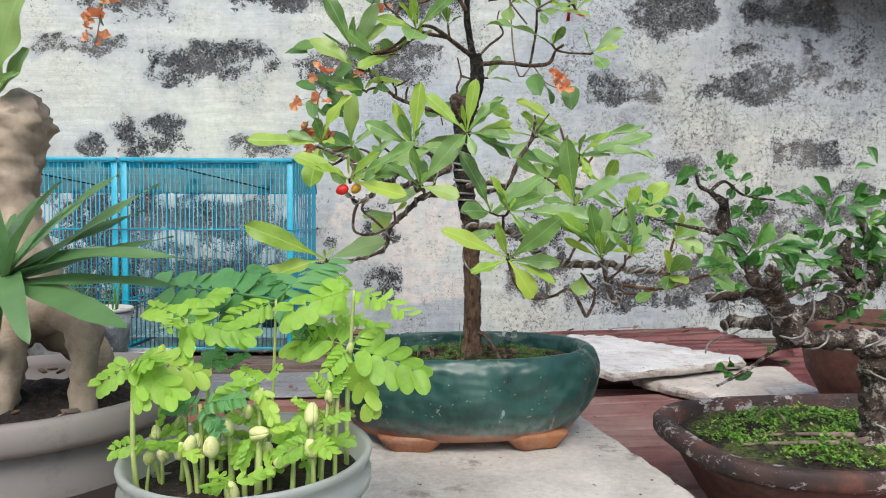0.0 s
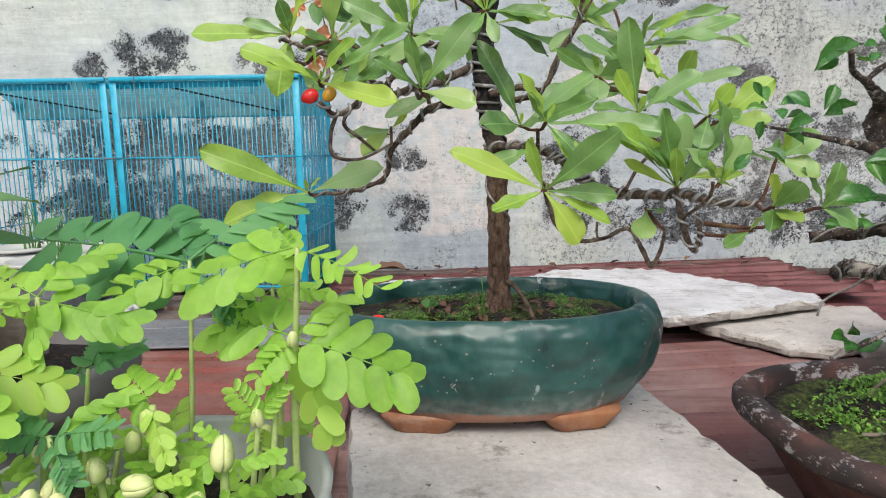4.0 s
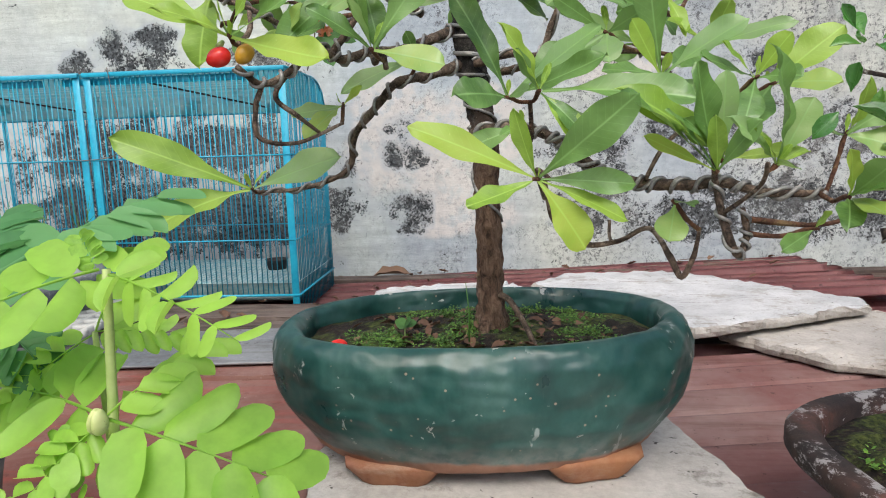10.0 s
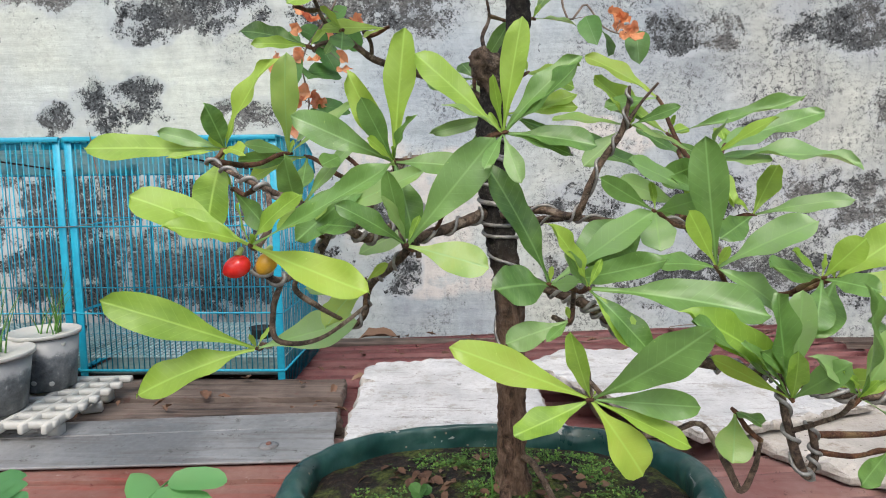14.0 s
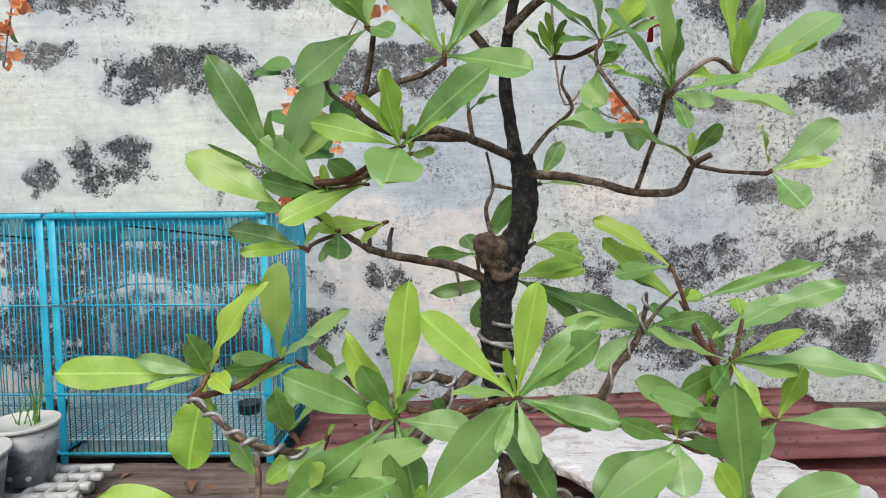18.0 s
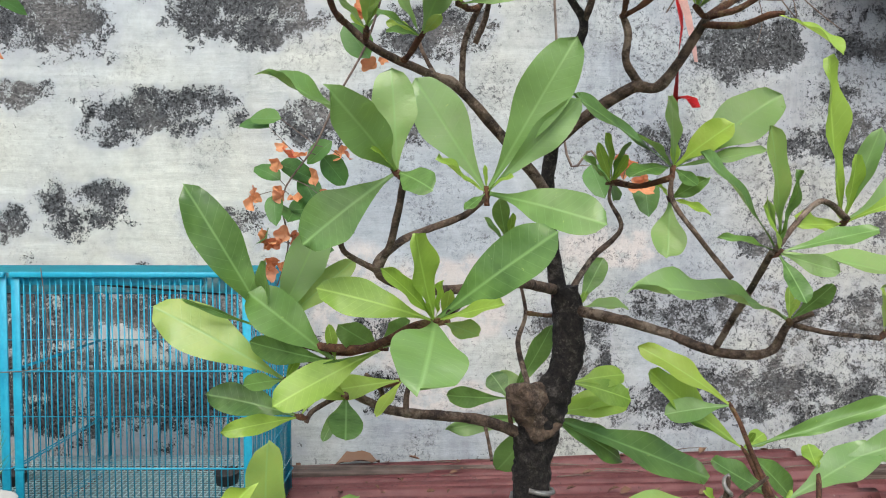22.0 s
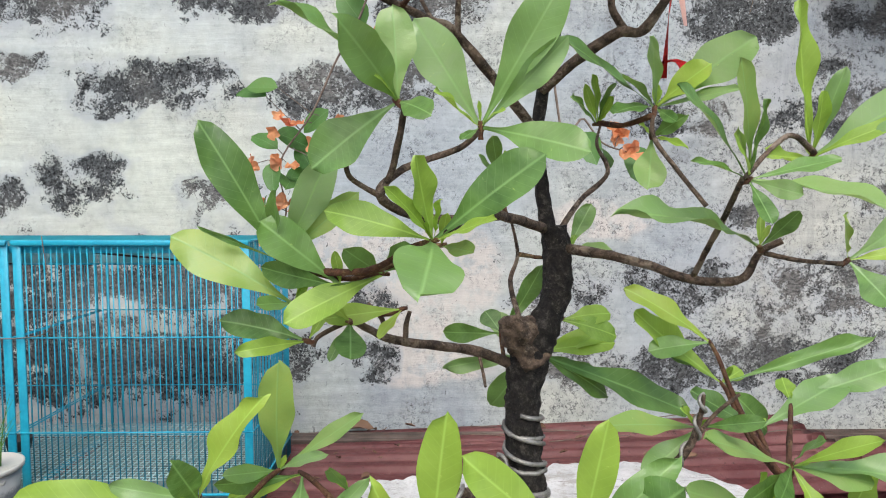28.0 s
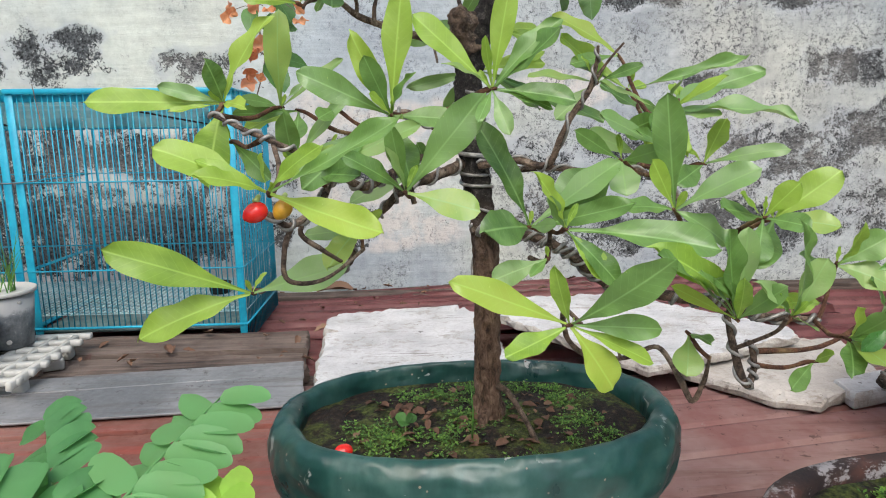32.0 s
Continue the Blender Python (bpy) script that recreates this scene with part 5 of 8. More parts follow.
spray((0.114, 1.080, 0.677), (0.044, 1.064, 0.721, 27, 3), (0.142, 1.057, 0.702, 20, 1), (0.172, 1.057, 0.720, 33, 3), (0.078, 1.051, 0.669, 18, 3), (0.159, 1.049, 0.685, 12, 0), (0.084, 1.060, 0.696, 17, 3), (0.096, 1.038, 0.715, 15, 3), (0.120, 1.055, 0.664, 8, 2))
spray((0.078, 1.100, 0.668), (0.068, 1.078, 0.699, 10, 1), (0.052, 1.068, 0.683, 11, 0), (0.084, 1.077, 0.693, 13, 3), (0.064, 1.081, 0.692, 7, 1))
spray((0.112, 1.080, 0.656), (0.101, 1.053, 0.619, 21, 0), (0.127, 1.058, 0.668, 10, 2), (0.124, 1.046, 0.645, 5, 1))
spray((0.150, 1.015, 0.623), (0.098, 0.995, 0.676, 19, 3), (0.128, 0.984, 0.688, 16, 0), (0.131, 0.994, 0.648, 28, 1), (0.101, 0.981, 0.632, 5, 0), (0.222, 0.989, 0.605, 30, 3), (0.156, 0.997, 0.597, 13, 2), (0.172, 0.994, 0.614, 11, 2), (0.208, 1.017, 0.636, 14, 3), (0.143, 0.983, 0.666, 9, 0))
spray((0.216, 1.060, 0.640), (0.195, 1.044, 0.739, 15, 1), (0.207, 1.035, 0.680, 18, 1), (0.279, 1.036, 0.683, 31, 3), (0.261, 1.035, 0.662, 12, 1), (0.225, 1.041, 0.696, 12, 3), (0.167, 1.026, 0.640, 16, 1))
spray((0.177, 1.050, 0.579), (0.074, 1.019, 0.600, 24, 3), (0.192, 1.031, 0.603, 14, 2))
spray((0.245, 1.060, 0.569), (0.263, 1.041, 0.541, 25, 0), (0.290, 1.049, 0.606, 21, 0), (0.285, 1.047, 0.576, 10, 1), (0.223, 1.031, 0.601, 13, 3))
spray((0.082, 1.220, 0.564), (0.133, 1.245, 0.562, 19, 3), (0.108, 1.232, 0.608, 17, 3))
spray((0.074, 1.200, 0.502), (0.121, 1.214, 0.505, 19, 1), (0.123, 1.201, 0.487, 22, 1))
spray((0.222, 1.220, 0.476), (0.147, 1.239, 0.524, 23, 1), (0.165, 1.223, 0.467, 24, 3))
spray((-0.199, 1.030, 0.415), (-0.315, 1.024, 0.417, 25, 1), (-0.154, 1.020, 0.483, 22, 1), (-0.250, 1.021, 0.429, 13, 0), (-0.205, 1.007, 0.448, 18, 0), (-0.241, 1.013, 0.408, 7, 1), (-0.213, 1.020, 0.346, 34, 1), (-0.174, 1.002, 0.410, 15, 1))
spray((-0.158, 1.080, 0.413), (-0.152, 1.059, 0.495, 25, 0), (-0.097, 1.073, 0.457, 12, 0), (-0.189, 1.055, 0.420, 12, 0), (-0.119, 1.046, 0.438, 8, 0))
spray((-0.141, 1.080, 0.410), (-0.194, 1.081, 0.390, 16, 1), (-0.201, 1.070, 0.407, 15, 2), (-0.140, 1.052, 0.381, 21, 2))
spray((-0.194, 1.030, 0.381), (-0.157, 1.002, 0.349, 18, 2))
spray((-0.102, 1.050, 0.410), (-0.112, 1.024, 0.438, 11, 0), (-0.114, 1.020, 0.401, 16, 2))
spray((-0.048, 0.965, 0.401), (-0.119, 0.953, 0.434, 22, 0), (-0.076, 0.948, 0.460, 17, 1), (-0.038, 0.959, 0.494, 23, 1), (0.002, 0.957, 0.397, 20, 0), (-0.119, 0.958, 0.345, 27, 0), (-0.031, 0.936, 0.430, 8, 0), (-0.034, 0.955, 0.347, 21, 0), (-0.067, 0.940, 0.444, 16, 2), (-0.064, 0.944, 0.417, 11, 1))
spray((-0.102, 1.000, 0.375), (-0.140, 0.981, 0.351, 17, 1), (-0.122, 0.978, 0.349, 21, 0))
spray((0.032, 0.950, 0.420), (-0.029, 0.948, 0.475, 22, 1), (0.044, 0.940, 0.496, 18, 1), (0.024, 0.931, 0.457, 8, 1), (0.083, 0.952, 0.470, 17, 0), (0.081, 0.934, 0.464, 28, 3), (0.093, 0.934, 0.410, 19, 0), (-0.008, 0.912, 0.435, 8, 0), (0.007, 0.948, 0.377, 24, 3), (0.043, 0.931, 0.386, 13, 0), (0.075, 0.937, 0.405, 9, 0), (0.018, 0.925, 0.395, 9, 0))
spray((0.055, 1.240, 0.462), (0.135, 1.246, 0.484, 20, 1), (0.133, 1.245, 0.470, 19, 1), (0.014, 1.254, 0.496, 23, 0), (0.211, 1.245, 0.400, 38, 3), (0.130, 1.250, 0.416, 31, 3), (0.015, 1.246, 0.409, 29, 2), (-0.033, 1.256, 0.443, 15, 2))
spray((0.161, 1.100, 0.436), (0.088, 1.088, 0.442, 23, 3), (0.118, 1.095, 0.400, 21, 3), (0.197, 1.072, 0.450, 12, 0), (0.138, 1.077, 0.459, 10, 1))
spray((0.234, 1.220, 0.436), (0.157, 1.240, 0.501, 30, 1), (0.176, 1.239, 0.464, 16, 3), (0.389, 1.236, 0.476, 17, 0), (0.282, 1.226, 0.388, 31, 3), (0.262, 1.238, 0.444, 15, 1))
spray((0.291, 1.200, 0.424), (0.396, 1.205, 0.456, 26, 0), (0.290, 1.214, 0.442, 20, 1))
spray((0.235, 1.100, 0.404), (0.279, 1.064, 0.438, 14, 1), (0.158, 1.080, 0.434, 23, 3), (0.281, 1.075, 0.402, 29, 3), (0.183, 1.074, 0.386, 25, 2), (0.344, 1.061, 0.397, 26, 3), (0.208, 1.070, 0.388, 24, 2), (0.237, 1.066, 0.437, 16, 3), (0.249, 1.077, 0.364, 14, 1))
spray((0.214, 1.050, 0.369), (0.139, 1.015, 0.401, 20, 0), (0.175, 1.022, 0.386, 11, 0))
spray((0.165, 1.030, 0.359), (0.100, 1.005, 0.321, 41, 0), (0.113, 1.001, 0.387, 15, 2), (0.161, 1.001, 0.330, 26, 2), (0.189, 0.993, 0.371, 19, 2))
spray((-0.136, 0.900, 0.346), (-0.212, 0.899, 0.378, 27, 1), (-0.176, 0.869, 0.360, 15, 1), (-0.132, 0.871, 0.374, 11, 1), (-0.094, 0.862, 0.378, 15, 1), (-0.041, 0.881, 0.397, 15, 0), (-0.055, 0.862, 0.322, 22, 1), (-0.182, 0.897, 0.369, 11, 1))
spray((-0.115, 0.970, 0.354), (-0.027, 0.939, 0.393, 19, 0), (-0.074, 0.932, 0.355, 21, 0), (-0.092, 0.945, 0.376, 14, 0))
spray((-0.203, 1.100, 0.222), (-0.327, 1.053, 0.279, 35, 1), (-0.311, 1.083, 0.182, 35, 1), (-0.101, 1.079, 0.254, 35, 0))
spray((-0.080, 1.020, 0.302), (-0.106, 0.990, 0.272, 26, 0), (-0.130, 1.021, 0.296, 16, 0))
spray((-0.143, 1.050, 0.360), (-0.092, 1.045, 0.419, 12, 0), (-0.144, 1.016, 0.405, 19, 0))
spray((-0.038, 0.950, 0.340), (0.022, 0.944, 0.413, 28, 2), (0.020, 0.940, 0.325, 25, 0), (-0.084, 0.931, 0.370, 17, 0), (-0.048, 0.924, 0.393, 14, 0), (-0.052, 0.922, 0.375, 10, 0))
spray((-0.016, 1.100, 0.353), (-0.091, 1.082, 0.320, 21, 0), (-0.026, 1.081, 0.377, 13, 2))
spray((0.073, 1.000, 0.302), (0.024, 1.002, 0.394, 23, 0), (0.029, 0.972, 0.303, 34, 0), (0.090, 0.973, 0.307, 13, 0), (0.152, 0.999, 0.359, 28, 3), (0.148, 0.948, 0.328, 19, 0))
spray((0.098, 0.970, 0.304), (0.066, 0.943, 0.352, 15, 1), (0.132, 0.958, 0.262, 20, 1), (0.143, 0.957, 0.256, 21, 0), (0.213, 0.933, 0.291, 30, 3), (0.077, 0.944, 0.335, 10, 0))
spray((0.086, 0.980, 0.277), (0.037, 0.979, 0.259, 22, 0), (0.065, 0.952, 0.268, 8, 0))
spray((0.092, 0.925, 0.233), (-0.004, 0.907, 0.275, 23, 1), (0.074, 0.904, 0.285, 13, 1), (0.157, 0.890, 0.290, 29, 0), (0.167, 0.927, 0.227, 20, 0), (0.038, 0.906, 0.215, 20, 1), (0.129, 0.927, 0.178, 29, 1), (0.161, 0.925, 0.199, 15, 1))
spray((0.206, 1.000, 0.315), (0.189, 0.988, 0.416, 27, 3), (0.263, 0.967, 0.353, 26, 0), (0.154, 0.982, 0.320, 21, 3), (0.246, 0.986, 0.287, 26, 3), (0.177, 0.984, 0.361, 17, 1))
spray((0.228, 0.920, 0.235), (0.203, 0.894, 0.312, 23, 3), (0.174, 0.923, 0.263, 12, 1), (0.216, 0.892, 0.275, 13, 1), (0.243, 0.882, 0.271, 16, 0), (0.152, 0.897, 0.294, 26, 3), (0.183, 0.895, 0.281, 14, 3))
spray((0.212, 0.970, 0.207), (0.200, 0.943, 0.179, 25, 0), (0.219, 0.944, 0.207, 18, 0))
spray((0.267, 0.910, 0.239), (0.250, 0.883, 0.316, 21, 3), (0.289, 0.906, 0.286, 22, 0), (0.225, 0.888, 0.272, 14, 0), (0.265, 0.878, 0.239, 15, 0), (0.241, 0.885, 0.265, 7, 1))
spray((0.278, 0.980, 0.309), (0.223, 0.945, 0.323, 25, 3), (0.296, 0.960, 0.341, 20, 1), (0.262, 0.957, 0.275, 23, 3), (0.297, 0.942, 0.306, 20, 0), (0.239, 0.948, 0.334, 12, 1))
spray((0.278, 1.100, 0.351), (0.342, 1.059, 0.366, 17, 0), (0.300, 1.102, 0.397, 22, 1), (0.236, 1.067, 0.333, 23, 0), (0.232, 1.072, 0.375, 15, 1))
spray((0.222, 1.120, 0.358), (0.153, 1.101, 0.385, 22, 0), (0.207, 1.093, 0.402, 14, 1), (0.179, 1.093, 0.344, 16, 2))
spray((0.250, 1.180, 0.405), (0.191, 1.184, 0.439, 21, 3), (0.345, 1.206, 0.442, 30, 3))
spray((0.331, 0.930, 0.212), (0.348, 0.906, 0.239, 29, 0), (0.339, 0.892, 0.201, 24, 0), (0.317, 0.902, 0.192, 19, 0), (0.338, 0.899, 0.220, 19, 3), (0.314, 0.900, 0.248, 14, 1))
spray((0.364, 1.000, 0.260), (0.403, 0.987, 0.289, 27, 0), (0.362, 0.968, 0.303, 12, 1), (0.402, 0.981, 0.245, 27, 0), (0.320, 0.977, 0.270, 29, 3))
spray((0.300, 1.000, 0.305), (0.348, 0.986, 0.348, 28, 1), (0.339, 0.966, 0.302, 22, 0), (0.262, 0.961, 0.269, 31, 3), (0.295, 0.971, 0.338, 14, 1))
spray((0.431, 1.020, 0.202), (0.457, 1.000, 0.230, 29, 0), (0.447, 1.019, 0.254, 23, 3), (0.465, 1.009, 0.182, 29, 0), (0.386, 0.980, 0.248, 19, 0))
spray((0.317, 0.950, 0.185), (0.319, 0.929, 0.199, 12, 1), (0.280, 0.921, 0.173, 15, 0))
spray((0.235, 0.930, 0.243), (0.155, 0.911, 0.295, 25, 1), (0.233, 0.922, 0.309, 19, 3), (0.293, 0.919, 0.248, 13, 1), (0.197, 0.899, 0.274, 12, 0))
spray((-0.000, 1.100, 0.823), (-0.031, 1.090, 0.845, 26, 0), (-0.019, 1.060, 0.846, 24, 1), (0.017, 1.090, 0.853, 26, 0), (-0.043, 1.060, 0.811, 22, 0), (0.024, 1.090, 0.825, 20, 0))
spray((0.095, 1.070, 0.786), (0.064, 1.060, 0.831, 28, 0), (0.076, 1.030, 0.832, 26, 1), (0.112, 1.060, 0.839, 28, 0), (0.128, 1.030, 0.804, 26, 0), (0.161, 1.060, 0.829, 26, 0), (0.109, 1.030, 0.793, 20, 0))
spray((0.029, 1.090, 0.838), (-0.008, 1.080, 0.861, 26, 0), (0.009, 1.050, 0.869, 24, 1), (0.049, 1.080, 0.874, 26, 0), (0.066, 1.050, 0.833, 26, 0), (0.001, 1.080, 0.838, 20, 0))


def berry(at, mat, label, size, lean):
    bm = bmesh.new()
    bmesh.ops.create_uvsphere(bm, u_segments=20, v_segments=14, radius=1.0)
    for v in bm.verts:
        v.co.z *= 1.25 - 0.08 * v.co.z
        if v.co.z < -1.2:
            v.co.z -= 0.06
    bmesh.ops.transform(bm, matrix=Matrix.Translation(at) @ pose(0, 0, 0, 0, lean, 20).to_3x3().to_4x4() @ Matrix.Diagonal((size, size, size, 1)), verts=list(bm.verts))
    ob = part("berry", bm, mat, tree, label)
    cap = tube(bmesh.new(), [(at[0], at[1], at[2] + size, 0.0028), (at[0] + 0.002, at[1] + 0.004, at[2] + size * 1.6, 0.0016)], 8)
    part("stalk", cap, M_STEM, ob)


berry((-0.146, 0.902, 0.332), M_RED, "shiny ripe red berry", 0.0074, 65)
berry((-0.127, 0.904, 0.334), M_ORANGE, "unripe orange-green berry", 0.0066, 40)
fallen = bmesh.new()
bmesh.ops.create_uvsphere(fallen, u_segments=18, v_segments=12, radius=0.0085, matrix=Matrix.Translation((-0.112, 1.075, 0.050)) @ pose(0, 0, 0, 0, 80, 20) @ Matrix.Diagonal((1, 1, 1.25, 1)))
tagged(part("fallen_berry", fallen, M_RED), "ripe red berry fallen on the soil of the green pot", "berry")

# ---- bird cages ----
def bird_cage(x0, x1, label, inner=True):
    """A wire cage with flat corner posts, a mesh top and floor and a tray; its back top edge is rounded off."""
    y0, y1, zb, zt, zf = 2.275, 2.72, -0.165, 0.515, -0.236
    cage = thing("bird_cage", pose((x0 + x1) / 2, (y0 + y1) / 2, zf), label, "bird cage", "bird cages")

    def top_at(y):
        u = max(0.0, (y - y1 + 0.16) / 0.16)
        return zt - 0.10 * (1 - math.sqrt(max(0.0, 1 - u * u)))

    def bar(name, a, b, r):
        return part(name, tube(bmesh.new(), [(*a, r), (*b, r)], 6), M_BLUE, cage)

    for x in (x0 + 0.011, x1 - 0.011):
        part("post", rbox(0.022, 0.005, zt - zf, 0.001, m=Matrix.Translation((x, y0, (zt + zf) / 2))), M_BLUE, cage, "flat blue corner post")
        part("post", tube(bmesh.new(), [(x, y1, zf, 0.003), (x, y1, top_at(y1), 0.003)], 6), M_BLUE, cage)
    for z in (zb, 0.007, 0.262, zt):
        bar("rail", (x0, y0 - 0.003, z), (x1, y0 - 0.003, z), 0.0022 if z not in (zb, zt) else 0.004)
        if z < zt:
            bar("rail", (x0, y1, z), (x1, y1, z), 0.002)
            for x in (x0, x1):
                bar("rail", (x, y0, z), (x, y1, z), 0.002 if z != zb else 0.004)
    bar("rail", (x0, y1, top_at(y1)), (x1, y1, top_at(y1)), 0.003)
    for x in (x1,) if inner else ():
        rows = [(x, y0 + (y1 - y0) * k / 14, top_at(y0 + (y1 - y0) * k / 14), 0.004) for k in range(15)]
        part("side_rail", tube(bmesh.new(), rows, 6), M_BLUE, cage)
    # upright wires, each on its own
    unit = link_mesh(tube(bmesh.new(), [(0, 0, 0, 0.0017), (0, 0, 1, 0.0017)], 5), "wire", M_BLUE)

    def upright(x, y, z0, z1):
        ob = new("wire", unit)
        ob.parent = cage
        ob.matrix_basis = frame_of(cage).inverted() @ Matrix.Translation((x, y, z0)) @ pose(0, 0, 0, RNG.uniform(-0.25, 0.25), RNG.uniform(-0.25, 0.25)) @ Matrix.Diagonal((1, 1, z1 - z0, 1))

    n = 38
    for k in range(1, n):
        x = x0 + (x1 - x0) * k / n
        upright(x, y0, zb, zt)
        if k % 2:
            upright(x, y1, zb, top_at(y1))
    for x in ((x1,) if inner else ()):
        for k in range(1, 27):
            y = y0 + (y1 - y0) * k / 27
            upright(x, y, zf + 0.01 if x == x1 else zb, top_at(y))
    # mesh of the top and of the floor
    for name, zz, gap in (("floor_mesh", -0.125, 0.016),):
        bm = bmesh.new()
        k = int((y1 - y0) / gap)
        for i in range(k + 1):
            y = y0 + (y1 - y0) * i / k
            z = zz if zz is not None else top_at(y)
            tube(bm, [(x0, y, z, 0.0015), (x1, y, z, 0.0015)], 4)
        for i in range(0, 36):
            x = x0 + (x1 - x0) * i / 35
            rows = [(x, y0 + (y1 - y0) * j / 10, (zz if zz is not None else top_at(y0 + (y1 - y0) * j / 10)) + 0.002, 0.0014) for j in range(11)]
            tube(bm, rows, 4)
        part(name, bm, M_BLUE if zz is None else M_MESH, cage)
    rows = [(y0 + (y1 - y0) * k / 44, top_at(y0 + (y1 - y0) * k / 44) + (0.0022 if k % 2 else 0.0)) for k in range(45)]
    bm = bmesh.new()
    lines = [[bm.verts.new((x, y, z)) for x in (x0 - 0.0125, (x0 + x1) / 2, x1 - 0.001)] for y, z in rows]
    for a, b in zip(lines, lines[1:]):
        for k in range(2):
            bm.faces.new((a[k], a[k + 1], b[k + 1], b[k]))
    bmesh.ops.solidify(bm, geom=list(bm.faces), thickness=0.0012)
    part("top_sheet", bm, M_TEAL, cage, "ribbed teal plastic roof sheet", smooth=False)
    strip = rbox(x1 - x0 - 0.05, 0.004, 0.02, 0.001, m=Matrix.Translation(((x0 + x1) / 2 - 0.1, y0 + 0.012, zt - 0.022)))
    part("top_strip", strip, M_BLUE, cage)
    band = rbox(x1 - x0, 0.004, 0.013, 0.001, m=Matrix.Translation(((x0 + x1) / 2, y0 - 0.008, zt - 0.004)))
    part("top_band", band, M_BLUE, cage, "flat blue band along the cage top")
    hook = [(x1 - 0.42 + 0.25 * k / 8, y0 + 0.02 + 0.3 * k / 8, zt - 0.03 - 0.06 * k / 8, 0.003) for k in range(9)]
    part("hook_rod", tube(bmesh.new(), hook, 6), M_RUBBER, cage, "dark rod under the cage top")
    tray = rbox(x1 - x0 - 0.02, y1 - y0 - 0.02, 0.012, 0.003, m=Matrix.Translation(((x0 + x1) / 2, (y0 + y1) / 2, zb - 0.012)))
    part("tray", tray, M_TRAY, cage, "dull grey-green plastic droppings tray")
    bowl = lathe([(0.03, 0.0), (0.036, 0.03), (0.038, 0.034), (0.034, 0.034), (0.03, 0.01)], 24)
    bmesh.ops.transform(bowl, matrix=Matrix.Translation((x1 - 0.14, y0 + 0.22, -0.122)), verts=list(bowl.verts))
    part("bowl", bowl, M_RUBBER, cage, "small black food bowl")
    return cage


M_TEAL = plastic("teal_sheet", (0.02, 0.36, 0.46), (0.04, 0.46, 0.55), (0.02, 0.28, 0.36), 0.45, 0.5)
M_MESH = simple("pale_blue_mesh", (0.22, 0.46, 0.52), (0.46, 0.60, 0.60), 30, 0.5, 0.05)
M_TRAY = simple("green_tray", (0.07, 0.13, 0.13), (0.17, 0.24, 0.23), 20, 0.5, 0.05)
bird_cage(-1.134, -0.522, "bright blue wire bird cage with a rounded back")
bird_cage(-1.76, -1.146, "bright blue wire bird cage, second of a pair", False)
string = tube(bmesh.new(), catmull([(-1.05, 2.262, 0.53, 0.0012), (-1.04, 2.26, 0.45, 0.0012), (-1.03, 2.262, 0.36, 0.0012), (-1.045, 2.262, 0.28, 0.0012), (-1.15, 2.262, 0.262, 0.0014), (-1.2, 2.264, 0.27, 0.0014)], 6), 5)
tagged(part("string", string, M_TWIG), "pale string tied round the cage posts", "string")

# ---- crate and nursery pots ----
crate = thing("plastic_grate", pose(-1.33, 1.98, -0.2), "cream plastic grate lying on the planks under the nursery pots", "grate")
for i in range(13):
    part("bar", rbox(0.014, 0.34, 0.022, 0.003, m=pose(-1.567 + 0.053 * i, 1.96, -0.150, 0, 0, 4)), M_PALLET, crate)
for j in range(7):
    part("cross_bar", rbox(0.68, 0.022, 0.016, 0.003, m=pose(-1.247, 1.80 + 0.053 * j, -0.148, 0, 0, 4)), M_PALLET, crate)
for x, y in ((-0.957, 2.10), (-0.937, 1.86), (-1.527, 2.08), (-1.527, 1.82)):
    part("foot", rbox(0.03, 0.03, 0.036, 0.004, m=Matrix.Translation((x, y, -0.178))), M_PALLET, crate)


def pot_plastic():
    """Thin clear plastic: dark where the soil stands behind it, pale and cloudy above."""
    n = Nodes("clear_pot_plastic")
    x, y, z = n.split()
    edge = n.math("ADD", z, n.math("MULTIPLY", n.math("SUBTRACT", n.noise(22, 5, 0.7), 0.5), 0.05))
    low = n.mix(n.ramp(n.noise(30, 6, 0.75), (0.36, 0.0), (0.64, 1.0)), (0.055, 0.065, 0.07), (0.17, 0.185, 0.19))
    high = n.mix(n.noise(14, 5, 0.7), (0.26, 0.27, 0.265), (0.40, 0.41, 0.40))
    c = n.mix(n.ramp(edge, (0.088, 0.0), (0.100, 1.0)), low, high)
    n.set("Base Color", n.mix(n.ramp(n.noise(60, 4, 0.7), (0.64, 0.0), (0.70, 0.6)), c, (0.45, 0.45, 0.43))).set("Roughness", 0.4)
    n.bump(n.noise(50, 4, 0.6), 0.15, 0.001)
    return n.mat


M_CLEARPOT = pot_plastic()


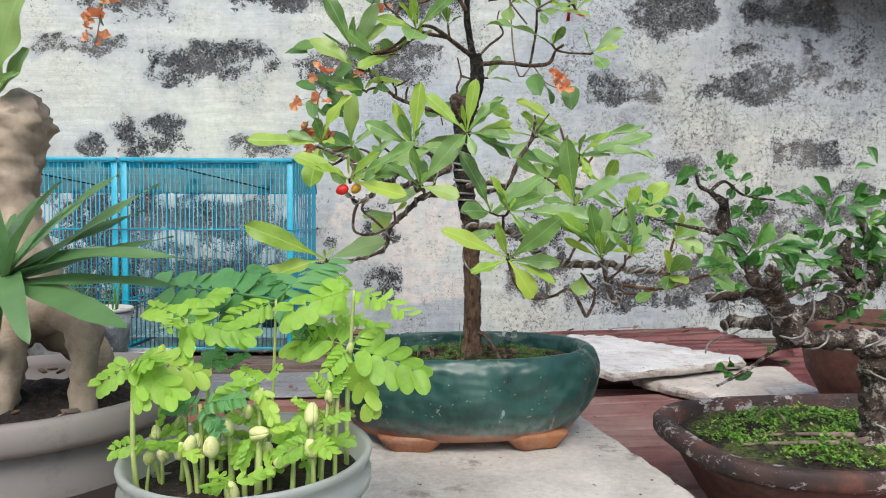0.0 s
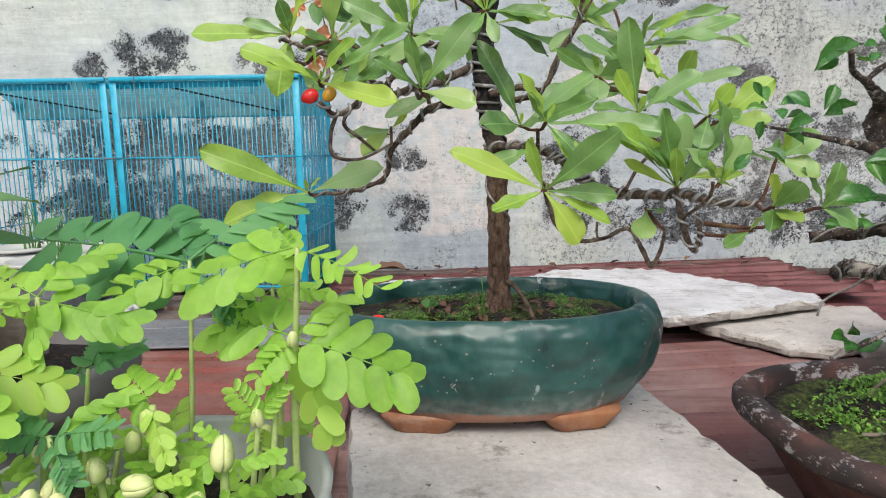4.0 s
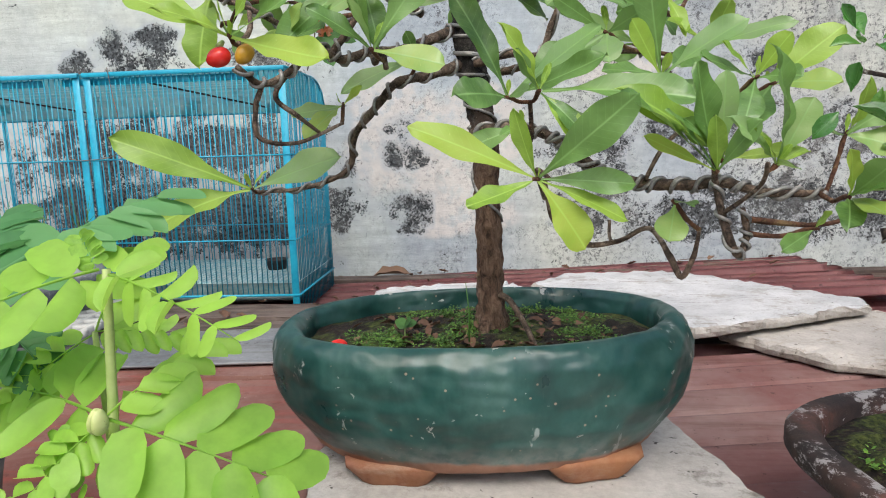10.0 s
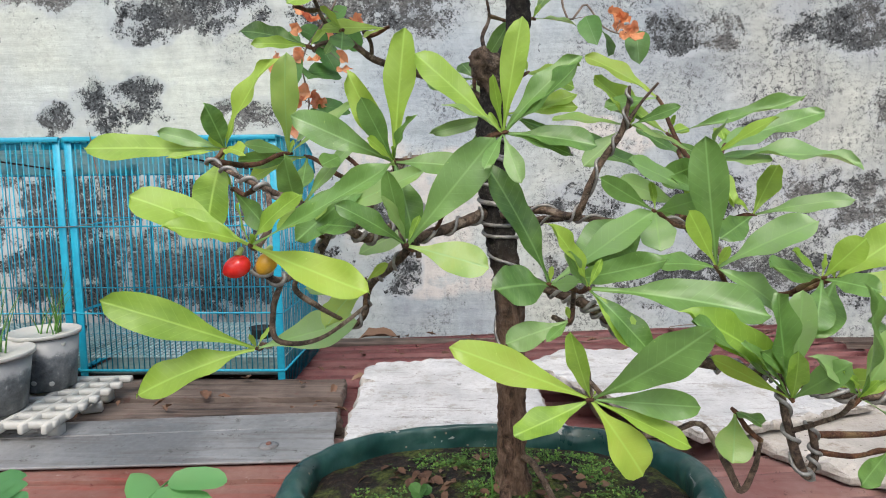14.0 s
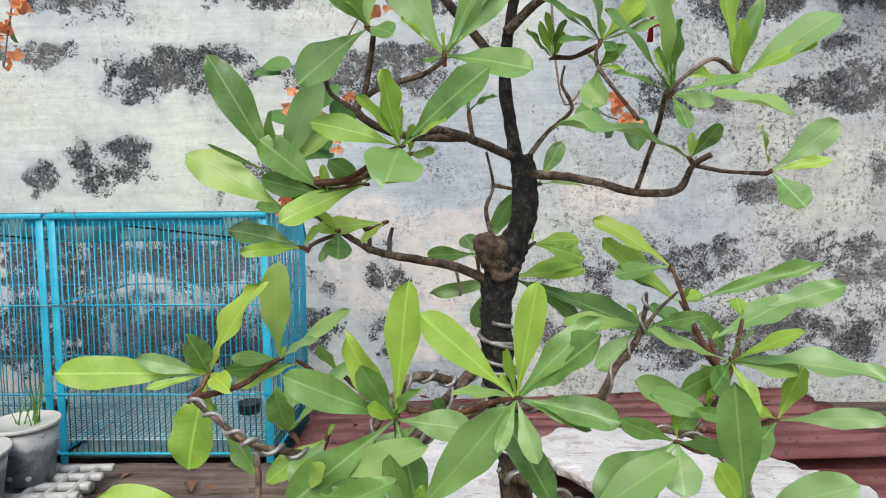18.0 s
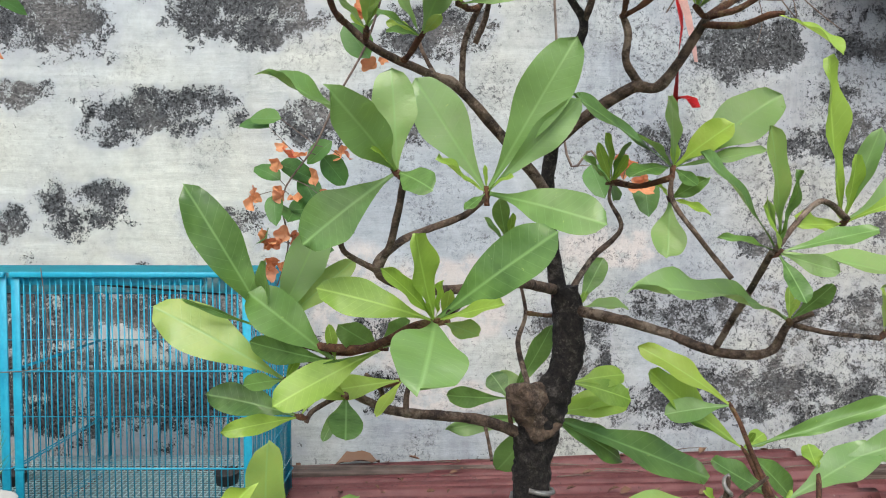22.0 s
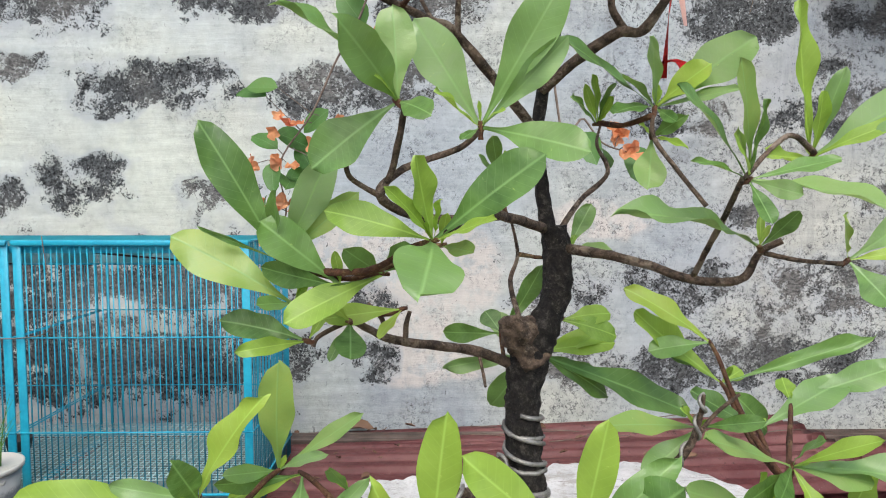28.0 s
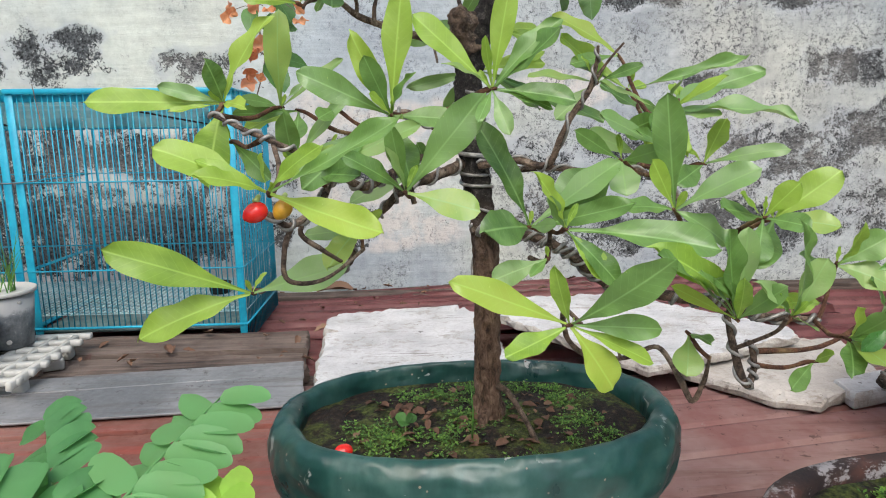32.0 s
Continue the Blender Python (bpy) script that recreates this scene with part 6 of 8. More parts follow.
def nursery_pot(x, y, z, r, h, blades, seed):
    p = thing("nursery_pot", pose(x, y, z), "thin clear plastic nursery pot, dark with soil, with sparse grass", "pot", "nursery pots")
    part("body", lathe([(r * 0.74, 0.0), (r * 0.79, 0.004), (r * 0.95, h * 0.92), (r * 0.93, h * 0.92), (r * 0.74, 0.02)], 40), M_CLEARPOT, p, local=True)
    part("rim", lathe([(r * 0.95, h * 0.93), (r * 1.02, h * 0.94), (r * 1.03, h), (r * 0.98, h * 1.01), (r * 0.93, h * 0.96)], 40), M_PALLET, p, "pale rolled plastic rim", local=True)
    part("soil", mound(r * 0.91, r * 0.91, h * 0.72, 0.01, seed, 2.0, 24, 6), M_SOIL2, p, local=True)
    for k, (deg, f) in enumerate(((-95, 0.10), (-70, 0.78), (-128, 0.14))):
        a = radians(deg + seed * 5)
        q = r * (0.79 + 0.16 * f)
        ring = lathe([(0.0035, 0.0), (0.0065, 0.0), (0.0065, 0.0016), (0.0035, 0.0016)], 12)
        bmesh.ops.transform(ring, matrix=Matrix.Translation((q * math.cos(a), q * math.sin(a), h * f + 0.008)) @ pose(0, 0, 0, 0, 0, math.degrees(a)) @ pose(0, 0, 0, 0, 84, 0), verts=list(ring.verts))
        part("drain_hole", ring, M_PALLET, p, local=True)
    rnd = random.Random(seed)
    for _ in range(blades):
        a, f = rnd.uniform(0, 6.283), rnd.random() ** 0.5 * r * 0.35
        bx, by, l = x + f * math.cos(a) + r * 0.2, y + f * math.sin(a), rnd.uniform(0.09, 0.22)
        lean, b = rnd.uniform(0.05, 0.5), rnd.uniform(0, 6.283)
        rows = [(bx + math.cos(b) * lean * l * (k / 5) ** 2, by + math.sin(b) * lean * l * (k / 5) ** 2, z + h * 0.75 + l * k / 5 * (1 - 0.12 * lean * k / 5), 0.0026 * (1 - k / 5.6)) for k in range(6)]
        part("grass_blade", tube(bmesh.new(), rows, 4), M_BLADE, p)
    return p


M_BLADE = simple("grass_blade", (0.04, 0.14, 0.02), (0.11, 0.26, 0.04), 30, 0.5, 0.05)
nursery_pot(-1.112, 1.875, -0.139, 0.106, 0.140, 22, 4)
nursery_pot(-1.082, 2.055, -0.139, 0.082, 0.148, 14, 9)
nursery_pot(-1.312, 1.885, -0.139, 0.085, 0.128, 6, 5)
nursery_pot(-1.317, 2.07, -0.139, 0.092, 0.145, 12, 7)
plug = rbox(0.05, 0.02, 0.03, 0.003, m=pose(-0.95, 2.02, -0.182, 0, 0, 20))
tagged(part("broken_tile", plug, M_PALLET), "small broken cream chip under the grate", "chip")

# ---- washers on the flashing ----
for x, y in ((-0.425, 1.80), (-1.35, 1.74)):
    w = thing("roofing_washer", pose(x, y, DECK + 0.012, 0, 0, 10), "round metal washer and screw holding the flashing", "washer")
    part("disc", lathe([(0.004, 0.0), (0.021, 0.0), (0.0215, 0.0015), (0.012, 0.004), (0.001, 0.0045)], 28), M_FLASH, w, local=True)
    part("screw", lathe([(0.006, 0.003), (0.0062, 0.007), (0.004, 0.009), (0.001, 0.009)], 8), M_RUST, w, local=True)

# ---- seedling cup ----
CUP = (-0.198, 0.628)
cup = thing("seedling_cup", pose(CUP[0], CUP[1], SLAB), "translucent white plastic tub crowded with tamarind seedlings", "tub")
part("wall", lathe([(0.090, 0.0), (0.094, 0.002), (0.112, 0.125), (0.1115, 0.125), (0.0915, 0.004), (0.06, 0.004)], 72, close=False), M_CUP, cup, local=True)
part("rim", lathe([(0.112, 0.124), (0.119, 0.126), (0.1195, 0.136), (0.114, 0.139), (0.1145, 0.150), (0.119, 0.152), (0.1205, 0.158), (0.118, 0.161), (0.1125, 0.158), (0.1115, 0.126)], 72), M_CUP, cup, "rolled milky rim", local=True)
part("soil", mound(0.1095, 0.1095, 0.127, 0.008, 8, 2.0, 32, 8, 0.008), M_SOIL2, cup, "dark potting soil", local=True)


def feather_mesh(name, mat, pairs, droop, wide, seed, close=1.9, sweep=0.18):
    """A feathery leaf of length 1 along x: paired oval leaflets along a curved rib."""
    rnd = random.Random(seed)
    bm = bmesh.new()
    rib = [(k / 8, 0, -droop * (k / 8) ** 2, 0.012 * (1 - 0.6 * k / 8)) for k in range(9)]
    tube(bm, rib, 5)
    for i in range(pairs):
        u = 0.16 + 0.82 * i / (pairs - 1)
        l = wide * (0.85 + 0.3 * math.sin(math.pi * (0.15 + 0.75 * u)))
        base = Vector((u, 0, -droop * u * u))
        hang = rnd.uniform(0.0, 1.0)
        for s in (-1, 1):
            if rnd.random() < 0.06:
                continue
            lean = sweep + 0.35 * u + rnd.uniform(-0.06, 0.06)
            sag = rnd.uniform(-0.15, 0.42) + 0.35 * hang
            d = Vector((math.sin(lean), s * math.cos(lean), -sag)).normalized()
            side = Vector((d.y, -d.x, 0)).normalized() * s
            nor = d.cross(side)
            half = 0.41 / (pairs - 1) * close * rnd.uniform(0.95, 1.1)
            cup = rnd.uniform(-0.03, 0.09) * l / 0.3
            rows = []
            for t, w in ((0.02, 0.15), (0.10, 0.70), (0.28, 0.96), (0.60, 1.0), (0.84, 0.84), (0.95, 0.52), (1.0, 0.15)):
                c = base + d * l * t + nor * 0.02 * math.sin(t * 3) * l
                rows.append([bm.verts.new(c - side * half * w + nor * cup * w), bm.verts.new(c), bm.verts.new(c + side * half * w + nor * cup * w)])
            for a, b in zip(rows, rows[1:]):
                for k in range(2):
                    bm.faces.new((a[k], b[k], b[k + 1], a[k + 1]))
    return link_mesh(bm, name, mat)


def sorted_leaves(mat, seed, *forms):
    """Feathery leaves of one sort: pairs, droop, length of the leaflets, how close they stand and how far they sweep forward."""
    return [(feather_mesh("feather_leaf", mat, n, d, w, seed + i, c, f), d) for i, (n, d, w, c, f) in enumerate(forms)]


SORTS = {"young": sorted_leaves(M_FEATHER, 0, (6, 0.30, 0.40, 1.28, 0.30), (5, 0.20, 0.44, 1.22, 0.36), (6, 0.42, 0.40, 1.30, 0.24), (5, 0.34, 0.42, 1.25, 0.42)),
         "arch": sorted_leaves(M_FEATHER, 10, (8, 0.50, 0.30, 1.05, 0.2),),
         "fan": sorted_leaves(M_FEATHER, 20, (5, 0.12, 0.42, 1.3, 0.80), (6, 0.20, 0.38, 1.3, 0.70), (5, 0.3, 0.40, 1.25, 0.62)),
         "old": sorted_leaves(M_FEATHER2, 30, (9, 0.12, 0.27, 1.4, 0.16), (10, 0.22, 0.25, 1.4, 0.2))}


def seed_halves(owner, at, size, turn):
    """A swollen seed, split into two halves that gape a little."""
    m0 = Matrix.Translation(at) @ pose(0, 0, 0, RNG.uniform(-15, 15), turn, RNG.uniform(-50, 50))
    for sgn in (-1, 1):
        bm = bmesh.new()
        bmesh.ops.create_uvsphere(bm, u_segments=16, v_segments=12, radius=1.0)
        for v in bm.verts:
            v.co.x *= 0.45 if v.co.x * sgn < 0 else 1.0
            v.co.z *= 1.0 + 0.12 * v.co.z
            v.co *= 1 + 0.05 * noise.noise(v.co * 2.3 + Vector((size * 900, sgn, 0)))
        m = m0 @ Matrix.Translation((sgn * size * 0.10, 0, 0)) @ pose(0, 0, 0, 0, sgn * -3)
        bmesh.ops.transform(bm, matrix=m @ Matrix.Diagonal((size * 0.46, size * 0.62, size * 0.88, 1)), verts=list(bm.verts))
        part("seed_half", bm, M_BEAN, owner, "swollen yellow-green seed half")


def sprout(foot, top, leaves, seeds, thick=0.0032):
    """A seedling: its stem from foot to top, feathery leaves (base, tip, sort) and swollen seeds (place, size, turn)."""
    grown = any(sort == "old" for _, _, sort in leaves)
    label = "older tamarind seedling with broad blue-green feathery leaves" if grown else "tamarind seedling with a pale stem and feathery bright green leaves" if leaves else "sprouting tamarind seed on a pale stem"
    s = thing("seedling", pose(*foot), label, "seedling", "seedlings in the tub")
    a, b = Vector(foot), Vector(top)
    bend = Vector((RNG.uniform(-0.004, 0.004), RNG.uniform(-0.004, 0.004), 0))
    thick *= 0.75
    line = catmull([(*a, thick * 1.1), (*(a.lerp(b, 0.5) + bend), thick), (*b, thick * 0.7)], 6)
    part("stem", tube(bmesh.new(), line, 8), M_STEM, s)
    for base, tip, sort in leaves:
        p, q = Vector(base), Vector(tip)
        d = q - p
        k = RNG.randrange(len(SORTS[sort]))
        mesh, droop = SORTS[sort][k]
        up = Vector((RNG.uniform(-0.25, 0.25), -0.62, 0.70))
        if abs(d.z) > 0.8 * d.length:
            up = Vector((RNG.uniform(-0.4, 0.4), -0.9, 0.2))
        n = (up - d * (up.dot(d) / d.length_squared)).normalized()
        place(s, mesh, "feather_leaf", p, d + n * droop * d.length, n, d.length * (0.98 if sort == "old" else 0.80), RNG.uniform(0.80, 1.05))
    for at, size, turn in seeds:
        seed_halves(s, at, size * 0.82, turn)
    return s


sprout((-0.107, 0.657, -0.012), (-0.099, 0.660, 0.215), [((-0.099, 0.660, 0.213), (-0.034, 0.640, 0.188), "arch"), ((-0.102, 0.660, 0.215), (-0.173, 0.640, 0.190), "young"), ((-0.103, 0.660, 0.215), (-0.116, 0.670, 0.229), "young"), ((-0.101, 0.652, 0.156), (-0.021, 0.650, 0.127), "young"), ((-0.099, 0.652, 0.150), (-0.079, 0.645, 0.087), "fan"), ((-0.102, 0.652, 0.157), (-0.173, 0.690, 0.155), "young"), ((-0.103, 0.652, 0.154), (-0.124, 0.630, 0.132), "young"), ((-0.101, 0.652, 0.157), (-0.072, 0.700, 0.174), "young")], [((-0.102, 0.648, 0.156), 0.008, 10)], 0.0034)
sprout((-0.293, 0.600, -0.012), (-0.299, 0.600, 0.152), [((-0.299, 0.600, 0.152), (-0.329, 0.585, 0.130), "young"), ((-0.298, 0.600, 0.154), (-0.246, 0.575, 0.121), "fan"), ((-0.297, 0.600, 0.155), (-0.236, 0.620, 0.134), "young"), ((-0.298, 0.600, 0.154), (-0.278, 0.570, 0.118), "fan"), ((-0.298, 0.600, 0.154), (-0.262, 0.570, 0.161), "young")], [], 0.0034)
sprout((-0.263, 0.610, -0.012), (-0.267, 0.645, 0.186), [((-0.267, 0.645, 0.184), (-0.196, 0.640, 0.167), "fan"), ((-0.267, 0.645, 0.186), (-0.318, 0.670, 0.197), "young"), ((-0.267, 0.645, 0.185), (-0.258, 0.620, 0.148), "fan"), ((-0.267, 0.645, 0.186), (-0.249, 0.700, 0.210), "young"), ((-0.267, 0.645, 0.185), (-0.271, 0.610, 0.182), "young")], [])
sprout((-0.200, 0.685, -0.012), (-0.190, 0.700, 0.200), [((-0.190, 0.700, 0.200), (-0.148, 0.800, 0.236), "old"), ((-0.191, 0.700, 0.199), (-0.344, 0.760, 0.208), "old"), ((-0.191, 0.700, 0.197), (-0.236, 0.670, 0.177), "young"), ((-0.189, 0.700, 0.196), (-0.142, 0.680, 0.163), "old"), ((-0.190, 0.700, 0.195), (-0.250, 0.800, 0.220), "old")], [], 0.0026)
sprout((-0.131, 0.680, -0.012), (-0.127, 0.690, 0.181), [((-0.127, 0.690, 0.180), (-0.164, 0.670, 0.149), "young"), ((-0.127, 0.690, 0.181), (-0.089, 0.700, 0.176), "young"), ((-0.127, 0.690, 0.180), (-0.135, 0.750, 0.212), "young")], [], 0.0026)
sprout((-0.256, 0.660, -0.012), (-0.248, 0.660, 0.132), [((-0.248, 0.660, 0.131), (-0.215, 0.670, 0.145), "old"), ((-0.248, 0.660, 0.131), (-0.282, 0.660, 0.118), "old"), ((-0.248, 0.660, 0.130), (-0.264, 0.720, 0.143), "old")], [], 0.0026)
sprout((-0.240, 0.600, -0.012), (-0.237, 0.600, 0.112), [((-0.237, 0.600, 0.111), (-0.193, 0.590, 0.120), "old"), ((-0.237, 0.600, 0.111), (-0.276, 0.610, 0.109), "old"), ((-0.237, 0.600, 0.109), (-0.211, 0.580, 0.092), "old")], [((-0.241, 0.600, 0.075), 0.011, 20)], 0.0030)
sprout((-0.189, 0.605, -0.012), (-0.186, 0.625, 0.121), [((-0.185, 0.625, 0.127), (-0.223, 0.600, 0.113), "fan"), ((-0.183, 0.625, 0.130), (-0.166, 0.620, 0.144), "fan"), ((-0.188, 0.625, 0.123), (-0.216, 0.650, 0.133), "young"), ((-0.184, 0.620, 0.122), (-0.167, 0.600, 0.094), "fan")], [((-0.185, 0.620, 0.109), 0.0145, -15), ((-0.198, 0.620, 0.098), 0.01, 5)], 0.0040)
sprout((-0.180, 0.580, -0.012), (-0.179, 0.590, 0.088), [((-0.184, 0.588, 0.085), (-0.192, 0.575, 0.060), "fan"), ((-0.171, 0.588, 0.091), (-0.144, 0.580, 0.098), "fan")], [((-0.178, 0.585, 0.089), 0.0145, 80)], 0.0050)
sprout((-0.136, 0.590, -0.012), (-0.132, 0.600, 0.102), [((-0.136, 0.598, 0.104), (-0.157, 0.580, 0.069), "fan"), ((-0.124, 0.598, 0.098), (-0.097, 0.600, 0.101), "fan"), ((-0.134, 0.600, 0.110), (-0.152, 0.610, 0.115), "fan")], [((-0.131, 0.595, 0.103), 0.015, 8)], 0.0044)
sprout((-0.125, 0.600, -0.012), (-0.121, 0.630, 0.110), [((-0.121, 0.630, 0.110), (-0.138, 0.630, 0.132), "young"), ((-0.121, 0.630, 0.110), (-0.105, 0.640, 0.131), "young")], [((-0.120, 0.625, 0.112), 0.009, 0)], 0.0030)
sprout((-0.146, 0.575, -0.012), (-0.145, 0.585, 0.076), [((-0.148, 0.580, 0.077), (-0.158, 0.575, 0.066), "fan")], [((-0.144, 0.580, 0.079), 0.0135, 30), ((-0.154, 0.575, 0.066), 0.012, 70)], 0.0036)
sprout((-0.283, 0.610, -0.012), (-0.282, 0.610, 0.086), [((-0.282, 0.610, 0.086), (-0.280, 0.620, 0.105), "fan")], [((-0.281, 0.605, 0.083), 0.0095, 0)], 0.0024)
sprout((-0.286, 0.600, -0.012), (-0.282, 0.595, 0.062), [], [((-0.281, 0.590, 0.064), 0.01, 20), ((-0.268, 0.590, 0.066), 0.01, -30)], 0.0024)
sprout((-0.218, 0.575, -0.012), (-0.220, 0.580, 0.078), [((-0.220, 0.580, 0.084), (-0.211, 0.580, 0.102), "old")], [((-0.218, 0.575, 0.079), 0.014, 5)], 0.0042)
sprout((-0.237, 0.580, -0.012), (-0.240, 0.585, 0.084), [], [((-0.239, 0.580, 0.080), 0.0115, 15)], 0.0034)
sprout((-0.208, 0.595, -0.012), (-0.212, 0.605, 0.092), [((-0.212, 0.605, 0.100), (-0.220, 0.610, 0.114), "old")], [((-0.211, 0.600, 0.089), 0.012, -5)], 0.0040)
sprout((-0.191, 0.585, -0.012), (-0.194, 0.590, 0.073), [], [], 0.0036)
sprout((-0.113, 0.620, -0.012), (-0.112, 0.640, 0.128), [((-0.112, 0.640, 0.128), (-0.121, 0.650, 0.151), "young")], [], 0.0030)
sprout((-0.267, 0.630, -0.012), (-0.273, 0.640, 0.089), [((-0.273, 0.640, 0.089), (-0.293, 0.650, 0.109), "old")], [((-0.271, 0.635, 0.082), 0.009, 0)], 0.0026)

# short late sprouts that fill the tub between the others
for k in range(11):
    a, r = 2.4 * k + 0.5, 0.088 * math.sqrt((k + 0.6) / 11)
    f = Vector((CUP[0] + r * math.cos(a), CUP[1] + r * math.sin(a), -0.012 + SLAB + 0.112))
    top = f + Vector((RNG.uniform(-0.012, 0.012), RNG.uniform(-0.012, 0.012), RNG.uniform(0.05, 0.09)))
    crown = []
    for j in range(3):
        b = a + 2.1 * j + RNG.uniform(-0.5, 0.5)
        crown.append((top, top + Vector((0.034 * math.cos(b), 0.034 * math.sin(b), RNG.uniform(-0.016, 0.014))), RNG.choice(("fan", "young", "fan"))))
    sprout(tuple(f), tuple(top), crown, [(top - Vector((0, 0.002, 0.008)), RNG.uniform(0.010, 0.014), RNG.uniform(-30, 30))] if k % 3 else [], 0.0032)

# ---- grey planter with a swollen stem and a strap-leaved plant ----
planter = thing("planter", pose(-0.552, 0.848, DECK), "large round grey plastic planter with a rolled rim", "planter")
part("wall", lathe([(0.150, 0.0), (0.154, 0.004), (0.172, 0.15), (0.190, 0.236), (0.187, 0.236), (0.15, 0.01)], 80), M_GREYPOT, planter, local=True)
part("rim", lathe([(0.188, 0.232), (0.204, 0.234), (0.208, 0.242), (0.207, 0.264), (0.201, 0.270), (0.187, 0.268), (0.183, 0.255), (0.182, 0.22)], 80), M_GREYPOT, planter, local=True)
part("soil", mound(0.185, 0.185, 0.232, 0.022, 6, 2.0, 48, 12, 0.012), M_SOIL2, planter, "dark soil with wood chips", local=True)
for k in range(26):
    a, r = RNG.uniform(0, 6.28), 0.16 * RNG.uniform(0.2, 1.0) ** 0.5
    chip = rbox(RNG.uniform(0.008, 0.022), RNG.uniform(0.005, 0.010), 0.004, 0.0015, m=Matrix.Translation((r * math.cos(a), r * math.sin(a), 0.252 + 0.02 * (1 - r / 0.185))) @ pose(0, 0, 0, RNG.uniform(-25, 25), RNG.uniform(-25, 25), RNG.uniform(0, 180)))
    part("chip", chip, RNG.choice((M_TWIG, M_DRY, M_WOOD, M_DRY)), planter, local=True)
caudex = thing("caudex_plant", pose(-0.573, 0.867, 0.000), "old desert rose with a swollen tan stem and splayed roots", "plant")
part("stem", tube(bmesh.new(), catmull([(-0.568, 0.867, 0.135, 0.053), (-0.573, 0.867, 0.193, 0.048), (-0.580, 0.867, 0.250, 0.039), (-0.583, 0.867, 0.308, 0.028), (-0.580, 0.867, 0.357, 0.030), (-0.578, 0.867, 0.395, 0.039), (-0.578, 0.867, 0.424, 0.041), (-0.580, 0.867, 0.445, 0.028), (-0.583, 0.867, 0.449, 0.010)], 6), 28, 0.26), M_CAUDEX, caudex)
for rows in ([(-0.549, 0.848, 0.164, 0.034), (-0.486, 0.819, 0.169, 0.025), (-0.455, 0.799, 0.140, 0.019), (-0.452, 0.790, 0.087, 0.015), (-0.448, 0.785, 0.010, 0.016)],
             [(-0.578, 0.848, 0.154, 0.034), (-0.559, 0.809, 0.126, 0.025), (-0.547, 0.790, 0.087, 0.019), (-0.554, 0.785, 0.039, 0.015), (-0.568, 0.771, -0.009, 0.012)],
             [(-0.583, 0.867, 0.154, 0.034), (-0.611, 0.829, 0.106, 0.028), (-0.621, 0.799, 0.049, 0.024), (-0.630, 0.790, -0.009, 0.024)],
             [(-0.563, 0.886, 0.154, 0.034), (-0.515, 0.925, 0.096, 0.025), (-0.496, 0.944, 0.010, 0.019)]):
    part("root", tube(bmesh.new(), catmull(rows, 6), 16, 0.3), M_CAUDEX, caudex)

for tip in ((-0.549, 0.829, 0.491), (-0.592, 0.809, 0.520), (-0.554, 0.790, 0.549), (-0.621, 0.829, 0.491), (-0.568, 0.819, 0.467)):
    b = Vector((-0.592, 0.848, 0.445))
    place(caudex, RNG.choice(LEAVES), "leaf", b, Vector(tip) - b, (0.1, -0.7, 0.5), (Vector(tip) - b).length + 0.02, 1.4)

STRAP_FORMS = ((0.05, 0.44, 0.16, 0.10), (0.05, 0.38, 0.30, 0.25), (0.05, 0.50, 0.08, 0.05), (0.05, 0.42, 0.22, 0.35))
STRAP = [leaf_mesh("strap_leaf", M_STRAP, w, b, c, 0.25, i, f, 18, 0.7) for i, (w, b, c, f) in enumerate(STRAP_FORMS)]
lily = thing("strap_leaved_plant", pose(-0.553, 0.775, 0.06), "strap-leaved plant with a fan of arching dark green leaves", "plant")
part("stem", tube(bmesh.new(), catmull([(-0.568, 0.790, 0.05, 0.010), (-0.538, 0.755, 0.166, 0.009), (-0.493, 0.715, 0.216, 0.008)], 5), 10, 0.2), M_STRAP, lily)
for x, y, z, width in ((-0.400, 0.660, 0.322, 22), (-0.341, 0.660, 0.331, 23), (-0.304, 0.670, 0.323, 20), (-0.326, 0.690, 0.297, 18), (-0.302, 0.700, 0.268, 16), (-0.287, 0.675, 0.244, 21), (-0.300, 0.700, 0.214, 18), (-0.331, 0.655, 0.174, 34), (-0.410, 0.620, 0.168, 26), (-0.419, 0.740, 0.310, 22), (-0.495, 0.780, 0.312, 24), (-0.518, 0.720, 0.326, 24), (-0.518, 0.680, 0.298, 26), (-0.552, 0.700, 0.251, 24), (-0.515, 0.660, 0.195, 28), (-0.404, 0.760, 0.253, 18), (-0.538, 0.800, 0.292, 20)):
    b = Vector((-0.493, 0.715, 0.216)) + Vector((RNG.uniform(-0.006, 0.006), RNG.uniform(-0.006, 0.006), RNG.uniform(-0.008, 0.012)))
    d = Vector((x, y, z)) - b
    k = RNG.randrange(4)
    n = Vector((RNG.uniform(-0.35, 0.35), -0.55, 0.8))
    n = (n - d * (n.dot(d) / d.length_squared)).normalized()
    place(lily, STRAP[k], "strap_leaf", b, d + n * STRAP_FORMS[k][2] * d.length, n, d.length, width * 0.0088 / d.length)

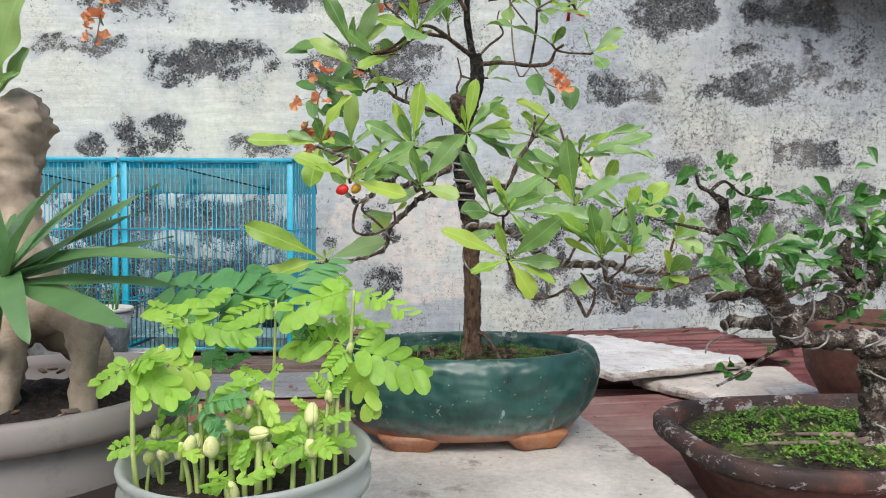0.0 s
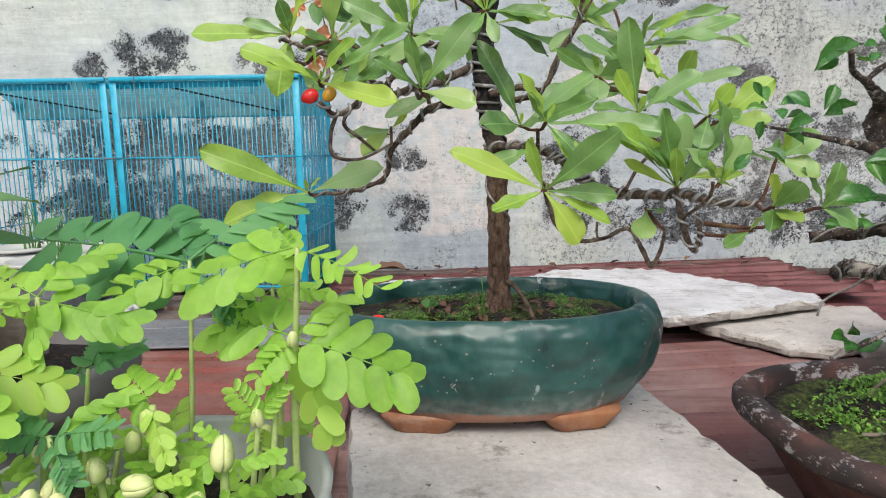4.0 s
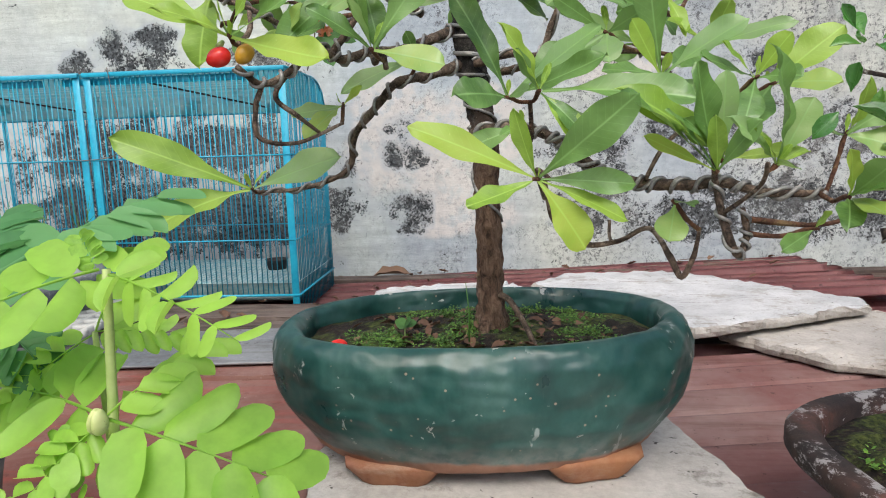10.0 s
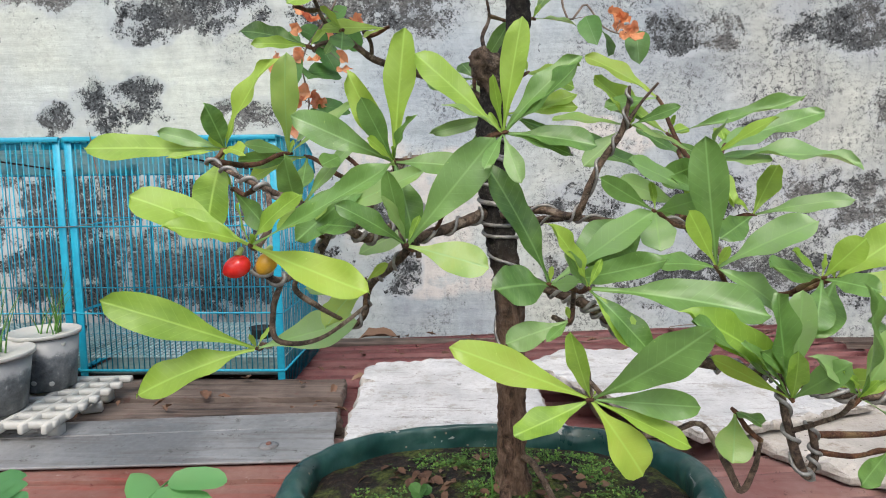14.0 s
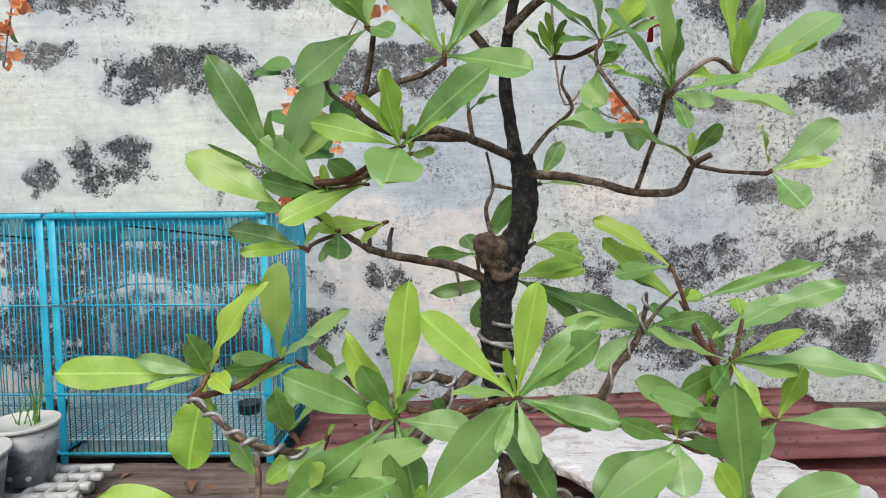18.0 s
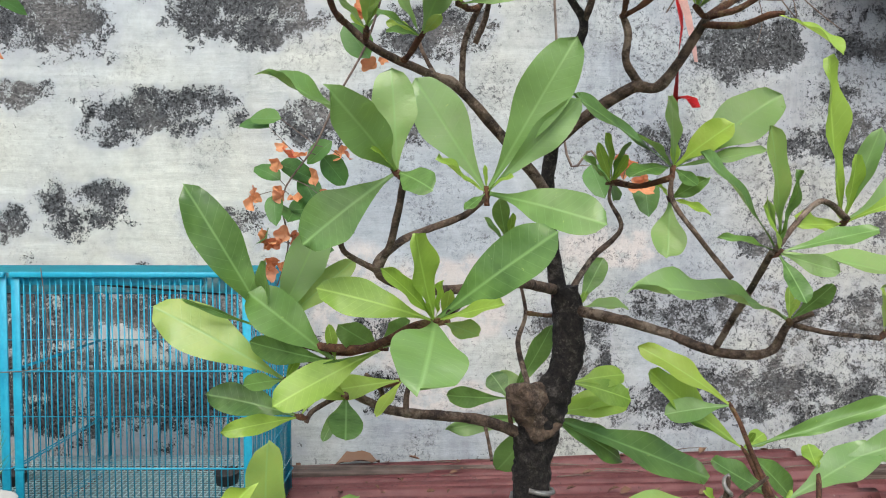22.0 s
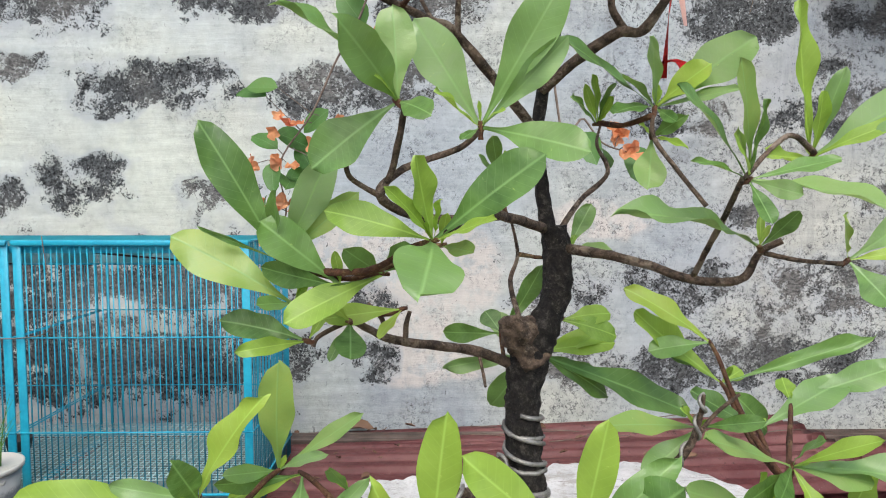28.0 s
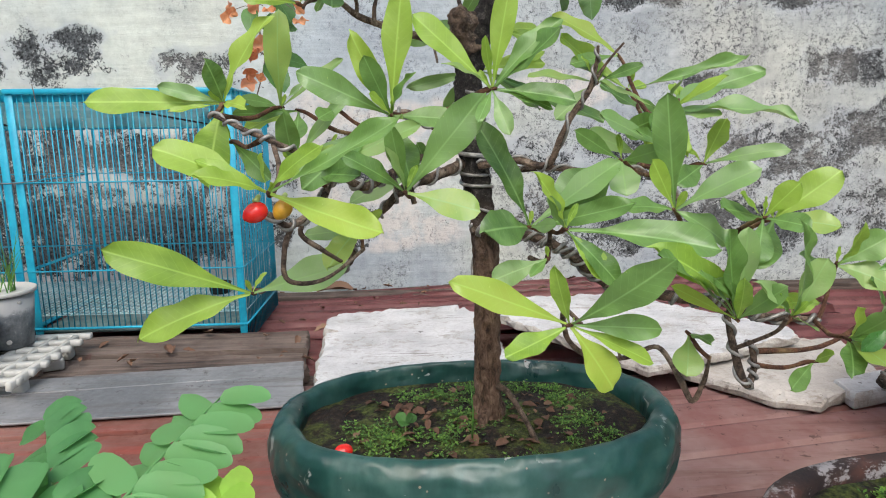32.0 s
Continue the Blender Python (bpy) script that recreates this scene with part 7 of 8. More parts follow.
# ---- brown pot with the small-leaved bonsai ----
rp = thing("bonsai_pot", pose(0.70, 1.002, DECK + 0.006, 0, 0, 5), "oval dark brown unglazed bonsai pot, chalky along the rim", "pot")
OV = (1.10, 0.62)
part("body", lathe([(0.19, 0.0), (0.222, 0.004), (0.250, 0.05), (0.278, 0.105), (0.292, 0.128), (0.288, 0.128), (0.2, 0.02)], 96, OV, 3.2, 0.006), M_CLAY, rp, local=True)
part("rim", lathe([(0.290, 0.124), (0.309, 0.129), (0.313, 0.136), (0.313, 0.150), (0.307, 0.156), (0.288, 0.155), (0.281, 0.148), (0.278, 0.11)], 96, OV, 3.2, 0.004), M_RIM, rp, "broad flat chalky rim", local=True)
part("soil", mound(0.308, 0.172, 0.132, 0.020, 13, 3.2, 64, 16, 0.012), M_SOIL, rp, "mossy soil", local=True)
weeds("moss_and_weeds", "bright green moss and clover on the brown pot's soil", (0.70, 1.002), 0.29, 0.158, DECK + 0.144, 260, 0.0115, M_WEED2, 21, -0.10)
for x, y, t in ((-0.15, -0.10, 0), (0.15, -0.10, 0), (-0.15, 0.10, 180), (0.15, 0.10, 180)):
    part("foot", rbox(0.07, 0.03, 0.012, 0.003, m=Matrix.Translation((x, y, -0.002))), M_CLAY, rp, local=True)

for rows in ([(0.46, 0.955, -0.052, 0.0025), (0.53, 0.94, -0.044, 0.0032), (0.60, 0.935, -0.042, 0.0045), (0.66, 0.945, -0.04, 0.007)], [(0.50, 0.99, -0.050, 0.002), (0.57, 0.975, -0.042, 0.003), (0.66, 0.95, -0.038, 0.006)],
             [(0.53, 1.06, -0.05, 0.002), (0.55, 1.05, -0.02, 0.0022), (0.57, 1.03, -0.044, 0.002)]):
    root = tube(bmesh.new(), catmull(rows, 6), 7, 0.35)
    tagged(part("dead_root", root, M_TWIG), "pale dead root lying on the brown pot's soil", "root", "dead roots")

DARK_LEAVES = [leaf_mesh("leaf", M_LEAF2, w, 0.6, c, 0.8, i + 30, f, 6) for i, (w, c, f) in enumerate(((0.27, 0.25, 0.3), (0.32, 0.5, 0.2), (0.25, -0.2, 0.4), (0.30, 0.1, 0.45)))]
bonsai = thing("bonsai_tree", pose(0.63, 0.94, -0.05), "gnarled bonsai with pale knotted bark, wired limbs and small dark leaves", "tree")


def limb(*rows, wired=0):
    line = catmull(rows, 8)
    part("limb", tube(bmesh.new(), line, 12, 0.6), M_BARK2, bonsai)
    if wired:
        part("wire", tube(bmesh.new(), helix(line, wired, 0.001, 0.0017), 6), M_WIRE, bonsai, "grey aluminium training wire")
    return line


limb((0.669, 0.953, -0.068, 0.0290), (0.667, 0.950, -0.010, 0.0240), (0.661, 0.950, 0.032, 0.0211), (0.655, 0.940, 0.076, 0.0218), (0.643, 0.930, 0.108, 0.0194), (0.596, 0.920, 0.117, 0.0148), (0.556, 0.910, 0.118, 0.0125), (0.511, 0.890, 0.125, 0.0148), (0.485, 0.880, 0.136, 0.0190), (0.469, 0.870, 0.159, 0.0151), (0.443, 0.850, 0.180, 0.0103), (0.397, 0.800, 0.206, 0.0080), (0.372, 0.770, 0.220, 0.0069), wired=7)
limb((0.471, 0.870, 0.163, 0.0124), (0.437, 0.830, 0.193, 0.0092), (0.400, 0.770, 0.216, 0.0070), (0.381, 0.740, 0.233, 0.0067), (0.380, 0.735, 0.241, 0.0029))
limb((0.484, 0.880, 0.154, 0.0126), (0.520, 0.880, 0.165, 0.0128), (0.564, 0.900, 0.172, 0.0143), (0.592, 0.900, 0.195, 0.0135), (0.621, 0.900, 0.216, 0.0127), (0.660, 0.900, 0.230, 0.0090), (0.699, 0.900, 0.263, 0.0051), wired=6)
limb((0.488, 0.900, 0.147, 0.0129), (0.498, 0.970, 0.134, 0.0098), (0.494, 1.030, 0.124, 0.0092), (0.490, 1.060, 0.122, 0.0094), (0.473, 1.060, 0.113, 0.0073), wired=4)
limb((0.479, 0.900, 0.175, 0.0082), (0.504, 1.000, 0.178, 0.0080), (0.493, 1.070, 0.165, 0.0074), (0.462, 1.100, 0.157, 0.0075), wired=3)
limb((0.383, 0.780, 0.217, 0.0070), (0.368, 0.780, 0.242, 0.0054), (0.358, 0.790, 0.262, 0.0062), (0.352, 0.800, 0.274, 0.0070), (0.353, 0.810, 0.294, 0.0071), (0.350, 0.800, 0.311, 0.0054), (0.321, 0.770, 0.323, 0.0030), (0.298, 0.750, 0.330, 0.0022), (0.289, 0.740, 0.344, 0.0016))
limb((0.350, 0.800, 0.274, 0.0047), (0.312, 0.790, 0.280, 0.0023), (0.268, 0.785, 0.289, 0.0015), (0.245, 0.780, 0.293, 0.0011))
limb((0.445, 0.840, 0.185, 0.0034), (0.470, 0.850, 0.193, 0.0030), (0.498, 0.860, 0.205, 0.0031), (0.550, 0.880, 0.210, 0.0028), (0.588, 0.900, 0.203, 0.0039))
limb((0.592, 0.900, 0.199, 0.0048), (0.535, 0.870, 0.226, 0.0037), (0.491, 0.850, 0.241, 0.0031), (0.472, 0.840, 0.260, 0.0030), (0.457, 0.830, 0.278, 0.0022))
limb((0.595, 0.900, 0.211, 0.0087), (0.563, 0.880, 0.237, 0.0084), (0.553, 0.870, 0.253, 0.0074), (0.561, 0.870, 0.269, 0.0037))
limb((0.613, 0.900, 0.220, 0.0058), (0.599, 0.890, 0.261, 0.0048), (0.582, 0.880, 0.294, 0.0047), (0.592, 0.880, 0.312, 0.0028))
limb((0.491, 0.890, 0.121, 0.0046), (0.480, 0.920, 0.098, 0.0028), (0.459, 0.940, 0.069, 0.0024), (0.415, 0.950, 0.040, 0.0017))
limb((0.317, 0.770, 0.323, 0.0022), (0.336, 0.770, 0.337, 0.0018), (0.370, 0.790, 0.322, 0.0016), (0.415, 0.800, 0.316, 0.0012))
part("wire", tube(bmesh.new(), catmull([(0.394, 0.945, 0.091, 0.0014), (0.401, 0.950, 0.105, 0.0014), (0.427, 0.970, 0.111, 0.0014), (0.461, 1.000, 0.111, 0.0014), (0.487, 1.020, 0.117, 0.0014)], 6), 6), M_WIRE, bonsai, "loose end of grey training wire")
for x, y, z, spread, count, size in ((0.289, 0.740, 0.343, 0.010, 8, 0.017), (0.326, 0.760, 0.350, 0.015, 14, 0.018), (0.356, 0.780, 0.336, 0.012, 11, 0.020), (0.370, 0.780, 0.318, 0.014, 10, 0.027), (0.411, 0.800, 0.321, 0.018, 9, 0.032), (0.431, 0.800, 0.316, 0.010, 3, 0.034), (0.255, 0.780, 0.307, 0.012, 10, 0.022), (0.244, 0.780, 0.276, 0.009, 5, 0.022), (0.293, 0.780, 0.300, 0.010, 9, 0.024), (0.263, 0.780, 0.288, 0.010, 6, 0.020), (0.363, 0.780, 0.295, 0.009, 8, 0.020), (0.357, 0.740, 0.253, 0.018, 9, 0.042), (0.341, 0.760, 0.239, 0.015, 8, 0.033), (0.400, 0.780, 0.261, 0.017, 9, 0.036), (0.433, 0.800, 0.256, 0.015, 7, 0.030), (0.366, 0.780, 0.228, 0.011, 6, 0.028), (0.421, 0.800, 0.244, 0.013, 6, 0.034), (0.476, 0.850, 0.222, 0.021, 12, 0.028), (0.505, 0.860, 0.245, 0.021, 13, 0.030), (0.511, 0.880, 0.190, 0.022, 12, 0.026), (0.468, 0.860, 0.198, 0.014, 6, 0.024), (0.481, 0.860, 0.252, 0.016, 7, 0.030), (0.526, 0.860, 0.283, 0.022, 9, 0.040), (0.545, 0.860, 0.313, 0.022, 8, 0.042), (0.520, 0.860, 0.308, 0.008, 4, 0.028), (0.579, 0.880, 0.285, 0.025, 11, 0.036), (0.593, 0.880, 0.328, 0.017, 5, 0.040), (0.572, 0.880, 0.245, 0.024, 13, 0.036), (0.604, 0.880, 0.238, 0.019, 8, 0.040), (0.609, 0.900, 0.205, 0.023, 9, 0.036), (0.564, 0.900, 0.180, 0.023, 9, 0.030), (0.609, 0.950, 0.140, 0.020, 9, 0.022), (0.620, 0.920, 0.153, 0.018, 6, 0.034), (0.474, 1.050, 0.178, 0.010, 5, 0.026), (0.484, 1.030, 0.190, 0.008, 3, 0.022), (0.428, 0.950, 0.067, 0.011, 6, 0.034), (0.474, 0.950, 0.063, 0.008, 2, 0.038), (0.495, 0.930, 0.085, 0.009, 4, 0.022), (0.582, 0.850, 0.367, 0.013, 4, 0.036), (0.658, 0.900, 0.262, 0.030, 14, 0.038), (0.698, 0.900, 0.279, 0.031, 14, 0.038), (0.265, 0.745, 0.329, 0.003, 2, 0.042)):
    for _ in range(int(count * 0.62 + 0.5)):
        v = Vector((RNG.gauss(0, 1), RNG.gauss(0, 0.8), RNG.gauss(0, 0.8))) * spread * 0.62
        d = v.normalized() + Vector((0, -0.25, 0.3))
        place(bonsai, RNG.choice(DARK_LEAVES), "leaf", Vector((x, y, z)) + v * 0.6, d, (RNG.uniform(-0.6, 0.6), -0.6, 0.6), size * RNG.uniform(0.6, 1.0), RNG.uniform(0.8, 1.15))

# ---- another brown pot behind ----
bp = thing("bonsai_pot", pose(1.06, 1.42, DECK + 0.06), "round-shouldered red-brown clay pot standing on a low clay saucer", "pot")
part("body", lathe([(0.12, 0.0), (0.16, 0.01), (0.20, 0.09), (0.212, 0.15), (0.216, 0.2), (0.208, 0.215), (0.195, 0.212), (0.19, 0.15)], 72, (1.0, 0.8), 2.2, 0.006), M_CLAY, bp, local=True)
part("soil", mound(0.196, 0.157, 0.175, 0.02, 17, 2.2, 40, 8, 0.008), M_SOIL, bp, local=True)
saucer = lathe([(0.10, 0.0), (0.145, 0.002), (0.165, 0.03), (0.168, 0.048), (0.160, 0.050), (0.12, 0.049)], 56, (1.0, 0.8), 2.2, 0.006)
bmesh.ops.transform(saucer, matrix=Matrix.Translation((1.06, 1.42, DECK + 0.0105)), verts=list(saucer.verts))
tagged(part("clay_saucer", saucer, M_CLAY), "low red-brown clay saucer under the round-shouldered pot", "saucer")
hidden = thing("bonsai_tree", pose(1.06, 1.42, 0.05), "bushy small-leaved bonsai in the red-brown clay pot", "tree")
part("trunk", tube(bmesh.new(), catmull([(1.05, 1.42, 0.03, 0.022), (1.06, 1.41, 0.11, 0.018), (1.03, 1.40, 0.18, 0.014), (1.01, 1.40, 0.25, 0.008)], 6), 10, 0.3), M_BARK2, hidden)
for _ in range(110):
    v = Vector((RNG.gauss(0, 0.085), RNG.gauss(0, 0.07), RNG.gauss(0, 0.05)))
    place(hidden, RNG.choice(DARK_LEAVES), "leaf", Vector((1.06, 1.42, 0.22)) + v, v + Vector((0, -0.05, 0.04)), (RNG.uniform(-0.5, 0.5), -0.6, 0.7), RNG.uniform(0.025, 0.045), 1.2)

# ---- hanging shrub with hat-shaped flowers ----
def hat_mesh(seed):
    """A flower: a round papery collar, cupped and notched, with a short tube."""
    rnd = random.Random(seed)
    bm = bmesh.new()
    n = 24
    mid = bm.verts.new((0.12, 0, -0.06))
    last = None
    for f in (0.3, 0.55, 0.8, 1.0):
        ring = []
        for k in range(n):
            a = 2 * math.pi * k / n
            r = f * (0.48 + f * 0.07 * math.sin(4 * a + seed))
            ring.append(bm.verts.new((0.5 * f * 0.6 + r * math.cos(a) * 0.8, r * math.sin(a), 0.30 * f * f * (0.6 + 0.5 * math.cos(a + seed)) + f * f * 0.13 * math.sin(4 * a + seed * 2) + rnd.uniform(-0.012, 0.012))))
        for k in range(n):
            if last is None:
                bm.faces.new((mid, ring[k], ring[(k + 1) % n]))
            else:
                bm.faces.new((last[k], ring[k], ring[(k + 1) % n], last[(k + 1) % n]))
        last = ring
    return link_mesh(bm, "flower", M_PETAL)


HATS = [hat_mesh(i) for i in range(4)]
SHRUB = [leaf_mesh("leaf", M_LEAF3, w, 0.42, c, 0.5, i + 50, 0.12, 7) for i, (w, c) in enumerate(((0.30, 0.2), (0.34, 0.1), (0.28, 0.35)))]


over = tube(bmesh.new(), catmull([(-2.0, 3.08, 1.95, 0.02), (-1.7, 2.3, 2.02, 0.018), (-0.6, 2.2, 2.03, 0.014), (0.6, 2.2, 2.02, 0.012), (1.5, 2.3, 2.02, 0.012), (1.6, 2.95, 1.9, 0.012)], 8), 8, 0.2)
tagged(part("overhead_branch", over, M_TWIG), "long bare shrub branch reaching over from the wall", "branch")


def sprig(vine, flowers, leaves):
    s = thing("flowering_sprig", pose(*vine[0]), "hanging shrub sprig with papery orange hat-shaped flowers", "sprig", "hanging flower sprigs")
    vine = [(vine[0][0] - 0.04, 2.2, 2.02)] + vine
    line = catmull([(*p, 0.0035 - 0.002 * i / len(vine)) for i, p in enumerate(vine)], 6)
    part("stem", tube(bmesh.new(), line, 6), M_TWIG, s)

    def near(p):
        q = min(line, key=lambda r: (Vector(r[:3]) - Vector(p)).length)
        return Vector(q[:3])

    for p in flowers:
        c = Vector(p)
        a = near(p)
        if (c - a).length > 0.03:
            part("stalk", tube(bmesh.new(), [(*a, 0.0012), (*(a.lerp(c, 0.5) + Vector((0, 0, 0.008))), 0.001), (*c, 0.0009)], 5), M_TWIG, s)
        for _ in range(RNG.choice((3, 3, 4, 5))):
            v = Vector((RNG.gauss(0, 0.014), RNG.gauss(0, 0.012), RNG.gauss(0, 0.014)))
            place(s, RNG.choice(HATS), "flower", c + v, (RNG.gauss(0, 1), RNG.gauss(-0.4, 0.6), RNG.gauss(0, 1)), (RNG.gauss(0, 0.6), -1, RNG.gauss(0.2, 0.6)), RNG.uniform(0.028, 0.048))
    for p in leaves:
        c = Vector(p)
        a = near(p)
        d = (c - a) + Vector((RNG.gauss(0, 0.02), RNG.gauss(-0.01, 0.02), RNG.gauss(-0.02, 0.02)))
        l = RNG.uniform(0.075, 0.105)
        d = d.normalized()
        if (c - a).length > 0.06:
            part("stalk", tube(bmesh.new(), [(*a, 0.0012), (*(c - d * l * 0.5), 0.0009)], 5), M_TWIG, s)
        place(s, RNG.choice(SHRUB), "leaf", c - d * l * 0.5, d, (RNG.uniform(-0.5, 0.5), -0.8, 0.5), l)


sprig([(-0.131, 2.200, 1.545), (-0.151, 2.200, 1.311), (-0.209, 2.200, 1.094), (-0.282, 2.200, 0.956), (-0.340, 2.200, 0.834), (-0.420, 2.200, 0.713), (-0.407, 2.200, 0.594), (-0.435, 2.200, 0.490)],
      [(-0.149, 2.169, 1.345), (-0.084, 2.205, 1.431), (-0.185, 2.184, 1.436), (-0.259, 2.212, 1.306), (-0.212, 2.215, 1.253), (-0.219, 2.148, 1.163), (-0.163, 2.142, 1.222), (-0.205, 2.240, 1.072), (-0.393, 2.171, 0.809), (-0.398, 2.168, 0.713), (-0.280, 2.259, 0.808), (-0.314, 2.196, 0.699), (-0.427, 2.240, 0.599), (-0.438, 2.197, 0.534), (-0.484, 2.217, 0.713), (-0.429, 2.158, 0.596), (-0.391, 2.216, 0.608)],
      [(-0.206, 2.244, 1.144), (-0.239, 2.203, 1.087), (-0.466, 2.229, 0.774), (-0.388, 2.221, 0.774), (-0.429, 2.148, 0.683), (-0.359, 2.231, 0.722), (-0.334, 2.211, 0.820), (-0.391, 2.176, 0.669), (-0.455, 2.144, 0.611), (-0.351, 2.244, 0.591), (-0.379, 2.197, 0.542), (-0.468, 2.226, 0.904), (-0.504, 2.245, 0.898), (-0.365, 2.226, 0.683), (-0.302, 2.251, 0.777)])
sprig([(-0.490, 2.200, 1.508), (-0.442, 2.200, 1.423), (-0.471, 2.200, 1.352), (-0.497, 2.200, 1.298)],
      [(-0.489, 2.187, 1.293), (-0.451, 2.236, 1.438), (-0.514, 2.193, 1.310), (-0.483, 2.252, 1.301)],
      [(-0.566, 2.245, 1.266), (-0.434, 2.152, 1.244), (-0.415, 2.156, 1.313), (-0.493, 2.166, 1.415), (-0.415, 2.256, 1.391)])
sprig([(-1.004, 2.200, 1.499), (-1.044, 2.200, 1.343), (-1.085, 2.200, 1.235), (-1.138, 2.200, 1.082), (-1.176, 2.200, 0.900)],
      [(-1.055, 2.192, 1.363), (-1.168, 2.215, 1.208), (-1.041, 2.176, 1.258), (-1.136, 2.201, 1.196), (-1.145, 2.186, 1.109), (-1.125, 2.182, 1.048), (-1.164, 2.210, 0.985), (-1.176, 2.210, 0.917), (-1.242, 2.249, 0.983)],
      [(-1.089, 2.222, 1.183), (-1.162, 2.251, 1.148), (-1.186, 2.243, 1.014), (-1.220, 2.259, 1.197), (-1.228, 2.221, 1.101)])
sprig([(0.262, 2.200, 1.521), (0.240, 2.200, 1.395), (0.224, 2.200, 1.301), (0.240, 2.200, 1.247)],
      [(0.211, 2.160, 1.332), (0.239, 2.243, 1.269), (0.233, 2.256, 1.467), (0.248, 2.249, 1.335), (0.210, 2.208, 1.390)],
      [(0.197, 2.226, 1.365), (0.272, 2.165, 1.305), (0.301, 2.240, 1.405), (0.272, 2.209, 1.431)])
sprig([(0.742, 2.100, 1.481), (0.653, 2.100, 1.361), (0.579, 2.100, 1.286), (0.477, 2.100, 1.123)],
      [(0.391, 2.074, 1.317), (0.587, 2.048, 1.309), (0.648, 2.142, 1.302), (0.738, 2.159, 1.294), (0.645, 2.051, 1.297), (0.705, 2.136, 1.271), (0.416, 2.089, 1.338)],
      [(0.344, 2.058, 1.295), (0.570, 2.075, 1.291), (0.570, 2.132, 1.357), (0.522, 2.145, 1.407)])
sprig([(0.241, 2.100, 0.876), (0.310, 2.100, 0.809), (0.352, 2.100, 0.755), (0.407, 2.100, 0.734)],
      [(0.393, 2.045, 0.728), (0.396, 2.114, 0.771)],
      [(0.308, 2.045, 0.742), (0.373, 2.126, 0.734), (0.430, 2.080, 0.709)])

# ---- bare twigs and a dark limb hanging in front of the wall ----
tangle = thing("dry_twigs", pose(1.0, 2.6, 1.5), "tangle of thin bare dry twigs in front of the wall", "twigs")
for rows in ([(0.6, 2.6, 1.72, 0.003), (0.9, 2.62, 1.66, 0.004), (1.3, 2.6, 1.66, 0.004), (1.7, 2.66, 1.64, 0.005), (1.85, 2.86, 1.62, 0.005)],
             [(0.78, 2.6, 1.28, 0.003), (0.98, 2.62, 1.45, 0.004), (1.16, 2.6, 1.6, 0.005), (1.34, 2.66, 1.74, 0.006), (1.52, 2.86, 1.86, 0.007)],
             [(0.9, 2.65, 1.36, 0.0025), (1.05, 2.6, 1.34, 0.003), (1.22, 2.6, 1.48, 0.004), (1.5, 2.64, 1.60, 0.005), (1.78, 2.86, 1.64, 0.005)],
             [(1.0, 2.62, 1.42, 0.002), (1.12, 2.6, 1.3, 0.002), (1.2, 2.6, 1.24, 0.0015)], [(0.95, 2.6, 1.5, 0.002), (1.0, 2.6, 1.35, 0.002), (1.1, 2.62, 1.25, 0.0015)],
             [(1.05, 2.6, 1.46, 0.002), (1.18, 2.62, 1.38, 0.002), (1.3, 2.6, 1.36, 0.0015)], [(0.8, 2.6, 1.62, 0.003), (0.9, 2.6, 1.5, 0.003), (1.02, 2.6, 1.4, 0.002), (1.06, 2.6, 1.28, 0.0015)],
             [(0.7, 2.6, 1.7, 0.003), (0.85, 2.6, 1.58, 0.003), (0.98, 2.6, 1.54, 0.002)], [(1.12, 2.6, 1.43, 0.0018), (1.35, 2.6, 1.47, 0.0018), (1.6, 2.6, 1.45, 0.0012)],
             [(0.88, 2.6, 1.48, 0.0015), (0.95, 2.6, 1.3, 0.0015), (0.94, 2.6, 1.2, 0.001)], [(1.0, 2.6, 1.56, 0.002), (0.9, 2.6, 1.4, 0.0018), (0.84, 2.6, 1.34, 0.0012)]):
    part("twig", tube(bmesh.new(), catmull(rows, 5), 6, 0.2), M_TWIG, tangle)
dark = thing("leaning_trunk", pose(1.6, 2.75, 1.4), "dark wet leaning tree trunk against the wall top", "trunk")
part("bark", tube(bmesh.new(), catmull([(1.44, 2.90, 2.10, 0.11), (1.53, 2.88, 1.76, 0.13), (1.67, 2.87, 1.57, 0.13), (2.1, 2.86, 1.46, 0.13), (2.5, 2.86, 1.32, 0.13), (2.9, 2.86, 1.2, 0.13), (3.1, 2.86, -0.2, 0.15), (3.1, 2.86, -1.0, 0.18)], 6), 20, 0.2), M_DARK, dark)

# ---- red ribbon on a thread ----
RB = 1.65
ribbon = thing("ribbon", pose(0.335, RB, 0.92), "shiny red ribbon with a pale pink tail hanging on a thread", "ribbon")


def band(rows, width, turn):
    """A flat ribbon along rows of (x, z)."""
    bm = bmesh.new()
    line = []
    for k, p in enumerate(rows):
        a = turn * k / (len(rows) - 1)
        s = Vector((math.cos(a), math.sin(a), 0.15)) * width / 2
        c = Vector((p[0], RB, p[1]))
        line.append((bm.verts.new(c - s), bm.verts.new(c + s)))
    for a, b in zip(line, line[1:]):
        bm.faces.new((a[0], a[1], b[1], b[0]))
    bmesh.ops.solidify(bm, geom=list(bm.faces), thickness=0.0006)
    return bm


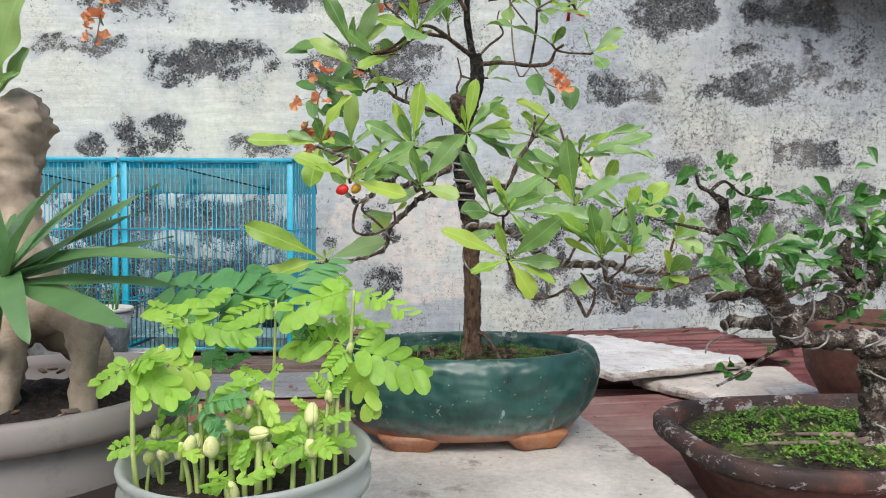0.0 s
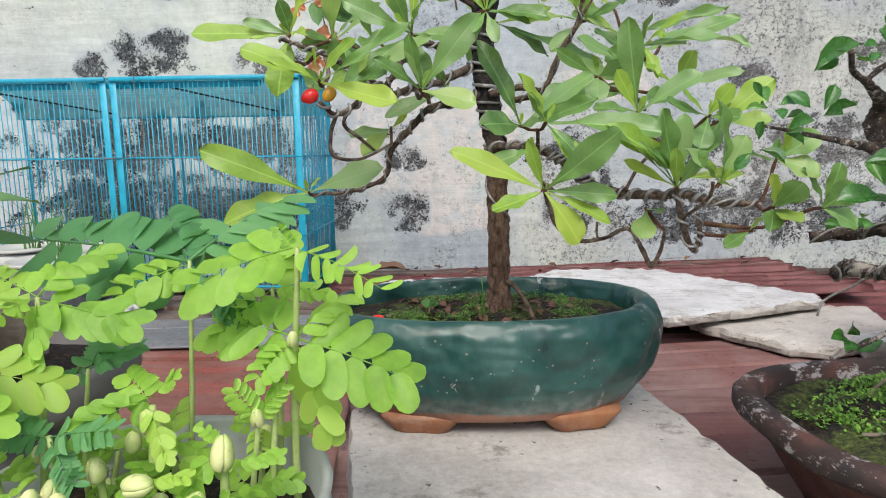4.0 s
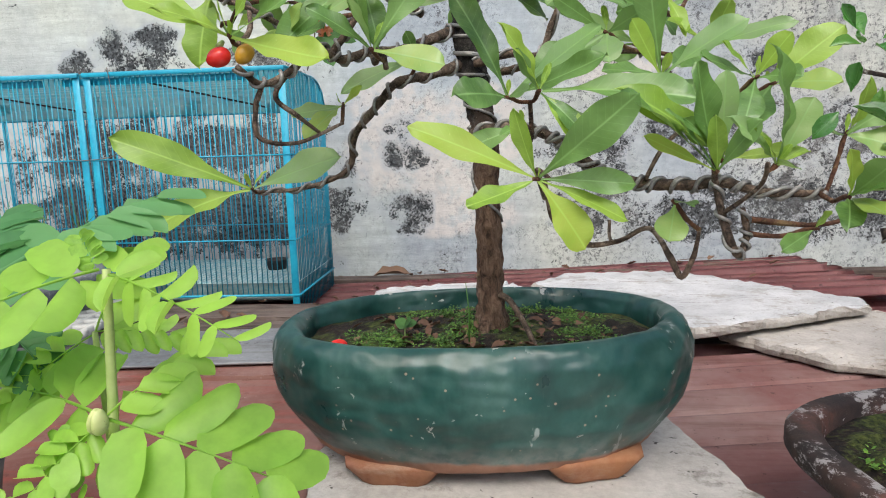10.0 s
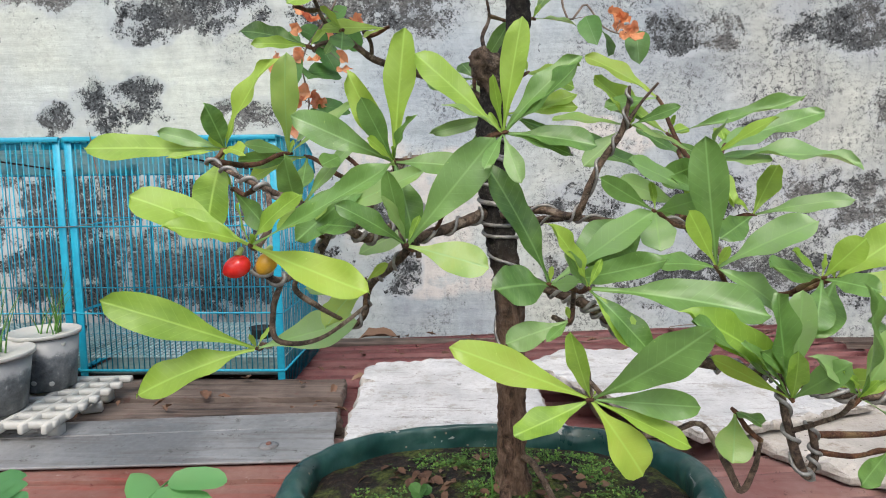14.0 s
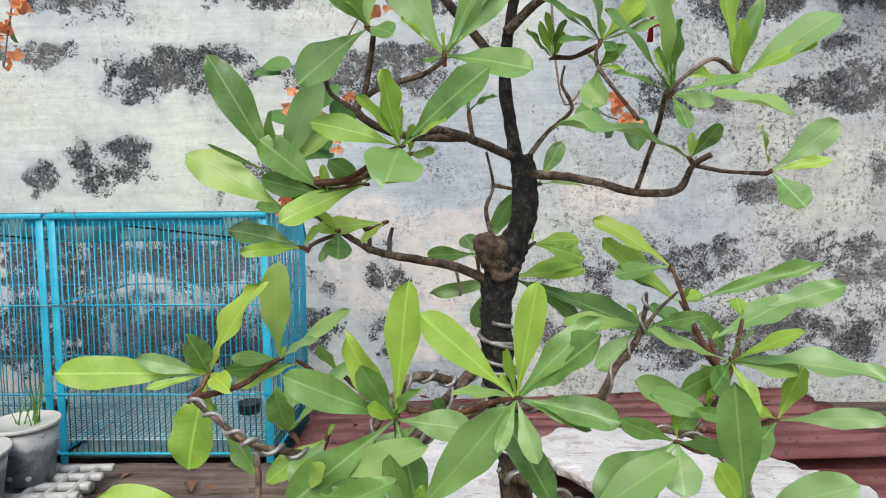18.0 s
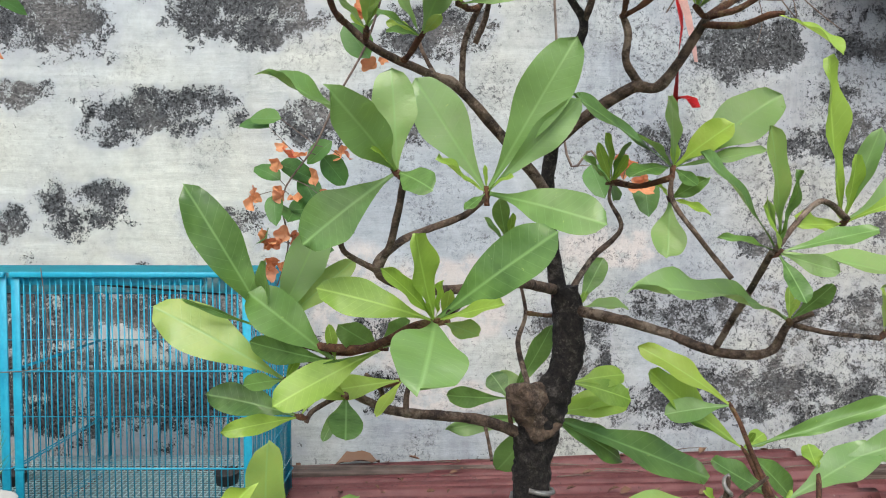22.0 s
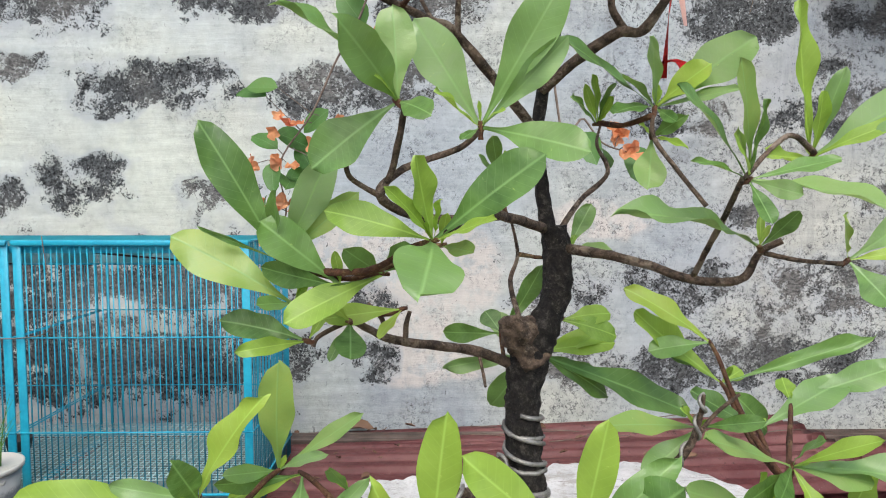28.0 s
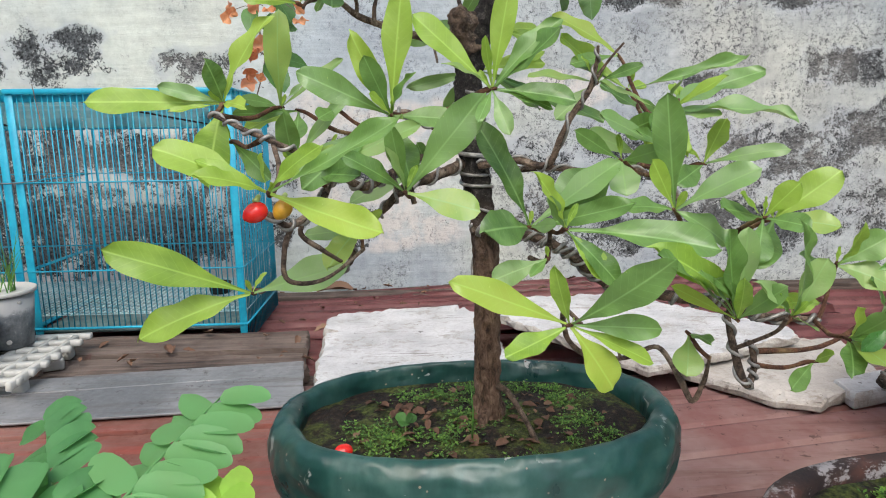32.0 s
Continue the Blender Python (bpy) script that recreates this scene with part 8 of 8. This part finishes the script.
part("red_band", band([(0.337, 1.022), (0.333, 0.99), (0.339, 0.95), (0.334, 0.90), (0.331, 0.85), (0.328, 0.812)], 0.013, 2.2), M_RIBBON, ribbon)
part("tail", band([(0.338, 0.995), (0.348, 0.965), (0.356, 0.93), (0.362, 0.895)], 0.014, 0.8), M_PINK, ribbon)
part("bow", band([(0.327, 0.836), (0.340, 0.842), (0.356, 0.838), (0.364, 0.824)], 0.022, 0.6), M_RIBBON, ribbon)
part("thread", tube(bmesh.new(), [(0.337, RB, 1.02, 0.0008), (0.34, 1.9, 1.5, 0.0008), (0.36, 2.2, 2.02, 0.0008)], 5), M_RUBBER, ribbon)

# ---- litter on the sheets ----
DRY = [leaf_mesh("dry_leaf", M_DRY, w, 0.5, c, 1.6, i + 70, 0.3, 6) for i, (w, c) in enumerate(((0.22, 0.3), (0.28, -0.2), (0.18, 0.45)))]
for k in range(70):
    x = RNG.uniform(-0.62, 1.2)
    y = RNG.uniform(2.42, 3.0) if k < 48 else RNG.uniform(1.98, 2.26)
    if k >= 48:
        x = RNG.uniform(-1.2, -0.3)
    z = sheet_top(x, y) if k < 48 else DECK + 0.012
    m = new("dry_leaf", RNG.choice(DRY))
    l = RNG.uniform(0.014, 0.045)
    m.matrix_world = pose(x, y, z + 0.006, RNG.uniform(-20, 20), RNG.uniform(-15, 15), RNG.uniform(0, 360)) @ Matrix.Diagonal((l, l, l, 1))
    tagged(m, "curled brown dry leaf lying on the deck", "dry leaf", "dry leaves")
curl = new("dry_leaf", DRY[0])
curl.matrix_world = pose(-0.42, 2.96, sheet_top(-0.42, 2.96) + 0.008, 10, -14, 12) @ Matrix.Diagonal((0.16, 0.16, 0.16, 1))
tagged(curl, "large curled brown dry leaf at the foot of the wall", "dry leaf", "dry leaves")
for k in range(16):
    x, y, a, l = RNG.uniform(-0.2, 1.1), RNG.uniform(2.75, 3.0), RNG.uniform(-0.4, 0.4), RNG.uniform(0.05, 0.25)
    z = sheet_top(x, y) + 0.004
    t = tube(bmesh.new(), [(x, y, z, 0.002), (x + l * 0.5 * math.cos(a), y + l * 0.3 * math.sin(a), z + 0.004, 0.0018), (x + l * math.cos(a), y + l * 0.6 * math.sin(a), z, 0.001)], 5)
    tagged(part("twig", t, M_TWIG), "thin dry twig on the roofing sheet", "twig", "fallen twigs")
for k in range(100):
    # litter on the soil of the green pot
    a, f = RNG.uniform(0, 6.283), math.sqrt(RNG.random()) * 0.85
    m = new("dry_leaf", RNG.choice(DRY))
    l = RNG.uniform(0.006, 0.019)
    m.matrix_world = pose(POT[0] + 0.19 * f * math.cos(a), POT[1] + 0.115 * f * math.sin(a), SLAB + 0.139 + 0.011 * (1 - f * f), RNG.uniform(-25, 25), RNG.uniform(-20, 20), RNG.uniform(0, 360)) @ Matrix.Diagonal((l, l * 1.4, l, 1))
    tagged(m, "small brown dry leaf on the pot's soil", "dry leaf", "dry leaves on the soil")
CLOVER = leaf_mesh("leaf", M_LEAF3, 0.45, 0.5, 0.1, 0.2, 3, 0.1, 7)
sprout = thing("sprout", pose(-0.045, 1.125, 0.045), "round-leaved green sprout in the pot's soil", "sprout")
for b, t in ((20, 20), (140, 30), (255, 10), (320, 45)):
    a, e = radians(b), radians(t)
    place(sprout, CLOVER, "leaf", (-0.045, 1.125, 0.058), (math.cos(a) * math.cos(e), math.sin(a) * math.cos(e), math.sin(e)), (0, -0.5, 0.8), 0.015)
part("stem", tube(bmesh.new(), [(-0.045, 1.125, 0.04, 0.001), (-0.045, 1.125, 0.058, 0.001)], 5), M_STEM, sprout)
blade = thing("grass_blade", pose(0.03, 1.10, 0.04), "single thin grass blade beside the trunk", "grass")
part("blade", tube(bmesh.new(), [(0.030, 1.10, 0.04, 0.0012), (0.031, 1.098, 0.08, 0.001), (0.028, 1.095, 0.115, 0.0004)], 4), M_BLADE, blade)

# ---- yellow basket behind the planter ----
M_YELLOW = plastic("yellow_plastic", (0.62, 0.36, 0.02), (0.70, 0.44, 0.04), (0.40, 0.20, 0.03), 0.45)
basket = thing("basket", pose(-1.348, 1.700, DECK + 0.0105), "small yellow slatted plastic basket on the rusty sheet", "basket")
part("rim", lathe([(0.118, 0.21), (0.128, 0.212), (0.130, 0.228), (0.120, 0.232), (0.116, 0.222)], 40), M_YELLOW, basket, local=True)
part("base", lathe([(0.02, 0.0), (0.098, 0.0), (0.102, 0.02), (0.098, 0.022), (0.02, 0.006)], 40), M_YELLOW, basket, local=True)
slat = rbox(0.016, 0.004, 0.2, 0.001)
for k in range(20):
    part("slat", slat.copy(), M_YELLOW, basket, local=True).matrix_basis = pose(0, 0, 0, 0, 0, 18 * k) @ Matrix.Translation((0, -0.110, 0.115)) @ pose(0, 0, 0, 5)
